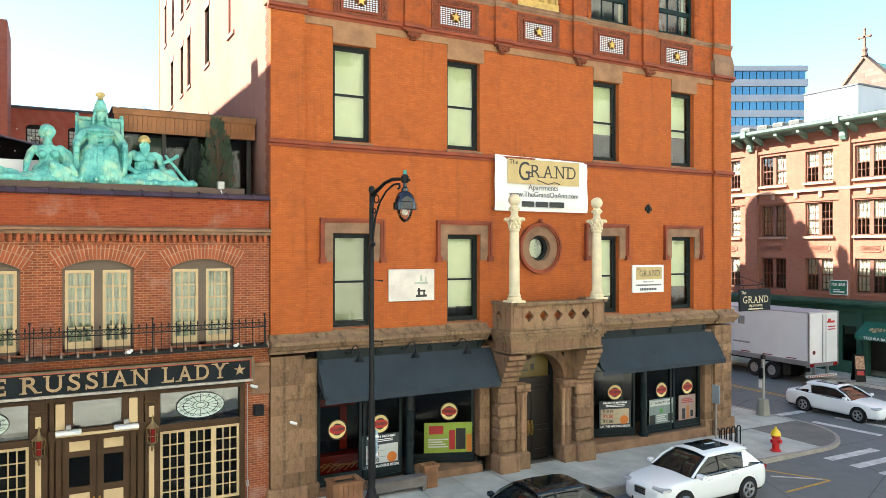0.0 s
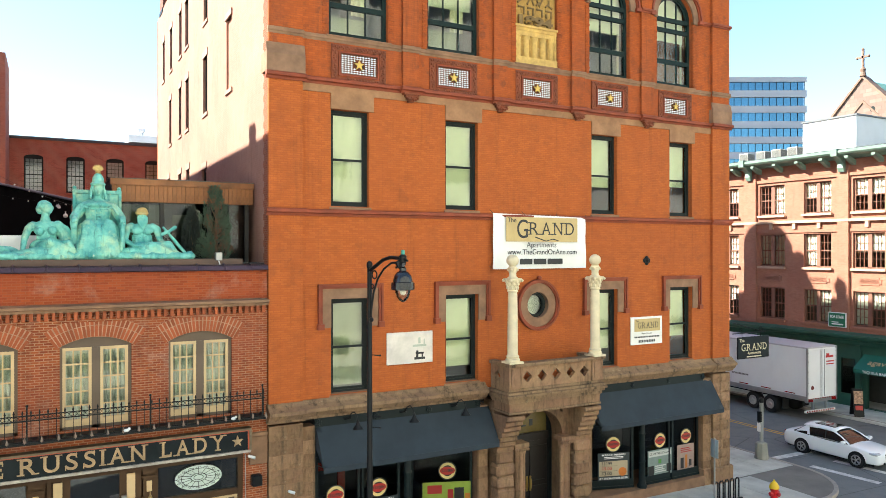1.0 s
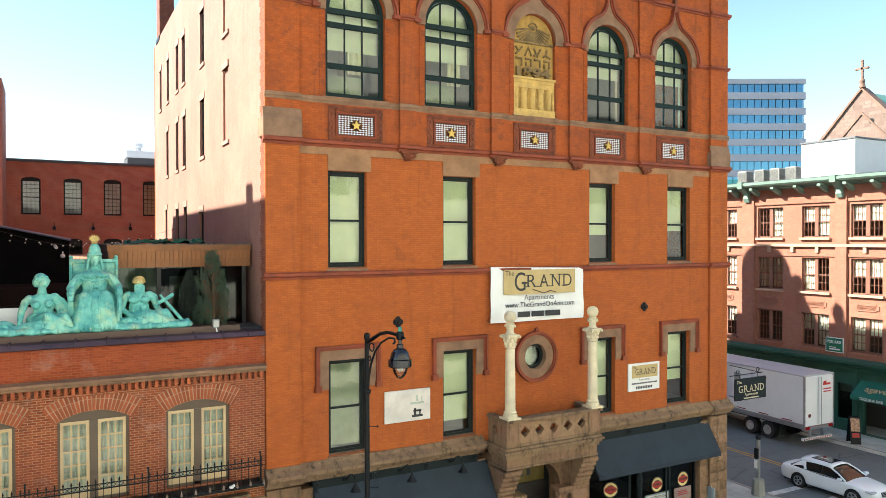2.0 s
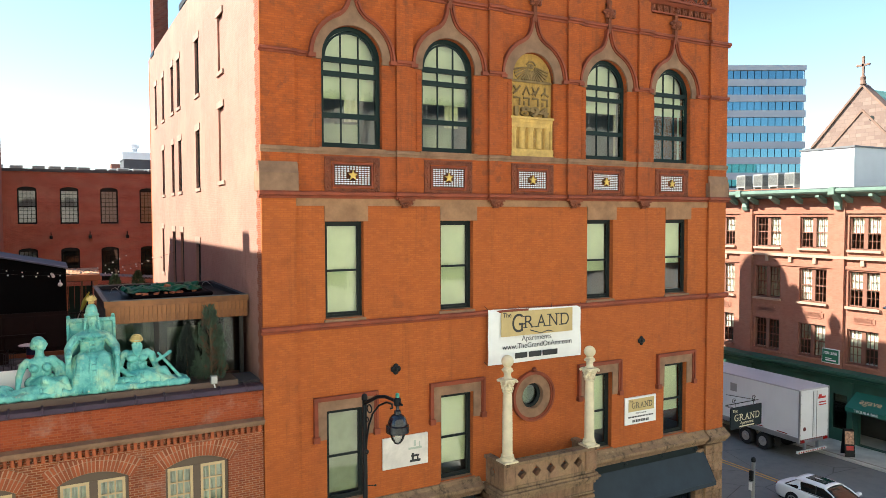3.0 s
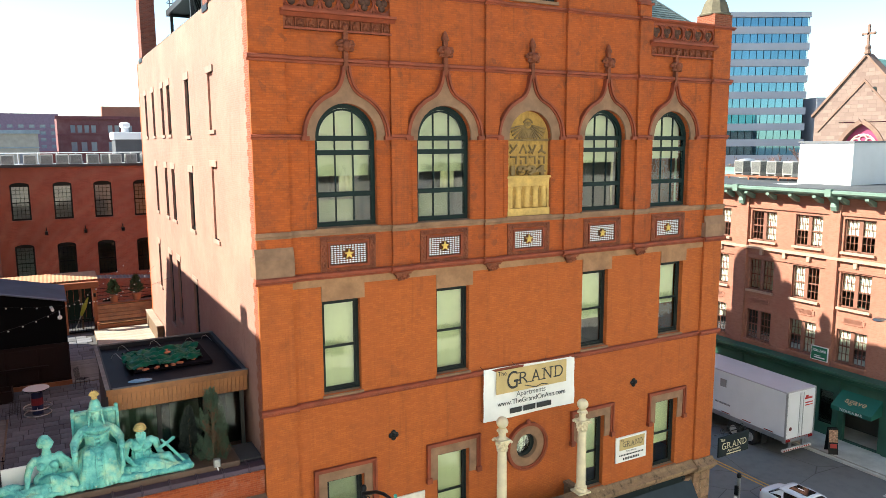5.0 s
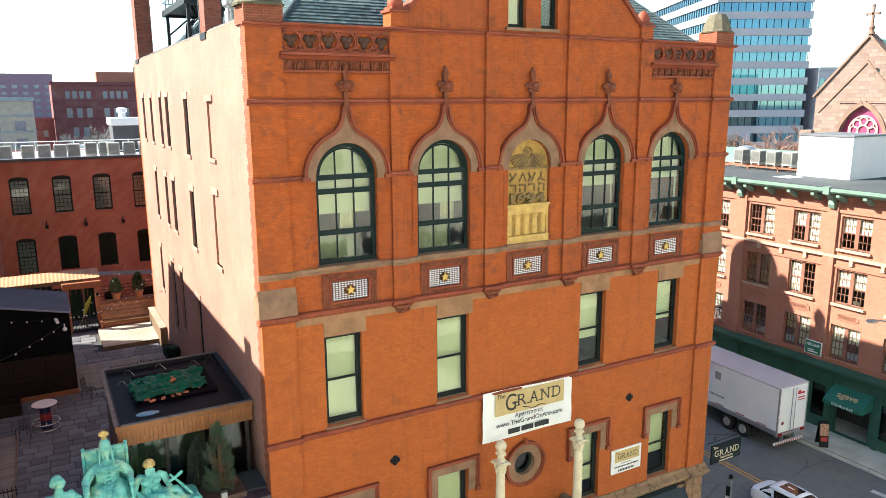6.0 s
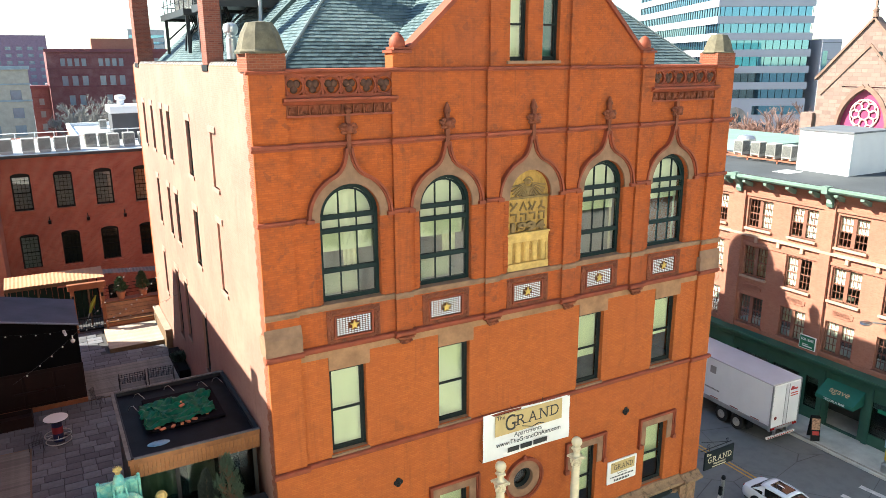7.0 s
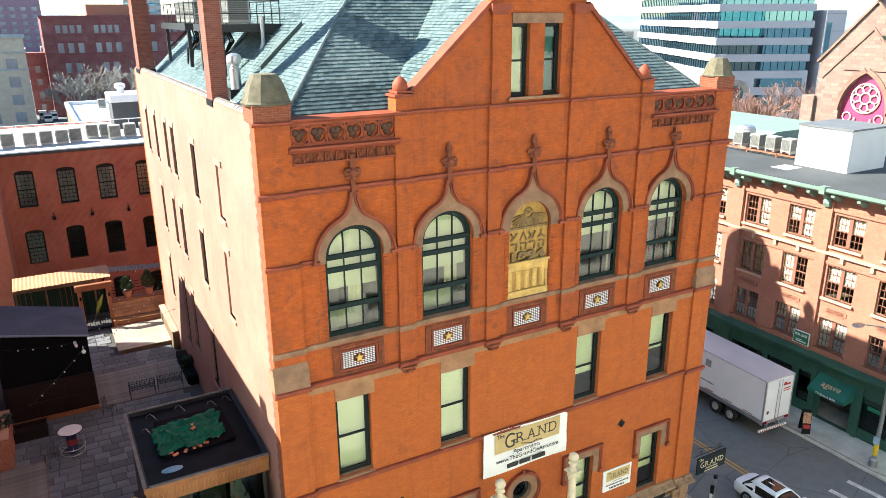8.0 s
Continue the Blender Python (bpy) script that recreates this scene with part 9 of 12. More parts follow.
EDGEB = plain("weathered parapet board", (0.11, 0.10, 0.095), 0.8, var=0.4, big=3, fine=16)
MB().box(-2.16, -2.04, -2.72, 2.72, 2.5, 2.53).obj("edge_board", EDGEB, bar)
MB().box(-2.04, 2.04, 2.64, 2.74, 2.5, 2.53).obj("edge_board", EDGEB, bar)
MB().box(-1.96, 2.05, -2.78, -2.66, 2.5, 2.52).obj("edge_board", EDGEB, bar)
for k, (x, y) in enumerate(((-1.4, 2.2), (-0.3, 2.35), (0.9, 2.1), (1.5, 2.2), (-1.7, 1.2))):
    cbl = thing("loose_cable", (-2.1 + x, 4.4 + y, 12.03), "loose pale cable curled on the flat roof", "cable", "loose cables on the roof")
    MB().tube([(0, 0, 0), (0.05, -0.05, 0.14), (0.16, -0.14, 0.2), (0.28, -0.2 - 0.05 * k, 0.08), (0.34, -0.3, 0.0)], 0.008, 6).obj("cable", bpy.data.materials["galvanised steel"], cbl)
# Puddle as a flattened blue ball; the sky's sheen is in its colour.
puddle = thing("blue_sheet", (-3.2, 2.6, 12.03), "small wet patch on the flat roof, its bluish sheen put into the colour", "sheet")
MB().ball((0, 0, 0.0), 0.28, (1.3, 0.7, 0.12), 14, 6).obj("sheet", plain("blue wet sheen", (0.09, 0.2, 0.3), 0.35, var=0.4, big=4), puddle, smooth=60)

# ---- sculpture group on the parapet ----
VERD = Kit("pale green sculpture paint")
_v = VERD.coords()
_m = VERD.n("Mapping")
_m.inputs["Scale"].default_value = (7.0, 7.0, 1.1)
VERD.l(_v, _m.inputs[0])
# Mottled paint; its teal streaks and pale patches also carry fold shade and highlights.
_c = VERD.mix(VERD.ramp(VERD.noise(_v, 2.6, 6), [(0.36, (0, 0, 0)), (0.62, (1, 1, 1))]), (0.055, 0.31, 0.30), (0.20, 0.58, 0.49))
_c = VERD.mix(VERD.ramp(VERD.noise(_v, 1.7, 4), [(0.52, (0, 0, 0)), (0.7, (0.75, 0.75, 0.75))]), _c, (0.52, 0.68, 0.40))
_c = VERD.mix(VERD.ramp(VERD.noise(_m.outputs[0], 1.0, 5, 0.7), [(0.55, (0, 0, 0)), (0.7, (0.75, 0.75, 0.75))]), _c, (0.025, 0.16, 0.16))
_c = VERD.mix(VERD.ramp(VERD.noise(_v, 11, 5, 0.75), [(0.6, (0, 0, 0)), (0.7, (0.7, 0.7, 0.7))]), _c, (0.45, 0.62, 0.46))
_c = VERD.mix(VERD.ramp(VERD.noise(_v, 5.5, 3, 0.8), [(0.70, (0, 0, 0)), (0.72, (1, 1, 1))]), _c, (0.62, 0.50, 0.38))
VERD.bump(VERD.noise(_v, 18, 5), 0.5, 0.02)
VERD = VERD.finish(_c, 0.55)
GOLDP = plain("flaking gold paint", (0.62, 0.45, 0.16), 0.45, 0.2, var=0.3, big=6)
def sculpt(mb, name, loc, label, voxel=0.028):
    ob = mb.obj(name, VERD, label=label, weld=False, loc=loc)
    md = ob.modifiers.new("fuse", "REMESH")
    md.mode, md.voxel_size = "VOXEL", voxel
    sm = ob.modifiers.new("soften", "SMOOTH")
    sm.factor, sm.iterations = 0.4, 1
    tagged(ob, "", "statue", "sculpture group on the parapet")
    return ob
def limb(mb, pts, r):
    for a, b in zip(pts, pts[1:]):
        a, b = Vector(a), Vector(b)
        k = max(2, int((b - a).length / 0.05))
        for i in range(k + 1):
            mb.ball(a.lerp(b, i / k), r[0] + (r[1] - r[0]) * i / k, n=8, m=6)
def oval(mb, prof, x, y, ky, n=24):
    """A turned shape pressed flat in y."""
    r = MB().lathe(prof, 0, 0, n)
    return mb.add([(x + a, y + b * ky, c) for a, b, c in r.v], r.f)
def chain(mb, pts, rs, n=10):
    """A limb along a bent line, its thickness changing from point to point."""
    for a, b, ra, rb in zip(pts, pts[1:], rs, rs[1:]):
        a, b = Vector(a), Vector(b)
        k = max(2, int((b - a).length / (0.35 * min(ra, rb) + 0.008)))
        for i in range(k + 1):
            mb.ball(a.lerp(b, i / k), ra + (rb - ra) * i / k, n=n, m=7)

def palm(mb, x, y, z, way, r=0.075):
    """A hand laid flat, its four fingers pointing along way and bending down."""
    mb.ball((x, y, z), r, (1.0, 1.1, 0.6), 10, 7)
    side = Vector((-way[1], way[0], 0))
    for k in range(4):
        o = Vector((x, y, z)) + side * (k - 1.5) * 0.036
        f = Vector((way[0], way[1], 0)) * r
        chain(mb, [o + f * 0.7, o + f * 1.6 - Vector((0, 0, 0.02)), o + f * 1.8 - Vector((0, 0, 0.09))], [0.024, 0.022, 0.017], 7)

# enthroned queen
Q0 = (-4.60, 0.98, 9.76)
mb = MB().box(-0.58, 0.58, 0.34, 0.40, 0, 1.94).box(-0.63, -0.55, 0.28, 0.44, 0, 2.0).box(0.55, 0.63, 0.28, 0.44, 0, 2.0).box(-0.6, 0.6, 0.29, 0.44, 1.9, 2.0).ball((-0.58, 0.36, 2.05), 0.06).ball((0.57, 0.36, 2.05), 0.06)
mb.box(-0.6, 0.6, -0.2, 0.36, 0, 0.85)
for s in (-1, 1):
    mb.box(min(s * 0.52, s * 0.70), max(s * 0.52, s * 0.70), -0.34, 0.36, 0.98, 1.1).box(min(s * 0.54, s * 0.68), max(s * 0.54, s * 0.68), -0.3, 0.3, 0.1, 1.0)
oval(mb, [(0.40, 0.85), (0.34, 1.0), (0.31, 1.2), (0.34, 1.4), (0.34, 1.54), (0.24, 1.66), (0.1, 1.74), (0.085, 1.9)], 0, 0.02, 0.66)
for s in (-1, 1):
    chain(mb, [(s * 0.24, 0.05, 1.57), (s * 0.40, 0.04, 1.48), (s * 0.52, 0.02, 1.3), (s * 0.59, -0.04, 1.2)], [0.12, 0.13, 0.145, 0.13])
    chain(mb, [(s * 0.59, -0.04, 1.2), (s * 0.6, -0.34, 1.17)], [0.13, 0.085])
    palm(mb, s * 0.6, -0.41, 1.15, (0, -1), 0.085)
    # hanging cuff under the forearm
    chain(mb, [(s * 0.58, -0.08, 1.12), (s * 0.64, -0.16, 0.94), (s * 0.64, -0.2, 0.8)], [0.1, 0.06, 0.03])
    for k in range(3):
        chain(mb, [(s * (0.36 + 0.05 * k), -0.12, 1.5 - 0.07 * k), (s * (0.5 + 0.03 * k), -0.15, 1.28 - 0.03 * k), (s * 0.6, -0.2, 1.22 - 0.04 * k)], [0.022, 0.026, 0.014], 7)
    # thigh, shin and the robe over them
    chain(mb, [(s * 0.2, 0.0, 0.95), (s * 0.26, -0.4, 0.96), (s * 0.29, -0.47, 0.7), (s * 0.34, -0.5, 0.2)], [0.2, 0.175, 0.17, 0.22])
    chain(mb, [(s * 0.36, -0.06, 0.9), (s * 0.46, -0.2, 0.5), (s * 0.5, -0.3, 0.16)], [0.16, 0.14, 0.15])
    for k, (x0, x1, y1) in enumerate(((0.12, 0.15, -0.73), (0.2, 0.26, -0.745), (0.31, 0.37, -0.73), (0.41, 0.47, -0.66), (0.45, 0.56, -0.52))):
        chain(mb, [(s * x0, -0.56 + 0.05 * k, 0.86 - 0.05 * k), (s * (x0 + x1) / 2 + 0.02 * math.sin(k * 2 + s), -0.625 + 0.055 * k, 0.52), (s * x1, y1, 0.12)], [0.014, 0.028, 0.04], 7)
    for k in range(3):
        chain(mb, [(s * 0.08, -0.3, 1.06 + 0.02 * k), (s * (0.2 + 0.05 * k), -0.42, 1.1 - 0.01 * k), (s * (0.36 + 0.04 * k), -0.3, 0.98)], [0.016, 0.022, 0.014], 7)
    # braids and veil beside the face
    chain(mb, [(s * 0.13, 0.07, 2.12), (s * 0.16, 0.08, 1.95), (s * 0.19, 0.06, 1.74)], [0.05, 0.045, 0.035])
    for k in range(7):
        mb.ball((s * (0.15 + 0.008 * k), -0.07 - 0.022 * k, 2.05 - 0.052 * k), 0.032, n=8, m=6)
chain(mb, [(0, -0.3, 0.92), (0, -0.44, 0.7), (0, -0.5, 0.2)], [0.19, 0.21, 0.25])
for s in (-1, 1):
    chain(mb, [(s * 0.16, -0.38, 0.86), (s * 0.2, -0.47, 0.5), (s * 0.22, -0.5, 0.2)], [0.18, 0.2, 0.24])
chain(mb, [(-0.62, -0.42, 0.1), (0, -0.6, 0.09), (0.62, -0.44, 0.1)], [0.08, 0.11, 0.08])
# cape collar with a rolled edge
mb.ball((0, 0.0, 1.56), 0.4, (0.98, 0.7, 0.28), 20, 10)
for i in range(25):
    a = math.pi * (1.0 + i / 24)
    mb.ball((0.385 * math.cos(a), 0.01 + 0.29 * math.sin(a), 1.535 + 0.11 * math.sin(a)), 0.03, n=8, m=6)
# stole down the front, with square bosses
FRONT = [(1.46, -0.26), (1.1, -0.245), (1.03, -0.42), (0.93, -0.575), (0.6, -0.655), (0.2, -0.745)]
for x in (-0.085, 0.085):
    chain(mb, [(x, y, z) for z, y in FRONT], [0.018] * 6, 7)
for z, y in ((1.4, -0.27), (1.26, -0.265), (1.13, -0.26), (0.8, -0.63), (0.64, -0.665), (0.48, -0.70), (0.32, -0.74)):
    mb.box(-0.045, 0.045, y - 0.02, y + 0.05, z - 0.04, z + 0.04)
# head: face, brow, nose, lips, chin, and a turned cap
mb.ball((0, -0.05, 1.99), 0.145, (0.84, 0.98, 1.2), 18, 12).ball((0, -0.06, 1.885), 0.075, (1, 1, 0.8)).ball((0, -0.182, 1.965), 0.02, (0.9, 1, 2.2), 8, 6).ball((0, -0.165, 1.905), 0.026, (1.5, 0.7, 0.5), 8, 6).ball((0, -0.152, 1.862), 0.034)
for s in (-1, 1):
    mb.ball((s * 0.045, -0.163, 2.035), 0.03, (1.4, 0.5, 0.42), 8, 6).ball((s * 0.055, -0.137, 1.955), 0.042, (1, 0.6, 1), 8, 6)
mb.lathe([(0.15, 2.1), (0.2, 2.12), (0.195, 2.165), (0.16, 2.18), (0.16, 2.24), (0.145, 2.32), (0.1, 2.41), (0.045, 2.46)], 0, -0.02, 24)
# scabbard and scroll at her sides
chain(mb, [(0.6, -0.46, 1.1), (0.6, -0.52, 0.7), (0.56, -0.56, 0.3)], [0.05, 0.055, 0.035])
chain(mb, [(-0.61, -0.46, 1.06), (-0.62, -0.48, 0.92)], [0.085, 0.07])
sculpt(mb, "statue", Q0, "pale green enthroned robed statue with a gold crown", 0.016)
mb = MB()
for i in range(9):
    a = -1.3 + 0.325 * i
    y = 0.0 + 0.03 * (i % 2)
    mb.extr([(0.05 * math.sin(a) - 0.025, 2.3), (0.05 * math.sin(a) + 0.025, 2.3), (0.15 * math.sin(a) + 0.035, 2.34 + 0.1 * math.cos(a)), (0.2 * math.sin(a), 2.36 + 0.2 * math.cos(a)), (0.15 * math.sin(a) - 0.035, 2.35 + 0.1 * math.cos(a))], "xz", y - 0.03, y + 0.03)
mb.v = [(x * 0.75, y, 2.22 + (z - 2.22) * 0.8) for x, y, z in mb.v]
crown = mb.ball((0, 0.0, 2.25), 0.07, (1.2, 1.2, 0.7)).obj("crown", GOLDP, loc=(Q0[0], Q0[1] - 0.02, 9.98), label="flaking gold leafy crown on the statue")
tagged(crown, "", "crown")

# reclining woman, her head turned aside
mb = MB().ball((0.06, 0.04, 0.36), 0.36, (1.25, 0.75, 0.75), 18, 12).ball((0.03, 0.02, 0.62), 0.25, (1.0, 0.66, 1.15), 18, 12).ball((0.01, 0.02, 0.9), 0.27, (1.3, 0.6, 0.72), 18, 12)
mb.ball((-0.15, -0.15, 0.8), 0.118).ball((0.17, -0.15, 0.82), 0.118)
for k in range(3):
    chain(mb, [(-0.2, -0.1, 0.56 - 0.05 * k), (0.04, -0.17, 0.52 - 0.05 * k), (0.24, -0.1, 0.58 - 0.05 * k)], [0.02, 0.028, 0.02], 7)
chain(mb, [(0.0, 0.04, 1.0), (0.0, 0.02, 1.2), (0.02, -0.01, 1.34)], [0.15, 0.105, 0.1])
mb.ball((0.05, -0.04, 1.43), 0.14, (0.98, 0.86, 1.2), 16, 12).ball((0.09, -0.06, 1.335), 0.07).ball((0.185, -0.075, 1.435), 0.024, (1, 0.8, 1.8), 8, 6).ball((0.16, -0.08, 1.37), 0.03, (1, 0.9, 0.6), 8, 6)
mb.ball((-0.03, 0.02, 1.5), 0.16, (1.05, 1.0, 0.95), 16, 10).ball((-0.13, 0.06, 1.4), 0.115, (0.9, 1, 1.2))
for k in range(6):
    chain(mb, [(0.13 - 0.02 * k, -0.11 + 0.025 * k, 1.56 + 0.012 * k), (-0.05 - 0.015 * k, -0.13 + 0.03 * k, 1.56 - 0.02 * k), (-0.18, -0.05 + 0.03 * k, 1.43 - 0.02 * k)], [0.018, 0.024, 0.018], 7)
chain(mb, [(-0.3, 0.02, 0.95), (-0.4, 0.0, 0.86), (-0.49, -0.04, 0.6), (-0.53, -0.24, 0.26)], [0.115, 0.105, 0.09, 0.06])
palm(mb, -0.54, -0.3, 0.22, (-0.3, -0.95), 0.075)
# cloak from her far shoulder down to the throne
for k in range(8):
    chain(mb, [(0.3 + 0.03 * k, 0.02 - 0.015 * k, 1.04 - 0.02 * k), (0.4 + 0.035 * k, -0.04 + 0.02 * (k % 2), 0.7), (0.4 + 0.045 * k, -0.08 - 0.03 * (k % 2), 0.25)], [0.05, 0.055, 0.06], 8)
chain(mb, [(0.3, 0.05, 0.96), (0.5, 0.1, 0.6), (0.55, 0.1, 0.3)], [0.14, 0.17, 0.2])
# crossed legs under folds
chain(mb, [(-0.12, -0.1, 0.34), (0.12, -0.4, 0.5), (0.56, -0.46, 0.3), (0.7, -0.46, 0.2)], [0.17, 0.13, 0.085, 0.06])
chain(mb, [(0.18, -0.1, 0.36), (0.55, -0.3, 0.46), (0.66, -0.44, 0.28)], [0.16, 0.12, 0.08])
mb.ball((0.12, -0.44, 0.5), 0.1, (1.1, 0.8, 0.8))
for k in range(7):
    chain(mb, [(0.0 - 0.07 * k, -0.26 - 0.01 * k, 0.44 - 0.035 * k), (0.22 - 0.03 * k, -0.5, 0.4 - 0.04 * k), (0.5, -0.54 - 0.006 * k, 0.26 - 0.03 * k)], [0.018, 0.03, 0.02], 7)
chain(mb, [(-0.7, -0.2, 0.1), (-0.1, -0.3, 0.16), (0.65, -0.32, 0.12)], [0.16, 0.24, 0.2])
rng = random.Random(2)
for i in range(15):
    x = -0.85 + 0.1 * i
    chain(mb, [(x, -0.2, 0.2 + 0.06 * math.sin(i * 1.7)), (x + 0.16, -0.42, 0.13 + rng.uniform(-0.03, 0.03)), (x + 0.34, -0.46, 0.06)], [0.05, 0.045, 0.03], 7)
# rock and carved beast head at the end
mb.ball((-0.95, 0.0, 0.2), 0.24, (1.5, 0.9, 0.85)).ball((-1.15, -0.12, 0.3), 0.16, (1.3, 0.9, 0.8)).ball((-0.86, -0.3, 0.12), 0.15, (1.2, 0.8, 0.8))
for k in range(5):
    chain(mb, [(-1.4 + 0.06 * k, -0.05, 0.36 - 0.05 * k), (-1.1, -0.22, 0.4 - 0.06 * k), (-0.8, -0.3, 0.26 - 0.04 * k)], [0.03, 0.04, 0.03], 7)
sculpt(mb, "statue", (-5.9, 0.88, 9.76), "pale green reclining draped female statue", 0.016)

# reclining bearded man with an axe
mb = MB().ball((0.03, 0.05, 0.36), 0.34, (1.25, 0.75, 0.7), 18, 12).ball((0.0, 0.03, 0.6), 0.25, (1.1, 0.68, 1.1), 18, 12).ball((0, 0.03, 0.9), 0.27, (1.4, 0.62, 0.6), 18, 12)
for s in (-1, 1):
    mb.ball((s * 0.14, -0.12, 0.84), 0.135, (1.15, 0.55, 0.75), 12, 8)
    for k in range(4):
        chain(mb, [(s * 0.05, -0.17, 0.66 - 0.055 * k), (s * 0.18, -0.155, 0.69 - 0.06 * k), (s * 0.27, -0.06, 0.7 - 0.06 * k)], [0.02, 0.024, 0.016], 7)
mb.ball((0, -0.1, 0.45), 0.16, (1.2, 0.6, 0.5), 12, 8)
chain(mb, [(0, 0.03, 1.05), (0, 0.0, 1.2)], [0.11, 0.1])
mb.ball((0, -0.03, 1.29), 0.13, (0.9, 0.95, 1.15), 16, 12).ball((0, -0.165, 1.29), 0.022, (0.9, 1, 1.8), 8, 6)
for s in (-1, 1):
    mb.ball((s * 0.045, -0.15, 1.345), 0.03, (1.4, 0.6, 0.45), 8, 6).ball((s * 0.055, -0.13, 1.26), 0.04, (1, 0.6, 1), 8, 6)
for i in range(9):
    x = -0.1 + 0.025 * i
    chain(mb, [(x * 1.15, -0.1 - 0.03 * (1 - abs(x) * 8), 1.22), (x * 1.05, -0.17, 1.08), (x * 0.45, -0.18, 0.9 + 0.5 * abs(x))], [0.036, 0.036, 0.018], 7)
chain(mb, [(-0.28, 0.03, 0.96), (-0.39, 0.0, 0.9), (-0.46, -0.04, 0.58), (-0.26, -0.3, 0.42)], [0.12, 0.115, 0.085, 0.06])
palm(mb, -0.19, -0.34, 0.41, (0.9, -0.4), 0.075)
chain(mb, [(0.28, 0.03, 0.95), (0.4, 0.02, 0.88), (0.5, 0.03, 0.56), (0.62, -0.14, 0.46)], [0.12, 0.115, 0.085, 0.06])
palm(mb, 0.66, -0.17, 0.46, (0.9, -0.3), 0.07)
chain(mb, [(-0.12, -0.12, 0.34), (0.3, -0.36, 0.4), (0.8, -0.42, 0.2), (1.16, -0.44, 0.1)], [0.17, 0.13, 0.085, 0.055])
chain(mb, [(0.12, -0.05, 0.34), (0.7, -0.18, 0.44), (0.86, -0.32, 0.22), (1.05, -0.38, 0.1)], [0.17, 0.12, 0.08, 0.06])
chain(mb, [(1.12, -0.44, 0.1), (1.28, -0.47, 0.09)], [0.055, 0.035])
chain(mb, [(-0.36, -0.34, 0.3), (-0.1, -0.38, 0.3)], [0.055, 0.055])
chain(mb, [(-0.5, -0.2, 0.16), (0.3, -0.3, 0.16), (0.9, -0.32, 0.08)], [0.2, 0.22, 0.12])
for i in range(9):
    x = -0.5 + 0.16 * i
    chain(mb, [(x, -0.28, 0.34 - 0.018 * i), (x + 0.12, -0.44, 0.22 - 0.012 * i), (x + 0.28, -0.48, 0.08)], [0.02, 0.034, 0.03], 7)
for k in range(5):
    chain(mb, [(0.0, -0.3 - 0.03 * k, 0.47 - 0.06 * k), (0.35, -0.47, 0.44 - 0.07 * k), (0.75, -0.52, 0.24 - 0.03 * k)], [0.016, 0.024, 0.018], 7)
chain(mb, [(0.56, -0.16, 0.94), (0.85, -0.2, 0.58), (1.16, -0.24, 0.18)], [0.035, 0.045, 0.05])
chain(mb, [(0.52, -0.18, 0.74), (0.72, -0.18, 0.84), (0.88, -0.18, 0.95)], [0.055, 0.045, 0.055])
sculpt(mb, "statue", (-3.46, 0.88, 9.76), "pale green reclining bearded male statue holding an axe", 0.016)
cap = MB().ball((0.0, 0.01, 1.37), 0.16, (1.05, 1.05, 0.9), 18, 12)
for k in range(4):
    cap.tube([(0.158 * math.cos(a) * (1 - 0.14 * k), 0.01 + 0.158 * math.sin(a) * (1 - 0.14 * k), 1.35 + 0.035 * k + 0.03 * math.sin(a + k)) for a in [q * 0.2618 for q in range(25)]], 0.026, 7)
cap = cap.obj("headcloth", GOLDP, loc=(-3.46, 0.88, 9.76), label="worn gold wound headcloth on the bearded statue", smooth=60)
tagged(cap, "", "headcloth")

# broken, draped rock under the group
plinth = MB()
rng = random.Random(6)
for i in range(72):
    x = -7.5 + 0.075 * i
    hump = 0.12 + 0.1 * math.exp(-((x + 4.6) / 0.6) ** 2) + 0.03 * math.sin(i * 0.9)
    plinth.ball((x, 0.40 + rng.uniform(-0.03, 0.03), 0.03 + hump * 0.5), 0.11, (1.1, 1, rng.uniform(0.7, 1.2)), 8, 5)
    plinth.tube([(x, 0.6, hump + 0.1), (x + 0.03 * math.sin(i), 0.42, hump + 0.03), (x + 0.04, 0.33, 0.06)], 0.028, 6)
plinth.box(-7.5, -2.12, 0.36, 1.3, 0.02, 0.16)
sculpt(plinth, "sculpture_plinth", (0, 0, 9.77), "pale green rocky base under the sculpture group", 0.024)
tr = thing("parapet_trough", (-4.5, 0.52, 9.6), "long brown metal trough along the parapet", "trough")
MB().box(T(XL), T(-0.75), -0.32, 0.75, 0.0, 0.19).obj("trough", plain("brown trough metal", (0.085, 0.045, 0.03), 0.5, var=0.25), tr)
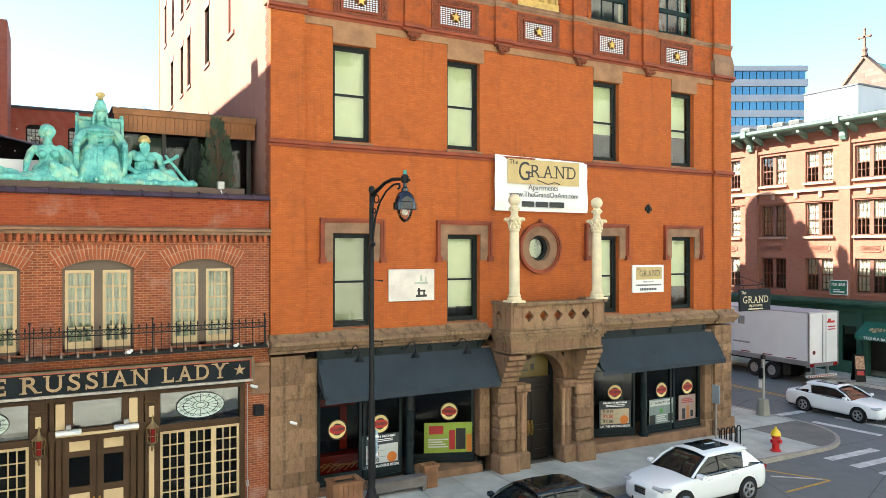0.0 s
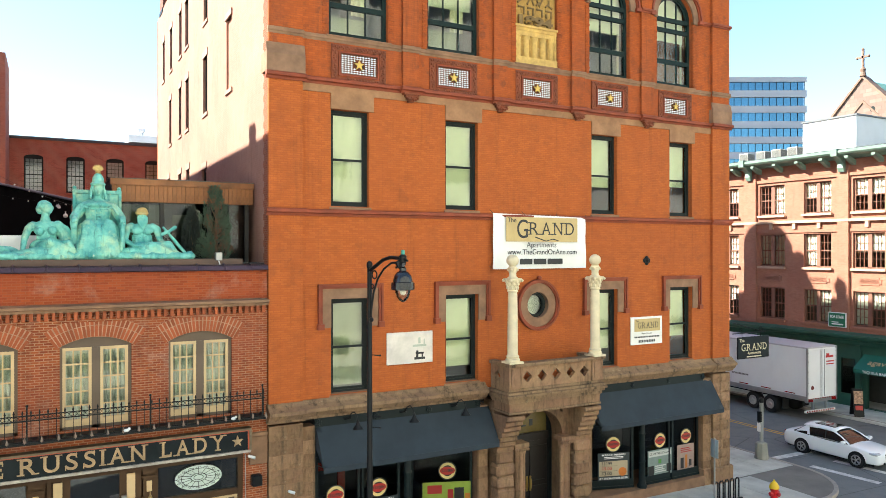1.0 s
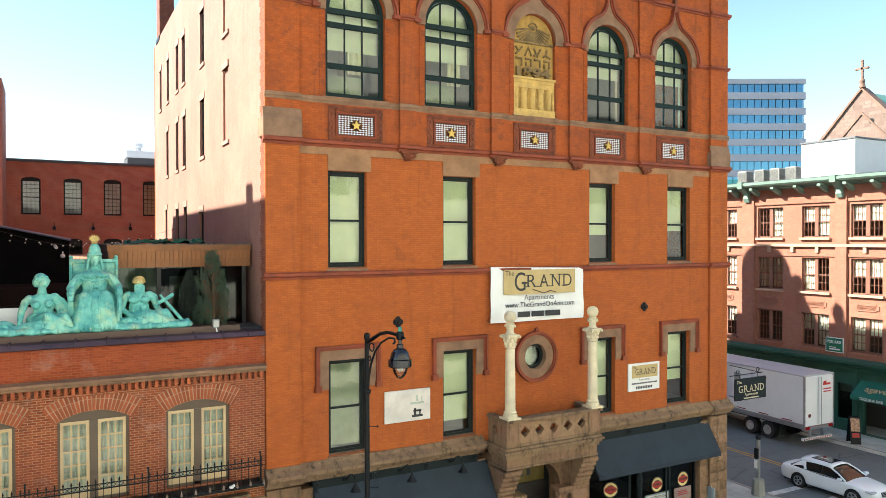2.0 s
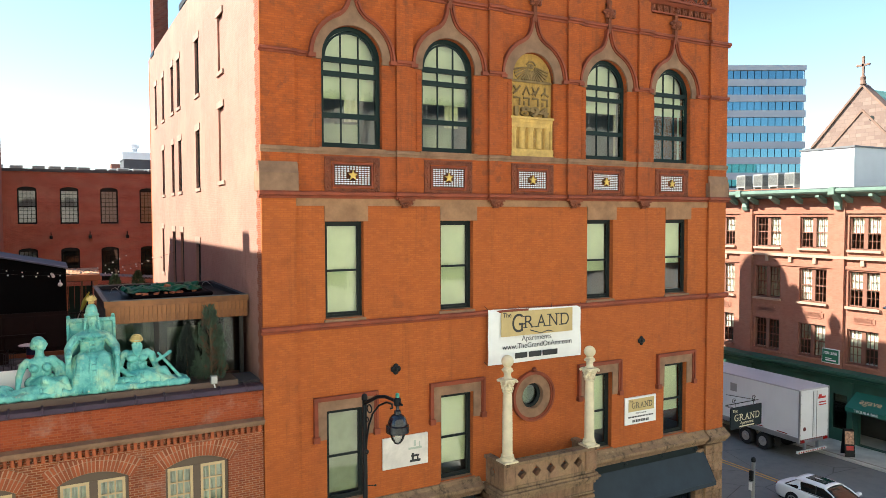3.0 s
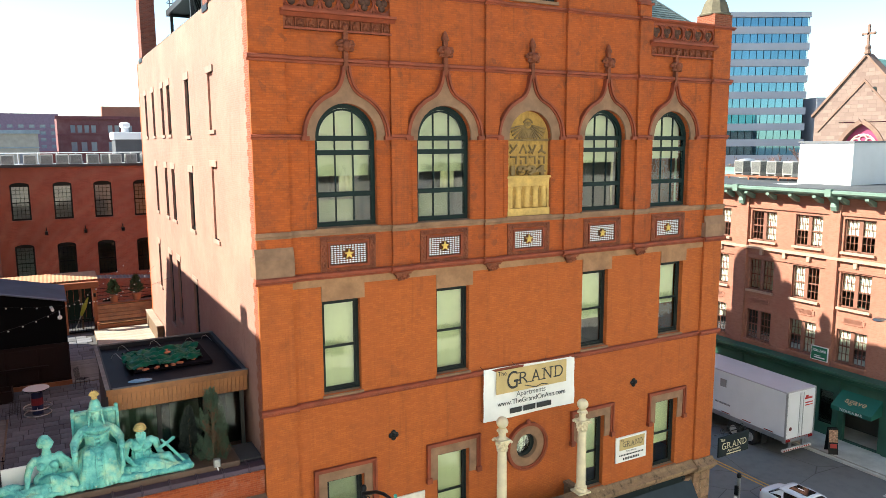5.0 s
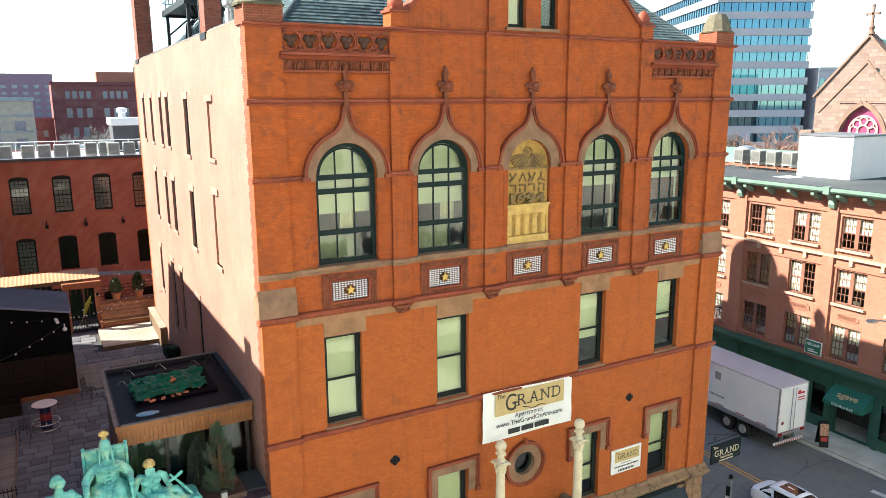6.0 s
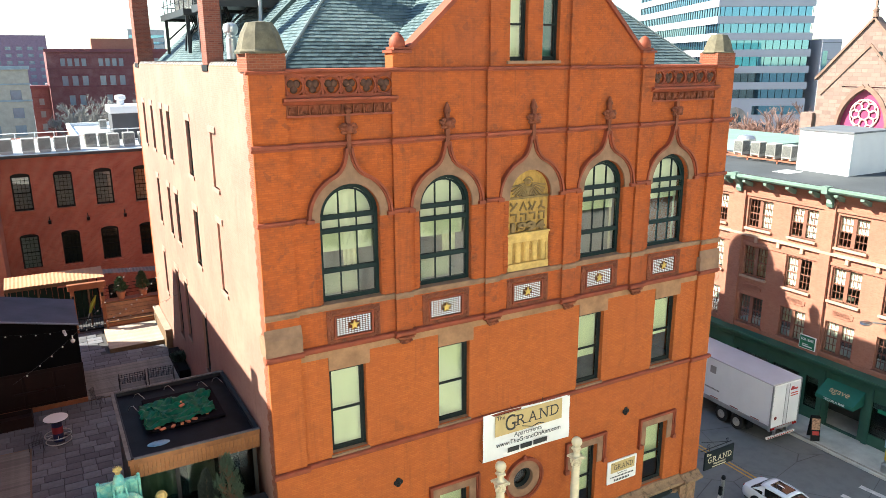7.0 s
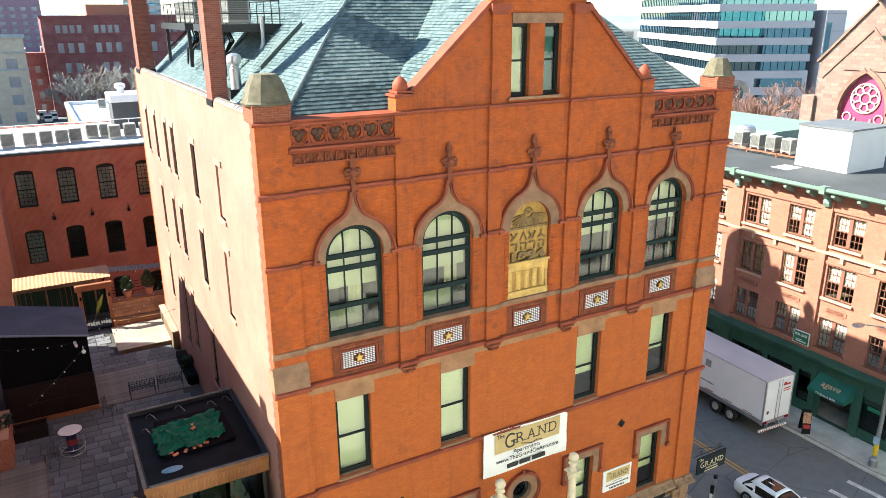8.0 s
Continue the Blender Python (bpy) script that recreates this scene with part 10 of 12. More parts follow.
# juniper beside the sculpture
jb = thing("juniper", (-1.42, 0.8, 9.72), "broad dusty green juniper with reddish dead sprigs", "shrub")
MB().tube([(0, 0, 0), (0.03, 0, 1.0), (0.0, 0.02, 1.9)], [0.05, 0.035, 0.01], 7).obj("trunk", BRW, jb)
rng = random.Random(77)
def cone_r(z):
    return 0.62 * max(0.0, 1 - z / 2.2) ** 0.85 * min(1.0, 0.62 + 0.8 * z)
limbs, tufts, dead = MB(), MB(), MB()
for i in range(150):
    z = 2.05 * rng.random() ** 1.25
    a = rng.uniform(0, 2 * math.pi)
    r = cone_r(z) * rng.uniform(0.45, 1.12)
    base = Vector((0.01, 0.0, max(0.02, z - 0.3)))
    tip = Vector((r * math.cos(a), r * 0.85 * math.sin(a), z))
    up = Vector((0.35 * math.cos(a), 0.35 * math.sin(a), 1.0)).normalized()
    limbs.tube([base, base.lerp(tip, 0.6) + Vector((0, 0, -0.04)), tip], [0.012, 0.008, 0.004], 4)
    brown = rng.random() < (0.3 if z < 0.8 and math.cos(a) > -0.2 else 0.05)
    L = rng.uniform(0.16, 0.34)
    for k in range(58):
        t = rng.random()
        p = tip + up * (L * t) + Vector((rng.gauss(0, 1), rng.gauss(0, 1), rng.gauss(0, 0.6))) * 0.06 * (1.05 - t)
        d = (up * 0.8 + Vector((rng.gauss(0, 0.5), rng.gauss(0, 0.5), rng.gauss(0, 0.3)))).normalized()
        sd = d.orthogonal().normalized() * 0.011
        ln = rng.uniform(0.04, 0.085)
        (dead if brown and rng.random() < 0.6 else tufts).add([p - sd, p + sd, p + d * ln, p + d.cross(sd) + d * ln * 0.4], [(0, 1, 2), (0, 3, 2), (1, 3, 2)])
limbs.obj("branch", BRW, jb, weld=False)
tagged(tufts.obj("foliage", LEAFD, jb, weld=False), kind="stuff")
tagged(dead.obj("dead_sprig", TWIGR, jb, weld=False), kind="stuff")
jb2 = thing("juniper", (-2.0, 1.35, 9.8), "smaller dark juniper behind the first", "shrub")
foliage(lambda t: (0.4 * (1 - t) ** 0.7 * min(1.0, 0.6 + 2 * t), 0.05 + 1.45 * t), 1800, 35, 0.11, "", plain("dark juniper", (0.02, 0.028, 0.022), 0.85), jb2, "crown", 0.9)
MB().tube([(0, 0, 0), (0, 0, 1.2)], 0.03, 6).obj("trunk", BRW, jb2)
fl = thing("flood_light", (-1.45, 0.2, 9.62), "small grey floodlight on the parapet", "lamp")
MB().cbox(-0.1, 0.1, -0.1, 0.08, 0.12, 0.36, 0.02).obj("head", bpy.data.materials["galvanised steel"], fl)
MB().tube([(0, 0, 0.15), (0.03, -0.05, 0.0)], 0.02, 6).obj("stem", WHITE, fl)
bd = thing("leaning_board", (-6.55, 1.35, 9.7), "plain white board leaning behind the sculpture", "board")
MB().box(-0.5, 0.5, -0.02, 0.02, 0, 0.75).obj("board", WHITE, bd)
pf = thing("terrace_fence", (-8.1, 4.78, FT), "black iron picket fence on the terrace", "fence")
for i in range(16):
    MB().tube([(-0.9 + 0.12 * i, 0, 0), (-0.9 + 0.12 * i, 0, 1.15)], 0.012, 5).obj("picket", BLACKIRON, pf)
MB().box(-0.95, 0.95, -0.012, 0.012, 1.0, 1.03).obj("rail", BLACKIRON, pf)
# festoon lights over the terrace
fs_ = thing("festoon_lights", (-4.5, 12.0, 12.3), "sagging string of small clear bulbs over the terrace", "string lights")
def sag(p, q, k, n=14):
    p, q = Vector(p), Vector(q)
    return [p.lerp(q, i / n) - Vector((0, 0, k * 4 * (i / n) * (1 - i / n))) for i in range(n + 1)]
mb = MB()
bulb_me = MB().ball(Vector((0, 0, -0.05)), 0.035, n=6, m=5).data("bulb", plain("pale bulb glass", (0.7, 0.7, 0.65), 0.15))
for p, q in (((-2.9, -3.5, 0.4), (3.3, 13.3, 0.3)), ((-3.9, 3.0, 0.3), (4.3, 4.0, 0.6)), ((-0.4, 2.0, 0.2), (4.3, 10.0, 0.3))):
    pts = sag(p, q, 0.6)
    mb.tube(pts, 0.005, 4)
    for a in pts[1:-1]:
        link("bulb", bulb_me, fs_, a)
mb.obj("cord", BLACKIRON, fs_)

# ---- vehicles ----
CARWHITE = plain("white car paint", (0.74, 0.76, 0.78), 0.12, var=0.02, fine=3, bump=0.0, spec=0.6)
CARDARK = plain("dark green car paint", (0.008, 0.014, 0.014), 0.1, var=0.05, fine=3, bump=0.0, spec=0.7)
CARGLASS = plain("tinted car glass", (0.010, 0.013, 0.013), 0.04, var=0.05, fine=3, bump=0.0, spec=0.45)
TYRE = plain("tyre rubber", (0.012, 0.012, 0.012), 0.8, var=0.1)
RIM = plain("alloy rim", (0.35, 0.35, 0.36), 0.3, 0.8, var=0.1)
REDLENS = plain("red lens", (0.30, 0.01, 0.01), 0.15)
CLEAR = plain("headlight lens", (0.55, 0.57, 0.6), 0.1, 0.2)

def car(name, loc, rz, label, paint, L, wid, H, wb, wr, hood, belt, s_ws, s_roof0, s_roof1, s_back, clear=0.2, sunroof=True):
    """A car along x, nose at -x. s_*: where windscreen foot, roof start, roof end and backlight foot lie, as parts of the length."""
    c = thing(name, loc, label, "car", rz=rz)
    def X(s):
        return -L / 2 + L * s
    w = wid / 2
    st = [(0.0, 0.62, clear + 0.12, hood - 0.28), (0.02, 0.8, clear, hood - 0.16), (0.09, 0.95, clear, hood - 0.05), (0.2, 0.99, clear, hood), (s_ws, 1.0, clear, belt - 0.02), (0.5, 1.0, clear, belt), (s_back - 0.06, 1.0, clear, belt + 0.03), (0.93, 0.97, clear, belt + 0.02), (0.985, 0.86, clear + 0.04, belt - 0.06), (1.0, 0.72, clear + 0.16, belt - 0.2)]
    vs, fs = [], []
    for s, kw, zs, zb in st:
        a = w * kw
        half = [(0, zs), (a * 0.88, zs), (a * 0.985, zs + 0.12), (a, zs + (zb - zs) * 0.55), (a * 0.97, zb - 0.06), (a * 0.9, zb), (a * 0.5, zb + 0.035), (0, zb + 0.045)]
        vs += [(X(s), y, z) for y, z in half] + [(X(s), -y, z) for y, z in half[-2:0:-1]]
    m = 14
    for k in range(len(st) - 1):
        for i in range(m):
            fs.append((k * m + i, k * m + (i + 1) % m, (k + 1) * m + (i + 1) % m, (k + 1) * m + i))
    fs += [tuple(range(m)), tuple((len(st) - 1) * m + i for i in range(m - 1, -1, -1))]
    body = MB().add(vs, fs).obj("body", paint, c, smooth=180)
    sd = body.modifiers.new("round", "SUBSURF")
    sd.levels = sd.render_levels = 2
    # glazed cabin, with the painted roof and pillars laid over it
    bw, tw, zt = w * 0.94, w * 0.72, H - 0.1
    secs = [(s_ws - 0.005, bw * 0.95, bw * 0.9, belt - 0.05, belt - 0.02, belt), (0.5 * (s_ws + s_roof0), bw * 0.99, 0.5 * (bw + tw), belt - 0.05, 0.5 * (belt + zt) + 0.03, 0.5 * (belt + H) + 0.05),
            (s_roof0, bw, tw, belt - 0.05, zt, H - 0.02), (0.5 * (s_roof0 + s_roof1), bw, tw * 1.03, belt - 0.05, zt + 0.03, H + 0.01), (s_roof1, bw, tw * 0.98, belt - 0.05, zt, H - 0.03), (s_back, bw * 0.95, bw * 0.84, belt - 0.05, belt + 0.02, belt + 0.04)]
    vs, fs = [], []
    for s, b0, t0, z0, z1, z2 in secs:
        vs += [(X(s), b0, z0), (X(s), b0 * 0.98, z0 + 0.06), (X(s), t0, z1), (X(s), t0 * 0.8, z1 + (z2 - z1) * 0.75), (X(s), 0, z2), (X(s), -t0 * 0.8, z1 + (z2 - z1) * 0.75), (X(s), -t0, z1), (X(s), -b0 * 0.98, z0 + 0.06), (X(s), -b0, z0)]
    for k in range(len(secs) - 1):
        for i in range(8):
            fs.append((k * 9 + i, k * 9 + i + 1, (k + 1) * 9 + i + 1, (k + 1) * 9 + i))
    glass = MB().add(vs, fs).obj("cabin_glass", CARGLASS, c, smooth=180)
    sd = glass.modifiers.new("round", "SUBSURF")
    sd.levels = sd.render_levels = 2
    def at_side(s, f, sy, out=0.0):
        """A point on the cabin's side: f from the belt up to the roof edge."""
        for (sa, ba, ta, za, zb, _), (sb, bb, tb, zc, zd, _) in zip(secs, secs[1:]):
            if sa <= s <= sb + 1e-6:
                t = (s - sa) / (sb - sa)
                lo, hi = (ba + (bb - ba) * t, za + (zc - za) * t), (ta + (tb - ta) * t, zb + (zd - zb) * t)
                return (X(s), sy * (lo[0] + (hi[0] - lo[0]) * f + out), lo[1] + (hi[1] - lo[1]) * f)
    vs, fs, n, m = [], [], 10, 8
    r0, r1 = s_roof0 - 0.012, s_roof1 + 0.03
    for i in range(n + 1):
        s = r0 + (r1 - r0) * i / n
        q = 1 - abs(2 * i / n - 1) ** 3
        for j in range(m + 1):
            v = 2 * j / m - 1
            ww = tw * (1.0 + 0.03 * q)
            vs.append((X(s), v * ww, zt - 0.01 + (H - zt - 0.01 + 0.02 * q) * (1 - abs(v) ** 2.6) + 0.018 * q))
    for i in range(n):
        for j in range(m):
            k = i * (m + 1) + j
            fs.append((k, k + 1, k + m + 2, k + m + 1))
    roof = MB().add(vs, fs).obj("roof", paint, c, smooth=180)
    so = roof.modifiers.new("thick", "SOLIDIFY")
    so.thickness, so.offset = 0.035, 1.0
    for sy in (-1, 1):
        MB().tube([at_side(s_ws + 0.005, 0.3, sy), at_side(0.5 * (s_ws + s_roof0), 0.99, sy, -0.005), at_side(s_roof0 + 0.005, 0.99, sy, -0.01)], [0.045, 0.035, 0.045], 8).obj("pillar", paint, c, smooth=60)
        MB().tube([at_side(s_roof0, 1.0, sy, -0.015), at_side(0.5 * (s_roof0 + s_roof1), 1.0, sy, -0.012), at_side(s_roof1 + 0.01, 0.99, sy, -0.015)], 0.035, 8).obj("roof_rail", paint, c, smooth=60)
        MB().tube([at_side(0.515, 0.12, sy, -0.012), at_side(0.53, 0.97, sy, -0.02)], 0.035, 6).obj("pillar", BLACKIRON, c, smooth=60)
        a, b = s_roof1 - 0.01, s_back - 0.012
        p = [at_side(a - 0.05, 0.12, sy, 0.012), at_side(b, 0.3, sy, 0.012), at_side(s_roof1 + 0.012, 1.0, sy, 0.004), at_side(a - 0.015, 1.0, sy, 0.004)]
        q = [(x, y - sy * 0.05, z) for x, y, z in p]
        MB().add(p + q, [(0, 1, 2, 3), (7, 6, 5, 4)] + [(i, (i + 1) % 4, 4 + (i + 1) % 4, 4 + i) for i in range(4)]).obj("pillar", paint, c, bevel=0.012)
        MB().tube([at_side(s_ws + 0.03, 0.1, sy, 0.006), at_side(0.5, 0.1, sy, 0.008), at_side(s_back - 0.03, 0.1, sy, 0.004)], 0.018, 6).obj("belt_trim", RIM, c)
    if sunroof:
        xa, xb = X(s_roof0 + 0.035), X(0.5 * (s_roof0 + s_roof1) + 0.1)
        MB().cbox(xa, xb, -tw * 0.6, tw * 0.6, H + 0.005, H + 0.052, 0.012).obj("sunroof", CARGLASS, c)
    for sy in (-1, 1):
        MB().cbox(X(s_ws + 0.04) - 0.09, X(s_ws + 0.04) + 0.09, sy * (w + 0.02), sy * (w + 0.2), belt - 0.02, belt + 0.12, 0.03).obj("wing_mirror", paint, c)
        MB().cbox(X(0.014), X(0.09), sy * w * 0.5, sy * w * 0.9, hood - 0.23, hood - 0.13, 0.03).obj("headlight", CLEAR, c)
        MB().cbox(X(0.935), X(0.982), sy * w * 0.5, sy * w * 0.84, belt - 0.2, belt - 0.06, 0.03).obj("tail_light", REDLENS, c)
        for xs, nm in ((X(0.40), "a"), (X(0.62), "b")):
            MB().cbox(xs, xs + 0.2, sy * (w * 0.985), sy * (w * 0.985 + 0.025), belt - 0.16, belt - 0.12, 0.008).obj("door_handle", paint, c)
    gz = (clear + hood) / 2
    gr = MB().cbox(X(0.0) - 0.008, X(0.012), -w * 0.24, w * 0.24, gz - 0.07, gz + 0.16, 0.02).obj("grille", BLACKIRON, c)
    for q in range(4):
        MB().cbox(X(0.0) - 0.02, X(0.0), -w * 0.24, w * 0.24, gz - 0.06 + 0.067 * q, gz - 0.045 + 0.067 * q, 0.004).obj("grille_bar", bpy.data.materials["galvanised steel"], gr)
    MB().cbox(X(0.0) - 0.006, X(0.01), -w * 0.38, w * 0.38, clear + 0.06, clear + 0.17, 0.02).obj("lower_intake", BLACKIRON, c)
    MB().box(X(0.0) - 0.012, X(0.005), -0.25, 0.25, clear + 0.12, clear + 0.22).obj("number_plate", WHITE, c)
    xf = X(0.5) - wb / 2 - 0.02 * L
    for xw in (xf, xf + wb):
        for sy in (-1, 1):
            y = sy * (w - 0.11)
            MB().tube([(xw, sy * (w - 0.25), wr), (xw, sy * (w + 0.004), wr)], wr + 0.055, 24).obj("wheel_arch", BLACKIRON, c)
            prof = [(wr * 0.6, -0.1), (wr * 0.93, -0.11), (wr, -0.07), (wr, 0.07), (wr * 0.93, 0.11), (wr * 0.6, 0.1)]
            t = MB().lathe(prof, 0, 0, 28)
            tv = [(x, z * sy, y2) for x, y2, z in t.v]
            tyre = MB().add(tv, t.f).obj("wheel", TYRE, c, smooth=40, loc=(xw, y + sy * 0.02, wr))
            mb = MB()
            for q in range(5):
                a = q * 2 * math.pi / 5
                for da in (-0.12, 0.12):
                    mb.tube([(0.05 * math.cos(a), sy * 0.1, 0.05 * math.sin(a)), (wr * 0.66 * math.cos(a + da), sy * 0.115, wr * 0.66 * math.sin(a + da))], 0.025, 5)
            r0 = [(wr * 0.62 * math.cos(i * math.pi / 12), sy * 0.11, wr * 0.62 * math.sin(i * math.pi / 12)) for i in range(25)]
            mb.tube(r0, 0.03, 6).ball((0, sy * 0.11, 0), 0.06)
            mb.obj("rim", RIM, tyre)
    MB().box(X(0.05), X(0.95), -w * 0.8, w * 0.8, clear - 0.02, clear + 0.1).obj("underbody", BLACKIRON, c)
    return c
suv = car("suv", (12.45, -4.98, -0.055), 0, "white parked sport utility car with dark sunroof", CARWHITE, 4.85, 1.9, 1.66, 2.82, 0.37, 1.02, 1.08, 0.27, 0.44, 0.80, 0.95, 0.24)
car("sedan", (27.95, 0.15, -0.055), 90, "white saloon car waiting at the stop line", CARWHITE, 4.87, 1.84, 1.46, 2.77, 0.34, 0.92, 0.97, 0.27, 0.44, 0.74, 0.88)
car("sedan", (6.15, -5.0, -0.055), 0, "dark green parked saloon car with glossy roof", CARDARK, 4.85, 1.84, 1.46, 2.78, 0.34, 0.93, 0.97, 0.28, 0.43, 0.72, 0.87)

# box trailer at the far kerb
trk = thing("truck", (34.6, 5.4, -0.055), "long white box trailer with rear doors and tandem wheels", "truck", rz=-2.5)
trk.scale = (1.03, 1.0, 1.04)
TRW = plain("white trailer skin", (0.80, 0.82, 0.84), 0.4, var=0.04)
ALU = plain("ribbed aluminium rail", (0.45, 0.46, 0.48), 0.35, 0.7)
LT = 14.5
MB().cbox(-1.29, 1.29, 0.02, LT, 1.2, 4.12, 0.02).obj("box", TRW, trk)
MB().box(-1.31, 1.31, 0.0, LT, 4.08, 4.16).obj("roof", plain("grey trailer roof", (0.50, 0.50, 0.55), 0.4, var=0.06), trk)
MB().box(-1.32, -1.27, 0.0, LT, 1.1, 1.38).obj("side_rail", ALU, trk)
MB().box(1.27, 1.32, 0.0, LT, 1.1, 1.38).obj("side_rail", ALU, trk)
for s in (-1, 1):
    d = MB().cbox(min(s * 0.02, s * 1.2), max(s * 0.02, s * 1.2), -0.03, 0.03, 1.25, 4.02, 0.01).obj("rear_door", TRW, trk)
    for z in (1.5, 2.1, 2.7, 3.3, 3.8):
        MB().cbox(s * 1.22 - 0.05, s * 1.22 + 0.05, -0.05, 0.02, z, z + 0.08, 0.01).obj("hinge", ALU, d)
    MB().tube([(s * 0.15, -0.06, 1.3), (s * 0.15, -0.06, 4.0)], 0.02, 6).obj("lock_rod", ALU, d)
    MB().box(s * 1.25 - 0.05, s * 1.25 + 0.05, -0.04, 0.04, 1.1, 4.12).obj("corner_post", ALU, trk)
    MB().box(s * 0.55 - 0.06, s * 0.55 + 0.06, 0.1, 0.25, 0.5, 1.1).obj("guard_strut", ALU, trk)
    MB().cbox(s * 1.0 - 0.18, s * 1.0 + 0.18, -0.06, 0.02, 1.05, 1.2, 0.02).obj("tail_light", REDLENS, trk)
MB().box(-1.25, 1.25, 0.06, 0.2, 0.42, 0.55).obj("underride_bar", WHITE, trk)
MB().box(-1.28, 1.28, -0.02, 0.15, 1.02, 1.25).obj("rear_sill", ALU, trk)
for i in range(12):
    MB().box(-1.2 + i * 0.2, -1.1 + i * 0.2, 0.05, 0.06, 0.44, 0.53).obj("reflector", REDLENS, trk)
    MB().box(-1.2 + i * 0.2, -1.1 + i * 0.2, -0.035, -0.02, 1.2, 1.24).obj("reflector", REDLENS, trk)
for i in range(5):
    MB().box(-1.295, -1.285, 0.8 + i * 1.7, 1.5 + i * 1.7, 1.42, 1.47).obj("reflector", REDLENS, trk)
MB().box(-1.31, -1.285, 4.6, 5.1, 3.1, 3.6).obj("vent", plain("grey vent plate", (0.3, 0.3, 0.3), 0.5), trk)
mb = MB()
for i in range(12):
    mb.box(-1.298, -1.288, 4.2 + i * 0.11, 4.28 + i * 0.11, 1.95, 2.05)
mb.obj("print_line", plain("grey lettering", (0.2, 0.2, 0.21), 0.6), trk)
RP = plain("red print", (0.5, 0.03, 0.03), 0.5)
MB().box(0.3, 0.95, -0.04, -0.03, 3.5, 3.62).box(0.35, 0.6, -0.04, -0.03, 3.62, 3.74).box(0.35, 1.0, -0.04, -0.03, 3.25, 3.32).box(0.35, 1.0, -0.04, -0.03, 3.1, 3.16).obj("print_block", RP, trk)
mb = MB().tube([(-0.85, -0.035, 1.85), (-0.85, -0.045, 1.85)], 0.12, 14)
mb.obj("badge", plain("dark red badge", (0.15, 0.02, 0.02), 0.5), trk)
MB().box(-0.95, -0.45, 0.2, LT - 1, 0.95, 1.15).box(0.45, 0.95, 0.2, LT - 1, 0.95, 1.15).obj("chassis", BLACKIRON, trk)
for y in (2.6, 3.9, 12.5):
    for s in (-1, 1):
        t = MB().lathe([(0.28, -0.22), (0.48, -0.25), (0.52, -0.2), (0.52, 0.2), (0.48, 0.25), (0.28, 0.22)], 0, 0, 24)
        wh = MB().add([(z, y2, x) for x, y2, z in t.v], t.f).obj("wheel", TYRE, trk, smooth=40, loc=(s * 1.0, y, 0.52))
        r = MB().lathe([(0.3, 0.0), (0.28, 0.05), (0.12, 0.02), (0.1, 0.1), (0.02, 0.12)], 0, 0, 20)
        MB().add([(s * (0.2 + z), y2, x) for x, y2, z in r.v], r.f).obj("rim", plain("white steel rim", (0.35, 0.35, 0.35), 0.4) if "white steel rim" not in bpy.data.materials else bpy.data.materials["white steel rim"], wh, smooth=40)
MB().box(-1.15, -0.6, 1.75, 1.79, 0.35, 1.0).obj("mud_flap", TYRE, trk)
MB().box(0.6, 1.15, 1.75, 1.79, 0.35, 1.0).obj("mud_flap", TYRE, trk)
MB().box(-0.9, 0.9, 9.5, 9.7, 0.0, 1.1).obj("landing_gear", BLACKIRON, trk)
MB().box(-1.2, 1.2, LT + 0.3, LT + 5.5, 0.5, 3.4).obj("tractor", CARWHITE, trk)

# ---- street furniture ----
sl = thing("street_lamp", (1.95, -3.1, 0.25), "tall black street lamp with a scrolled arm and bell lantern", "street lamp")
MB().lathe([(0.26, 0), (0.26, 0.12), (0.2, 0.2), (0.2, 0.75), (0.24, 0.8), (0.16, 0.95), (0.12, 1.1), (0.1, 1.2), (0.075, 4.5), (0.065, 9.3), (0.085, 9.33), (0.085, 9.42), (0.065, 9.47), (0.01, 9.5)], 0, 0, 18).obj("pole", BLACKIRON, sl, smooth=30)
AX = Vector((0.25, -1.28, 0)).normalized()
def ap(d, z):
    return (AX.x * d, AX.y * d, z)
GLOSSBLACK = plain("glossy black enamel", (0.008, 0.010, 0.014), 0.12, var=0.1, spec=0.6)
MB().tube([ap(0.0, 9.22), ap(0.3, 9.36), ap(0.65, 9.53), ap(1.0, 9.6), ap(1.35, 9.58), ap(1.75, 9.52)], [0.06, 0.055, 0.05, 0.05, 0.045, 0.03], 8).obj("arm", BLACKIRON, sl, smooth=50)
MB().tube([ap(0.06, 7.9), ap(0.1, 8.25), ap(0.2, 8.65), ap(0.4, 9.02), ap(0.7, 9.3), ap(1.05, 9.46), ap(1.3, 9.46), ap(1.32, 9.36), ap(1.24, 9.33)], 0.03, 6).obj("brace", BLACKIRON, sl, smooth=50)
for d, z, r in ((0.24, 9.12, 0.11), (0.13, 8.8, 0.06)):
    MB().tube([ap(d + r * math.cos(a * math.pi / 8), z + r * math.sin(a * math.pi / 8)) for a in range(17)], 0.02, 6).obj("scroll", BLACKIRON, sl)
MB().ball((AX.x * 0.08, AX.y * 0.08, 7.88), 0.07).obj("knob", BLACKIRON, sl, smooth=60)
hx, hy = AX.x * 1.54, AX.y * 1.54
MB().lathe([(0.075, 9.46), (0.1, 9.5), (0.1, 9.64), (0.06, 9.68)], hx, hy, 14).obj("arm_collar", BLACKIRON, sl, smooth=35)
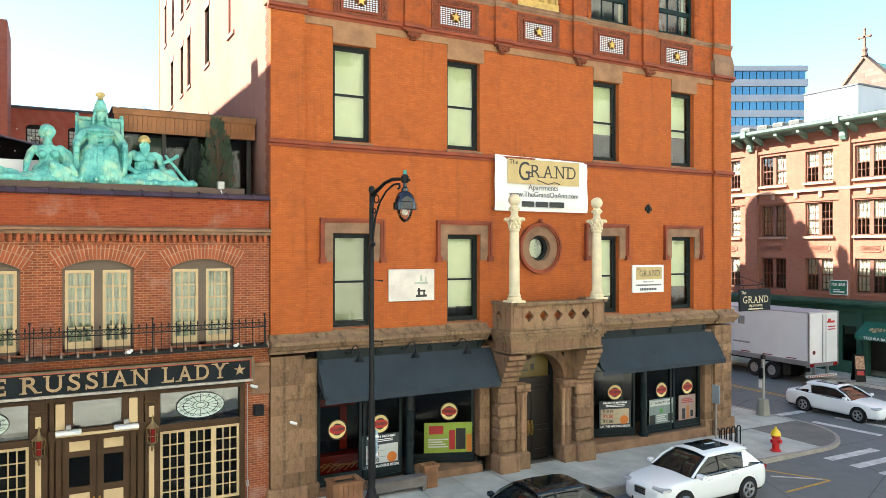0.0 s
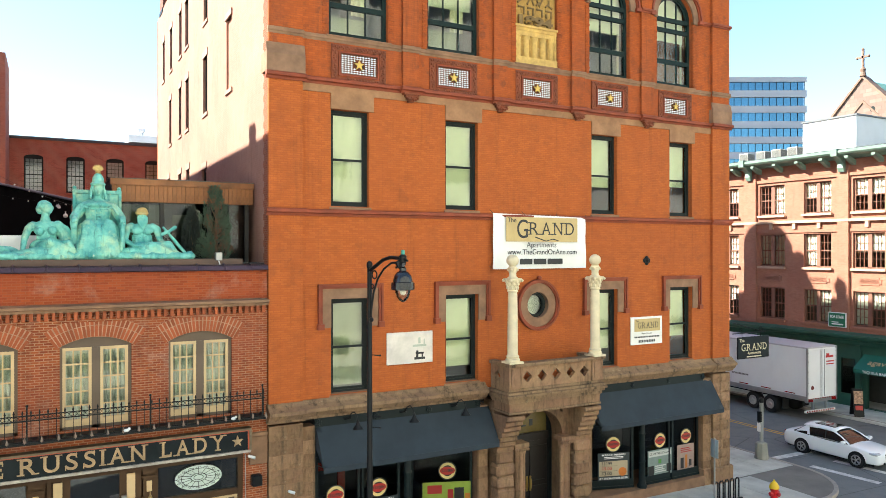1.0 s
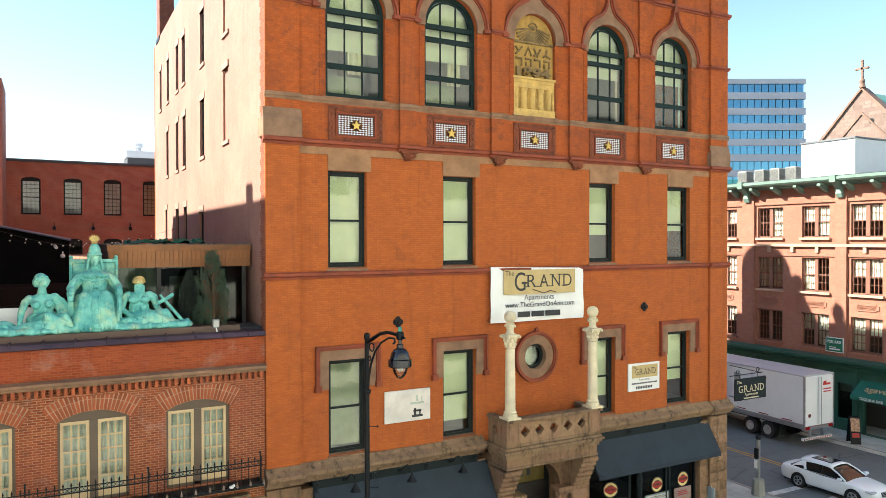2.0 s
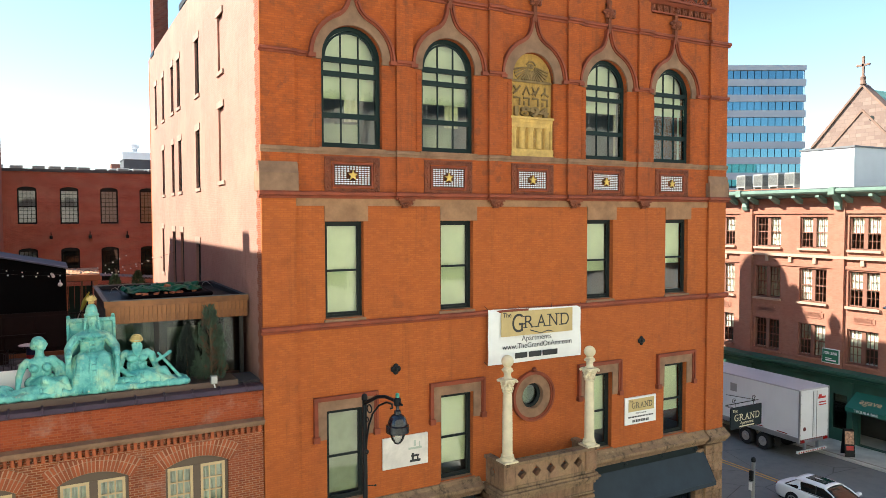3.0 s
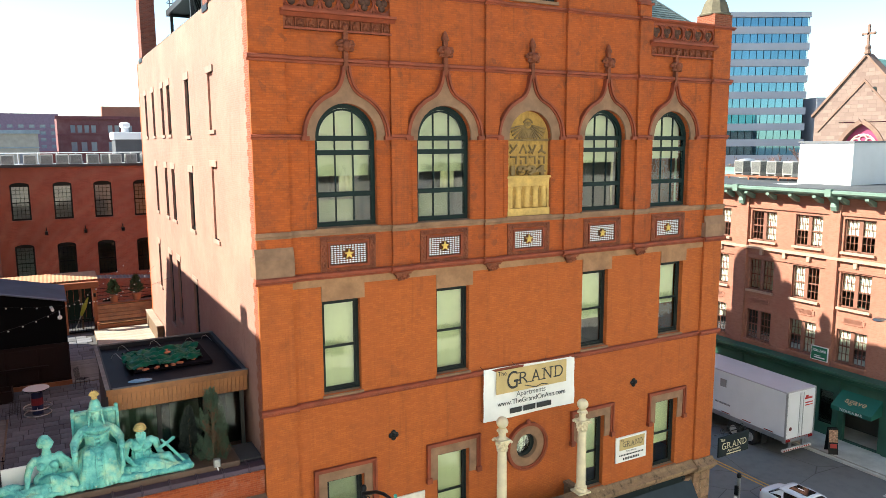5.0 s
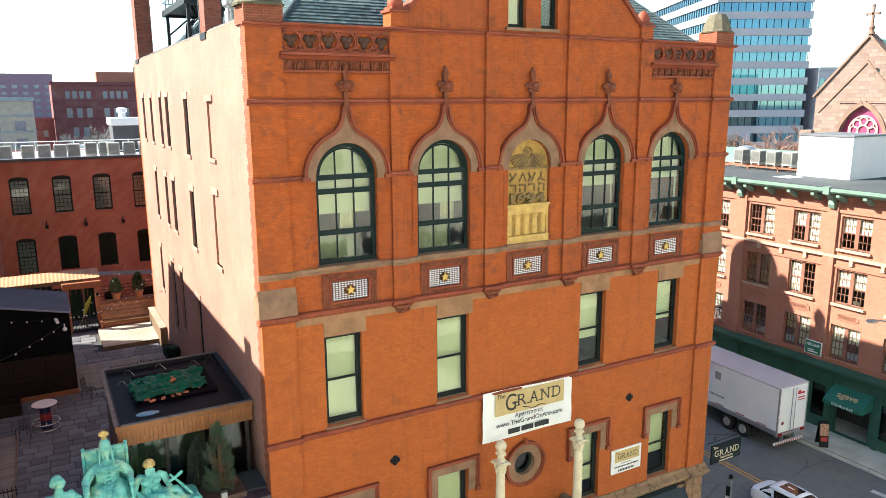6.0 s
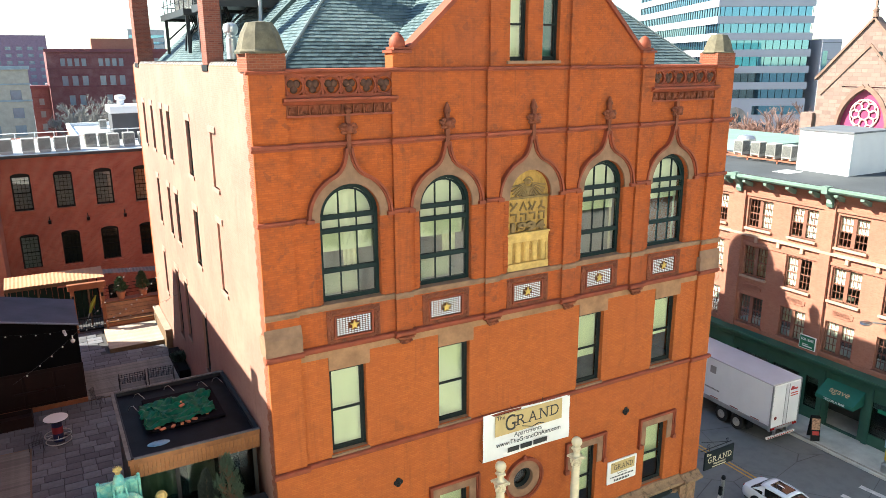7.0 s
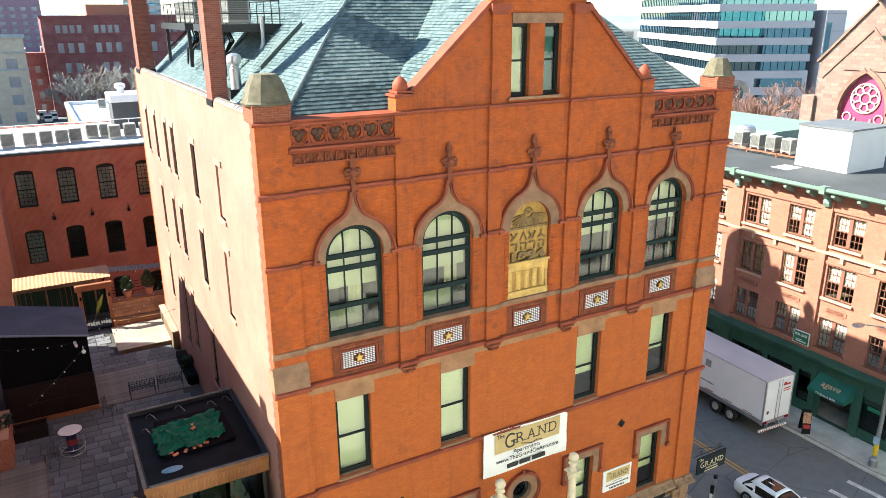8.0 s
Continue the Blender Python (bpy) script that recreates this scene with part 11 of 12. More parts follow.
MB().lathe([(0.05, 9.68), (0.05, 9.78), (0.03, 9.8)], hx, hy, 12).obj("light_sensor", plain("teal sensor cap", (0.05, 0.28, 0.22), 0.4), sl, smooth=35)
MB().lathe([(0.04, 9.47), (0.05, 9.36), (0.09, 9.33), (0.09, 9.25), (0.16, 9.21), (0.22, 9.13), (0.255, 9.02), (0.26, 8.97), (0.305, 8.95), (0.31, 8.78), (0.29, 8.76)], hx, hy, 24).obj("lantern_hood", GLOSSBLACK, sl, smooth=35)
MB().lathe([(0.2, 8.79), (0.2, 8.7), (0.16, 8.58), (0.09, 8.48), (0.01, 8.44)], hx, hy, 18).obj("lamp_glass", pane_glass("clear lamp glass", (0.88, 0.88, 0.85), 0.12, 0.001), sl, smooth=60)
MB().ball((hx, hy, 8.7), 0.08).obj("bulb", plain("pale lamp bulb", (0.75, 0.68, 0.5), 0.3), sl, smooth=60)
MB().cbox(0.1, 0.16, -0.06, 0.12, 2.0, 2.75, 0.01).obj("parking_sign", plain("blue white sign", (0.35, 0.5, 0.62), 0.5, var=0.4, big=6), sl)
MB().box(0.09, 0.17, -0.08, 0.1, 2.55, 2.62).box(0.09, 0.17, -0.08, 0.1, 2.05, 2.1).obj("sign_band", WHITE, sl)
for z in (5.2, 4.9, 6.9):
    MB().tube([(0.05, 0, z), (0.28, -0.03, z - 0.03)], 0.015, 6).ball((0.3, -0.03, z - 0.03), 0.03).obj("hook", BLACKIRON, sl)
# bench and tubs by the shop
bn = thing("street_bench", (3.75, -0.85, 0.28), "long worn timber bench in front of the shop window", "bench")
MB().cbox(-1.0, 1.0, -0.2, 0.2, 0.42, 0.48, 0.01).obj("seat", DECKW, bn)
MB().cbox(-1.0, 1.0, -0.16, -0.12, 0.15, 0.42, 0.01).obj("apron", DECKW, bn)
for x in (-0.9, 0.9):
    MB().box(x - 0.05, x + 0.05, -0.15, 0.15, 0, 0.42).obj("leg", DECKW, bn)
PLW = plain("varnished planter timber", (0.26, 0.12, 0.055), 0.55, var=0.3, big=3, fine=20)
def tub(x, y, w, h):
    t = thing("timber_tub", (x, y, 0.29), "brown varnished timber planter tub, empty", "planter", "planter tubs")
    MB().box(-w + 0.04, w - 0.04, -w * 0.7 + 0.03, w * 0.7 - 0.03, 0.05, h - 0.12).obj("core", BRW, t)
    for i in range(6):
        x0 = -w + 2 * w * i / 6
        MB().cbox(x0 + 0.005, x0 + 2 * w / 6 - 0.005, -w * 0.7 - 0.01, -w * 0.7 + 0.03, 0, h - 0.04, 0.005).obj("stave", PLW, t)
    for s in (-1, 1):
        MB().cbox(s * w - 0.02, s * w + 0.02, -w * 0.7, w * 0.7, 0, h - 0.04, 0.005).obj("side", PLW, t)
    MB().wall("xy", h - 0.05, h + 0.02, -w - 0.06, w + 0.06, -w * 0.7 - 0.06, w * 0.7 + 0.06, [(-w * 0.75, w * 0.75, -w * 0.45, w * 0.45)]).obj("rim", PLW, t)
tub(1.95, -1.0, 0.45, 0.75)
tub(4.95, -0.75, 0.22, 0.72)
# hydrant
hy_ = thing("fire_hydrant", (19.1, -2.94, 0.09), "red fire hydrant with a yellow bonnet", "hydrant")
HR = plain("hydrant red", (0.50, 0.012, 0.015), 0.35, var=0.12)
HY = plain("hydrant yellow", (0.75, 0.50, 0.02), 0.4, var=0.12)
MB().lathe([(0.2, 0), (0.2, 0.06), (0.14, 0.08), (0.13, 0.5), (0.16, 0.55), (0.16, 0.62)], 0, 0, 18).obj("barrel", HR, hy_, smooth=30)
for d in ((1, 0), (-1, 0), (0, -1)):
    MB().tube([(0.08 * d[0], 0.08 * d[1], 0.42), (0.24 * d[0], 0.24 * d[1], 0.42)], 0.075, 12).obj("outlet", HR, hy_)
MB().lathe([(0.19, 0.62), (0.19, 0.68), (0.15, 0.78), (0.08, 0.86), (0.04, 0.88), (0.04, 0.94), (0.01, 0.95)], 0, 0, 18).obj("bonnet", HY, hy_, smooth=30)
# kerb post with a heavy foot
kp = thing("crossing_post", (24.0, 1.4, 0.09), "galvanised signal post with push button on a grey foot", "post")
MB().lathe([(0.32, 0), (0.26, 0.75), (0.12, 0.8)], 0, 0, 8).obj("foot", plain("grey cast foot", (0.25, 0.25, 0.22), 0.7), kp)
MB().lathe([(0.09, 0.75), (0.09, 2.7), (0.1, 2.75), (0.06, 2.85)], 0, 0, 12).obj("pole", bpy.data.materials["galvanised steel"], kp, smooth=30)
MB().lathe([(0.1, 2.66), (0.12, 2.74), (0.1, 2.85), (0.02, 2.9)], 0, 0, 12).obj("cap", BLACKIRON, kp)
MB().cbox(-0.2, -0.08, -0.1, 0.1, 1.75, 2.25, 0.02).obj("button_box", BLACKIRON, kp)
MB().box(-0.2, -0.18, -0.09, 0.09, 1.3, 1.7).obj("plate", WHITE, kp)
# post with a back-turned sign, rubbish bags
bs = thing("sign_post", (16.5, -2.3, 0.1), "grey street sign seen from its back on a thin post", "sign")
MB().tube([(0, 0, 0), (0, 0, 2.75)], 0.03, 8).obj("post", bpy.data.materials["galvanised steel"], bs)
MB().cbox(-0.02, 0.02, -0.17, 0.17, 2.0, 2.7, 0.005).obj("plate", plain("grey blue sign back", (0.38, 0.46, 0.5), 0.4, 0.5), bs)
br_ = thing("bike_rack", (16.95, -1.9, 0.1), "low black bicycle rack on the pavement", "rack")
for i in range(5):
    MB().tube([(0.3 * i, 0, 0), (0.3 * i, 0, 0.8), (0.3 * i + 0.06, 0, 0.86), (0.3 * i + 0.15, 0, 0.86), (0.3 * i + 0.2, 0, 0.8), (0.3 * i + 0.2, 0, 0)], 0.03, 6).obj("hoop", BLACKIRON, br_)
MB().box(-0.1, 1.6, -0.03, 0.03, 0.0, 0.05).obj("rail", BLACKIRON, br_)
# folding menu board by the green shop
mbd = thing("menu_board", (36.6, 4.5, 0.1), "black sandwich board with a menu poster", "sign", rz=-38)
for s in (-1, 1):
    MB().add([(-0.28, s * 0.35, 0), (0.28, s * 0.35, 0), (0.28, s * 0.08, 1.6), (-0.28, s * 0.08, 1.6), (-0.28, s * 0.39, 0), (0.28, s * 0.39, 0), (0.28, s * 0.12, 1.6), (-0.28, s * 0.12, 1.6)], [(3, 2, 1, 0), (4, 5, 6, 7), (0, 1, 5, 4), (1, 2, 6, 5), (2, 3, 7, 6), (3, 0, 4, 7)]).obj("leaf", BLACKIRON, mbd)
MB().add([(-0.25, -0.275, 0.75), (0.25, -0.275, 0.75), (0.25, -0.155, 1.5), (-0.25, -0.155, 1.5)], [(0, 1, 2, 3)]).obj("poster", plain("food poster", (0.45, 0.25, 0.15), 0.5, var=0.9, big=9), mbd)
MB().add([(-0.2, -0.35, 0.4), (0.2, -0.35, 0.4), (0.2, -0.305, 0.66), (-0.2, -0.305, 0.66)], [(0, 1, 2, 3)]).obj("poster", REDPAINT, mbd)
# lamp post with signs at the far corner
fp = thing("street_post", (36.7, -0.15, 0.1), "old grey pole with street signs and a cobra-head lamp", "street lamp")
MB().lathe([(0.25, 0), (0.25, 0.5), (0.14, 0.6), (0.13, 4.0), (0.1, 9.5)], 0, 0, 14).obj("pole", bpy.data.materials["galvanised steel"], fp, smooth=30)
MB().tube([(0, 0, 8.9), (-0.8, 0.6, 9.4), (-1.6, 1.2, 9.5)], 0.05, 8).obj("arm", bpy.data.materials["galvanised steel"], fp)
MB().ball((-1.9, 1.4, 9.45), 0.3, (1.4, 1.0, 0.35), 14, 8).obj("lamp_head", bpy.data.materials["galvanised steel"], fp, smooth=60)
MB().box(-0.02, 0.02, 0.0, 0.95, 3.5, 3.75).obj("name_plate", plain("street sign green", (0.01, 0.17, 0.09), 0.4), fp)
MB().box(-0.15, -0.13, -0.18, 0.18, 1.6, 2.1).obj("blue_sign", plain("pale blue sign", (0.4, 0.55, 0.7), 0.4), fp)
MB().lathe([(0.145, 0.8), (0.145, 1.6)], 0, 0, 14, ends=False).obj("yellow_sleeve", HY, fp)
mh = thing("manhole_cover", (31.2, -0.9, -0.055), "dark round iron manhole cover in the street", "manhole cover")
MB().lathe([(0.42, 0), (0.42, 0.008), (0.36, 0.01), (0.36, 0.004), (0.02, 0.006)], 0, 0, 24).obj("cover", BLACKIRON, mh)

# ---- window dressing of the shops ----
def tavern_sign(x, y, z, parent_rz=0.0):
    s = thing("bottle_cap_sign", (x, y, z), "round gold and black bottle-cap window sign with red oval", "sign", "bottle-cap signs", rz=parent_rz)
    pts = [((0.31 + 0.018 * (i % 2)) * math.cos(i * math.pi / 24), (0.31 + 0.018 * (i % 2)) * math.sin(i * math.pi / 24)) for i in range(48)]
    MB().extr(pts, "xz", -0.005, 0.02).obj("cap_edge", INK, s)
    ring(0, 0, 0.19, 0.285, -0.012, 0.0, 32).obj("gold_ring", plain("pale gold print", (0.72, 0.58, 0.24), 0.4) if "pale gold print" not in bpy.data.materials else bpy.data.materials["pale gold print"], s)
    MB().extr([(0.27 * math.cos(i * math.pi / 14), 0.14 * math.sin(i * math.pi / 14)) for i in range(28)], "xz", -0.02, -0.012).obj("red_oval", REDPAINT, s)
    letters("TAVERN", 0.13, INK, s, pose(0, -0.022, 0), 0.002, bold=0.004, squeeze=0.85)
for x, y, z, rz in ((2.16, 0.2, 2.27, 0), (3.64, 0.2, 2.28, 0), (6.45, 0.62, 2.3, -21), (13.95, 0.50, 2.28, -17), (16.18, 0.2, 2.22, 0), (17.66, 0.2, 2.22, 0)):
    tavern_sign(x, y, z, rz)
def poster(x, y, z, w, h, rz, col, bits, label):
    p = thing("window_poster", (x, y, z), label, "poster", "", rz=rz)
    MB().box(-w / 2, w / 2, -0.004, 0.004, 0, h).obj("sheet", plain("poster " + label[:18], dim(col, 0.7), 0.5, var=0.12, big=3), p)
    for nm, c, rects in bits:
        mb = MB()
        for a, b, lo, hi in rects:
            mb.box((a - 0.5) * w, (b - 0.5) * w, -0.009, -0.004, lo * h, hi * h)
        mb.obj(nm, plain("poster ink", dim(c, 0.7), 0.5, var=0.1), p)
    return p
OR, GN, WH, BK, RD = (0.6, 0.2, 0.02), (0.1, 0.35, 0.06), (0.7, 0.7, 0.66), (0.015, 0.015, 0.015), (0.45, 0.02, 0.02)
bars = lambda n, a, b, lo, hi: [(a, b - 0.06 * (i % 3), lo + (hi - lo) * i / n, lo + (hi - lo) * (i + 0.55) / n) for i in range(n)]
def special(x, y, z, w, h, rz, strip):
    """A drinks-special poster: price strips, a glass of beer with an orange slice, headings."""
    p = poster(x, y, z, w, h, rz, (0.03, 0.045, 0.055), [("price_strip", strip, [(0.04, 0.94, 0.16, 0.7)])], "dark drinks-special poster with prices and an orange glass")
    for k, t in enumerate(("$3.00", "$5.00", "$10.99")):
        letters(t, h * 0.17, REDPAINT if k == 1 else INK, p, pose(-w * 0.22, -0.012, h * (0.25 + 0.18 * k)), 0.002, "price", 0.003, fit=w * 0.32)
        MB().box(-w * 0.45, w * 0.12, -0.012, -0.008, h * (0.335 + 0.18 * k), h * (0.343 + 0.18 * k)).obj("rule", INK, p)
    MB().lathe([(w * 0.06, h * 0.34), (w * 0.09, h * 0.64)], w * 0.3, -0.008, 12).obj("glass_picture", bpy.data.materials["orange flame paint"] if "orange flame paint" in bpy.data.materials else plain("amber print", (0.55, 0.24, 0.03), 0.5), p).scale = (1, 0.05, 1)
    MB().extr([(w * 0.28 + w * 0.13 * math.cos(i * 0.4), h * 0.3 + w * 0.13 * math.sin(i * 0.4)) for i in range(16)], "xz", -0.013, -0.009).obj("orange_slice", plain("orange print", (0.6, 0.17, 0.02), 0.5), p)
    letters("MARCH MANIA!", h * 0.1, WHITE, p, pose(0, -0.008, h * 0.92), 0.002, "heading", 0.002, fit=w * 0.74)
    letters("LET THE MADNESS BEGIN", h * 0.1, WHITE, p, pose(0, -0.008, h * 0.07), 0.002, "heading", 0.002, fit=w * 0.92)
    for q in (0.78, 0.83):
        MB().box(-w * 0.3, w * 0.3, -0.01, -0.006, h * q, h * (q + 0.022)).obj("print_bar", WHITE, p)
special(3.68, 0.2, 0.82, 1.35, 1.12, 0, (0.7, 0.74, 0.72))
poster(6.42, 0.62, 0.86, 1.7, 1.05, -21, (0.30, 0.42, 0.05), [("drink_picture", BK, [(0.66, 0.86, 0.1, 0.8)]), ("red_panel", RD, [(0.52, 0.64, 0.1, 0.75)]), ("gold_panel", OR, [(0.88, 0.99, 0.02, 0.6)]), ("red_oval", RD, [(0.1, 0.4, 0.62, 0.9)]), ("print_bars", WH, bars(4, 0.08, 0.5, 0.18, 0.5))], "lime green drinks poster with dark glass")
poster(4.92, 0.62, 1.0, 0.45, 1.0, 65, (0.5, 0.45, 0.35), [("print_bars", OR, bars(5, 0.1, 0.9, 0.1, 0.9))], "pale narrow menu poster in the doorway glass")
special(13.95, 0.48, 0.85, 1.35, 1.1, -17, (0.6, 0.5, 0.34))
p = poster(16.18, 0.2, 0.8, 1.34, 1.06, 0, (0.25, 0.32, 0.30), [("white_strip", WH, [(0.04, 0.96, 0.74, 0.95)]), ("clover_picture", GN, [(0.44, 0.56, 0.45, 0.62)]), ("print_bars", WH, bars(4, 0.3, 0.75, 0.12, 0.42)), ("dark_figures", BK, [(0.02, 0.25, 0.02, 0.4), (0.78, 0.98, 0.1, 0.4)])], "grey-green spring party poster with clover")
letters("ST. PATRICK'S DAY", 0.13, INK, p, pose(0, -0.011, 0.9), 0.002, fit=1.15)
poster(17.65, 0.2, 0.78, 0.98, 1.1, 0, (0.42, 0.30, 0.26), [("print_bars", RD, bars(3, 0.2, 0.85, 0.7, 0.9)), ("drink_picture", BK, [(0.2, 0.38, 0.1, 0.5)]), ("drink_picture", BK, [(0.7, 0.85, 0.15, 0.4)]), ("orange_bottle", OR, [(0.48, 0.6, 0.1, 0.6)])], "faded pink party poster with drinks")
# Red frame and flames built behind the glass in place of a reflection in it.
rc = thing("red_prop", (2.3, 1.3, 0.5), "red frame with flame stripes behind the glass, standing in for a reflection", "prop")
MB().box(0.35, 0.6, 0, 0.1, 0.8, 2.4).box(-0.6, 0.9, 0, 0.1, 2.25, 2.5).box(-0.8, 1.6, -0.3, 0.2, 0.1, 0.7).obj("frame", plain("glossy red", (0.42, 0.03, 0.015), 0.25), rc)
mb = MB()
for i in range(12):
    mb.tube([(-0.8 + 0.2 * i, -0.33, 0.2 + 0.03 * (i % 3)), (-0.5 + 0.2 * i, -0.34, 0.45 + 0.04 * math.sin(i)), (-0.2 + 0.2 * i, -0.33, 0.35)], 0.02, 5)
mb.obj("flame_stripe", plain("orange flame paint", (0.7, 0.25, 0.03), 0.3), rc)
neon = thing("neon_sign", (3.75, 0.35, 3.1), "blue and yellow neon sign in the window", "neon sign")
mb = MB()
for i in range(5):
    x0 = -0.3 + 0.14 * i
    mb.tube([(x0 + 0.05 * math.cos(a), 0, 0.3 + 0.07 * math.sin(a)) for a in [q * 0.7 for q in range(8 if i % 2 else 9)]], 0.012, 5)
mb.obj("blue_tube", glow("blue neon", (0.05, 0.1, 1.0), 1.5), neon)
mb = MB()
for i in range(6):
    mb.tube([(-0.3 + 0.1 * i, 0, 0.08), (-0.25 + 0.1 * i, 0, 0.16), (-0.22 + 0.1 * i, 0, 0.08)], 0.01, 5)
mb.obj("yellow_tube", glow("yellow neon", (0.7, 0.7, 0.08), 1.2), neon)

# ---- far town on the left ----
def town_block(name, x0, x1, y0, y1, h, mat, label, wx, wz, ww, wh, z0=1.5, trim=None, south=True, roof=None, grouped=False):
    """A far block with real window recesses on its near face."""
    b = thing(name, ((x0 + x1) / 2, y0, 0), label, "building")
    w = (x1 - x0) / 2
    n, m = int((x1 - x0 - 1) / wx), int((h - z0 - 1.2) / wz)
    holes = []
    for i in range(n):
        for j in range(m):
            cx = -w + 0.5 + (2 * w - 1) * (i + 0.5) / n
            holes.append((cx - ww / 2, cx + ww / 2, z0 + j * wz, z0 + j * wz + wh))
    if grouped:
        holes = []
        for g in range(5):
            gx = -w + 6.7 + 9.8 * g
            holes += [(gx + 1.8 * k - 3.3, gx + 1.8 * k - 2.1, 22.9, 25.0) for k in range(4)]
            holes += [(gx + 2.6 * k - 3.35, gx + 2.6 * k - 1.85, 17.4, 20.2) for k in range(3)]
            holes += [(gx + 2.7 * k - 2.1, gx + 2.7 * k - 0.6, 12.0, 14.8) for k in range(2)]
            holes += [(gx + 2.7 * k - 2.1, gx + 2.7 * k - 0.6, 6.7, 9.8) for k in range(2)]
    MB().wall("xz", 0, 0.5, -w, w, 0, h, holes).obj("wall", mat, b)
    MB().box(-w, w, 0.5, y1 - y0, 0, h - 0.3).obj("block", mat, b)
    # Pale blue-grey base stands in for the sky that far panes reflect.
    pane = plain("far window glass", (0.26, 0.30, 0.34), 0.1, var=0.4, big=0.2) if "far window glass" not in bpy.data.materials else bpy.data.materials["far window glass"]
    me = MB().box(-ww / 2, ww / 2, 0.28, 0.3, 0, wh).box(-ww / 2, ww / 2, 0.2, 0.3, wh / 2 - 0.06, wh / 2 + 0.06).data("window", pane)
    for hx0, hx1, hz0, hz1 in holes[:150]:
        o = link("window", me, b, ((hx0 + hx1) / 2, 0, hz0))
        o.scale = ((hx1 - hx0) / ww, 1, (hz1 - hz0) / wh)
        if grouped:
            MB().box(hx0 - 0.25, hx1 + 0.25, -0.2, 0.05, hz1, hz1 + 0.45).obj("lintel", trim, b)
    if trim:
        MB().box(-w - 0.4, w + 0.4, -0.6, 0.6, h - 0.9, h).box(-w - 0.2, w + 0.2, -0.3, 0.2, h * 0.62, h * 0.62 + 0.4).box(-w - 0.2, w + 0.2, -0.3, 0.2, h * 0.8, h * 0.8 + 0.3).obj("cornice", trim, b)
    if roof:
        MB().box(-w * 0.5, w * 0.2, 3, 8, h - 0.3, h + 3).obj("roof_house", roof, b)
    return b
MAR = plain("maroon stone", (0.17, 0.05, 0.055), 0.8, var=0.2)
town_block("maroon_block", -0.4, 48, 214, 240, 27.6, MB_FAR, "large maroon brick block with bands of arched windows", 3.3, 5.2, 1.8, 3.0, 2.0, MAR, roof=MB_RIGHT, grouped=True)
town_block("beige_block", -46, -5.3, 195, 212, 23.2, plain("beige plaster", (0.42, 0.36, 0.29), 0.8, var=0.15), "beige plastered apartment block with paired windows", 5.6, 4.4, 2.5, 2.6, 1.4, plain("blue grey trim", (0.30, 0.34, 0.36), 0.7))
town_block("violet_tower", -90, 9.5, 600, 630, 42.5, plain("violet brown brick", (0.24, 0.15, 0.20), 0.8, var=0.15), "violet-brown tower block with rows of small windows", 6.6, 5.0, 3.6, 2.4, 2.0, roof=OFFGLASS)
town_block("low_brick_block", -5.2, -0.5, 222, 236, 17.5, MB_FAR, "low red brick house with slate front", 3.0, 3.6, 1.3, 1.8, 1.2, MAR)
far_rng = random.Random(17)
for i in range(26):
    x = -190 + i * 15 + far_rng.uniform(-4, 4)
    y = far_rng.uniform(330, 480)
    h = far_rng.uniform(22, 44)
    w = far_rng.uniform(6, 13)
    if -70 < x < 60:
        h *= 0.45
    c = far_rng.choice(((0.30, 0.32, 0.36), (0.42, 0.40, 0.38), (0.25, 0.17, 0.17), (0.22, 0.28, 0.34)))
    nm = "far block %d %d %d" % tuple(int(v * 100) for v in c)
    m = bpy.data.materials[nm] if nm in bpy.data.materials else plain(nm, c, 0.7, var=0.2)
    b = thing("far_building", (x, y, 0), "distant town building with bands of windows", "building", "distant buildings")
    MB().box(-w, w, 0, 20, 0, h).obj("block", m, b)
    for k in range(int(h / 4)):
        MB().box(-w + 0.6, w - 0.6, -0.05, 0.1, 2 + k * 4, 3.6 + k * 4).obj("window_band", OFFGLASS, b)
for i in range(8):
    x, y = 150 + i * 42, 340 - i * 14
    h = far_rng.uniform(10, 19)
    b = thing("far_building", (x, y, 0), "distant town building with bands of windows", "building", "distant buildings")
    MB().box(-12, 12, -10, 10, 0, h).obj("block", bpy.data.materials["beige plaster"], b)
# wooded ridge at the horizon, its haze put into the blue-grey colour
vs, fs = [], []
n = 120
for i in range(n + 1):
    a = radians(-10 + 150 * i / n)
    hgt = 26 + 16 * noise.noise((i * 0.07, 3, 1)) + 5 * noise.noise((i * 0.4, 1, 1))
    for r, z in ((1500, -1), (1700, hgt * 0.7), (1850, hgt)):
        vs.append((r * math.cos(a), r * math.sin(a), z))
for i in range(n):
    for k in range(2):
        o = i * 3 + k
        fs.append((o, o + 1, o + 4, o + 3))
tagged(MB().add(vs, fs).obj("backdrop", plain("hazy wooded ridge", (0.20, 0.26, 0.32), 0.95, var=0.2, big=0.01), label="hazy wooded ridge at the horizon"), category="ridge", kind="structure")
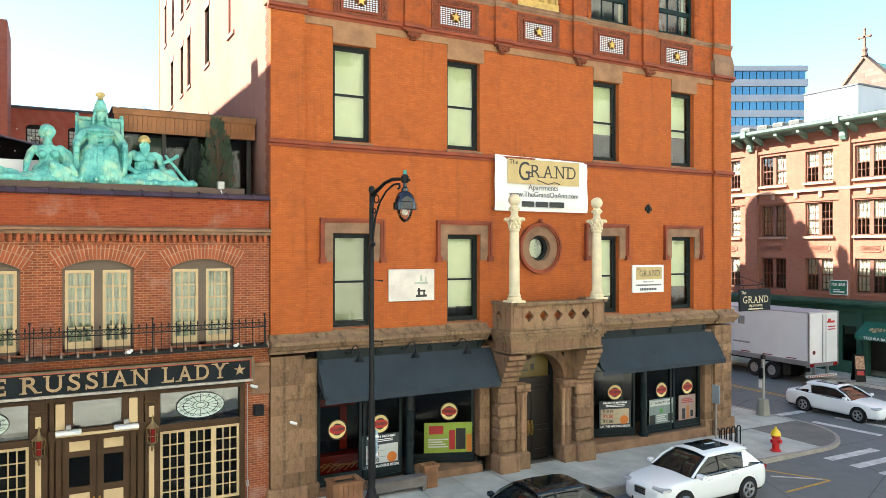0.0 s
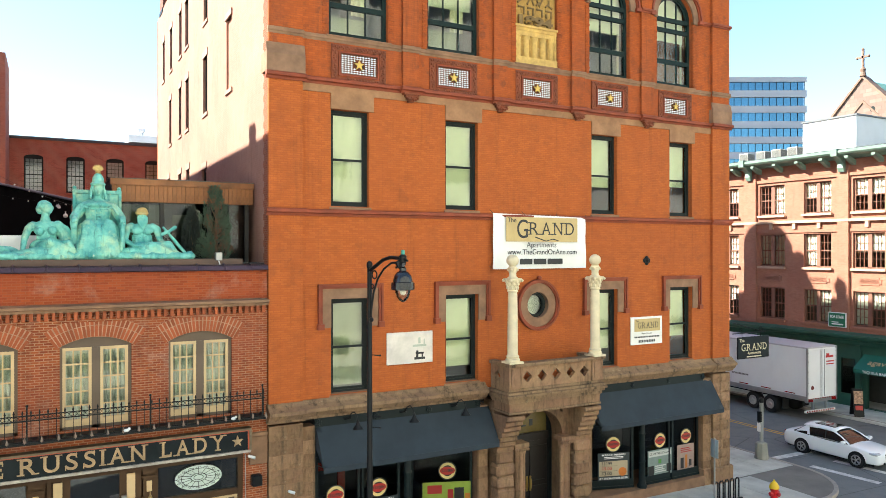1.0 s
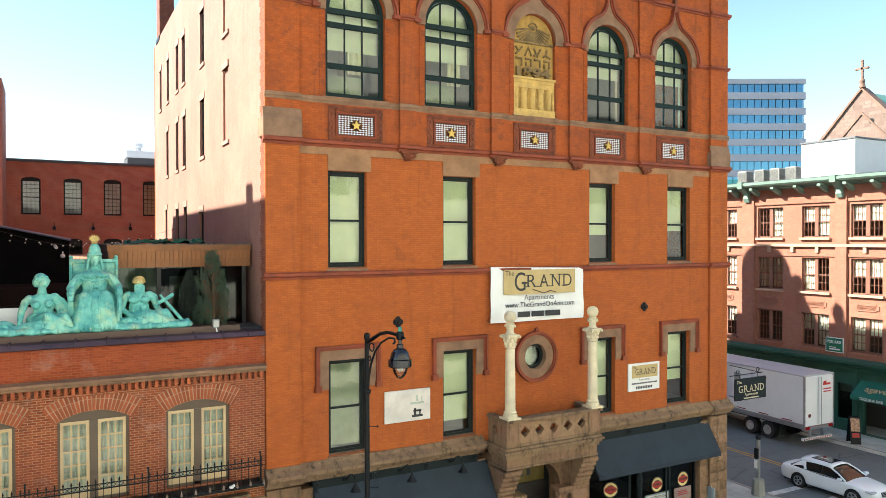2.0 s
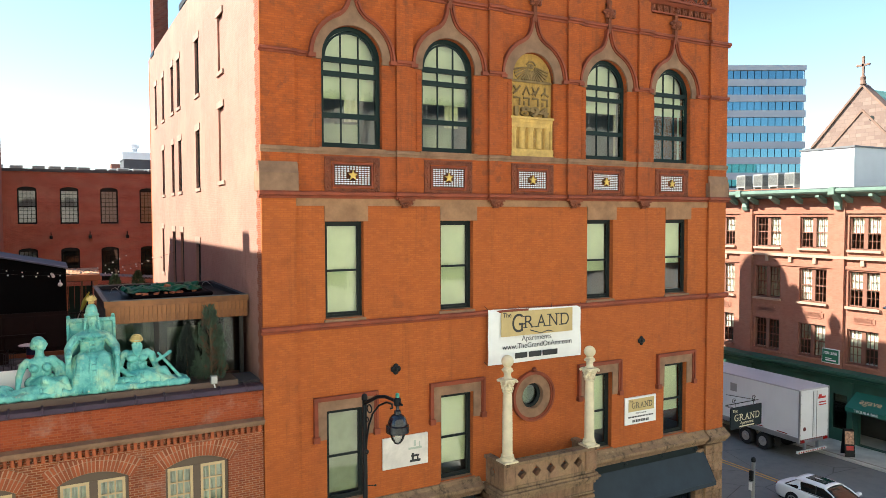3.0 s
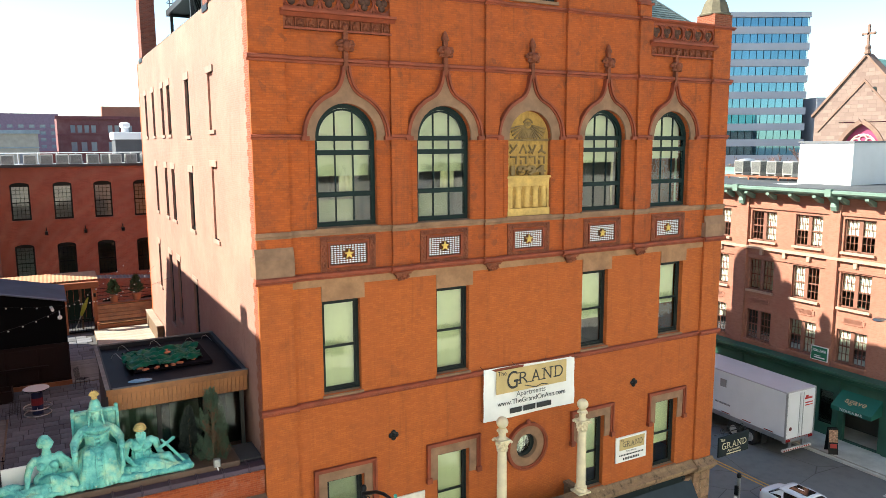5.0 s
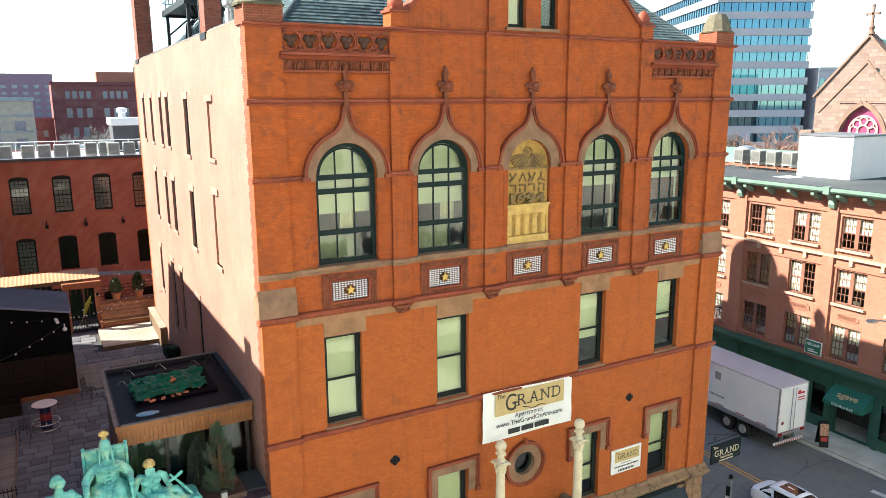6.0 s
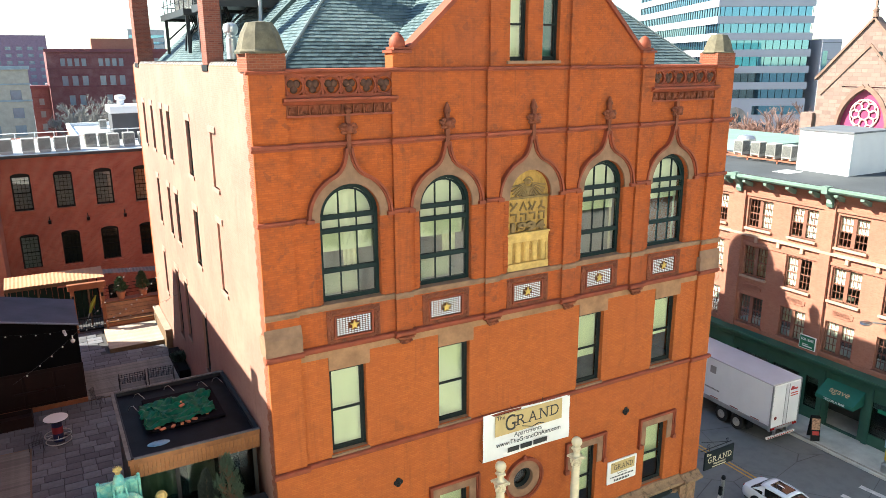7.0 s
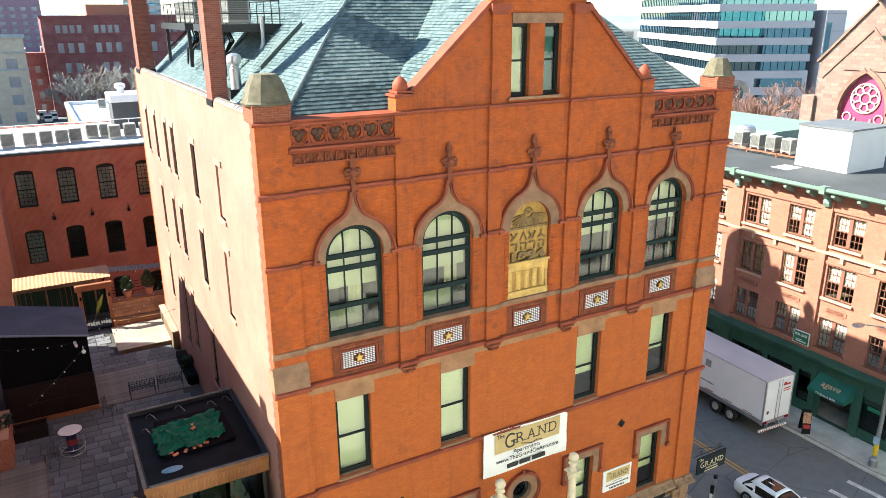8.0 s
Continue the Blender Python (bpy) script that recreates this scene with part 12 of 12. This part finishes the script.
# bare trees in the yard and by the church
def bare_tree(x, y, z0, h, seed, mat, name="bare_tree", label="leafless grey-brown tree with fine twigs"):
    rng = random.Random(seed)
    t = thing(name, (x, y, z0), label, "tree", "bare trees")
    tr, tw = MB(), MB()
    tr.tube([(0, 0, 0), (0.05, 0, h * 0.3), (0, 0.05, h * 0.5)], [h * 0.03, h * 0.022, h * 0.015], 8)
    def grow(p, d, L, r, lev):
        q = p + d * L
        (tr if lev < 2 else tw).tube([p, p.lerp(q, 0.5) + Vector((rng.uniform(-1, 1), rng.uniform(-1, 1), 0)) * L * 0.06, q], [max(r, 0.035), max(r * 0.8, 0.03), max(r * 0.55, 0.025)], 5 if lev < 2 else 3)
        if lev < 5:
            for _ in range(4):
                nd = (d + Vector((rng.uniform(-1, 1), rng.uniform(-1, 1), rng.uniform(-0.3, 0.8))) * 0.75).normalized()
                grow(p.lerp(q, rng.uniform(0.5, 1.0)), nd, L * rng.uniform(0.55, 0.78), r * 0.6, lev + 1)
    for k in range(4):
        a = k * 1.57 + rng.random()
        grow(Vector((0, 0, h * (0.28 + 0.06 * k))), Vector((math.cos(a) * 0.7, math.sin(a) * 0.7, 0.8)).normalized(), h * 0.26, h * 0.011, 1)
    tr.obj("trunk", mat, t, weld=False)
    tw.obj("crown", mat, t, weld=False)
    return t
BARK = plain("grey bark", (0.25, 0.235, 0.22), 0.9, var=0.3)
BARKR = plain("reddish twigs", (0.30, 0.17, 0.13), 0.9, var=0.3)
bare_tree(6.5, 188, 0, 16.0, 3, BARK)
bare_tree(1.8, 192, 0, 12.5, 4, BARK)
bare_tree(16.5, 191, 0, 15.5, 5, BARK)
bare_tree(11.0, 186, 0, 14.5, 6, BARK)
bare_tree(4.2, 184, 0, 13.5, 9, BARK)
bare_tree(85, 46, 0, 19, 7, BARKR, label="leafless reddish tree beside the church")
bare_tree(88, 52, 0, 18, 8, BARKR, label="leafless reddish tree beside the church")
# parking yard: cars and a white van far off
for i, (x, y) in enumerate(((-2.6, 203), (-1.2, 208), (-3.6, 211))):
    v = thing("parked_van", (x, y, 0), "white van parked in the far yard", "van", "far parked vans")
    MB().cbox(-1.0, 1.0, -2.4, 2.4, 0.45, 2.3, 0.15).obj("body", CARWHITE, v)
    MB().box(-0.9, 0.9, -2.42, -2.38, 1.3, 1.95).obj("windscreen", CARGLASS, v)
    for sx in (-0.9, 0.9):
        for sy in (-1.5, 1.5):
            MB().tube([(sx - 0.1, sy, 0.38), (sx + 0.1, sy, 0.38)], 0.38, 14).obj("wheel", TYRE, v)
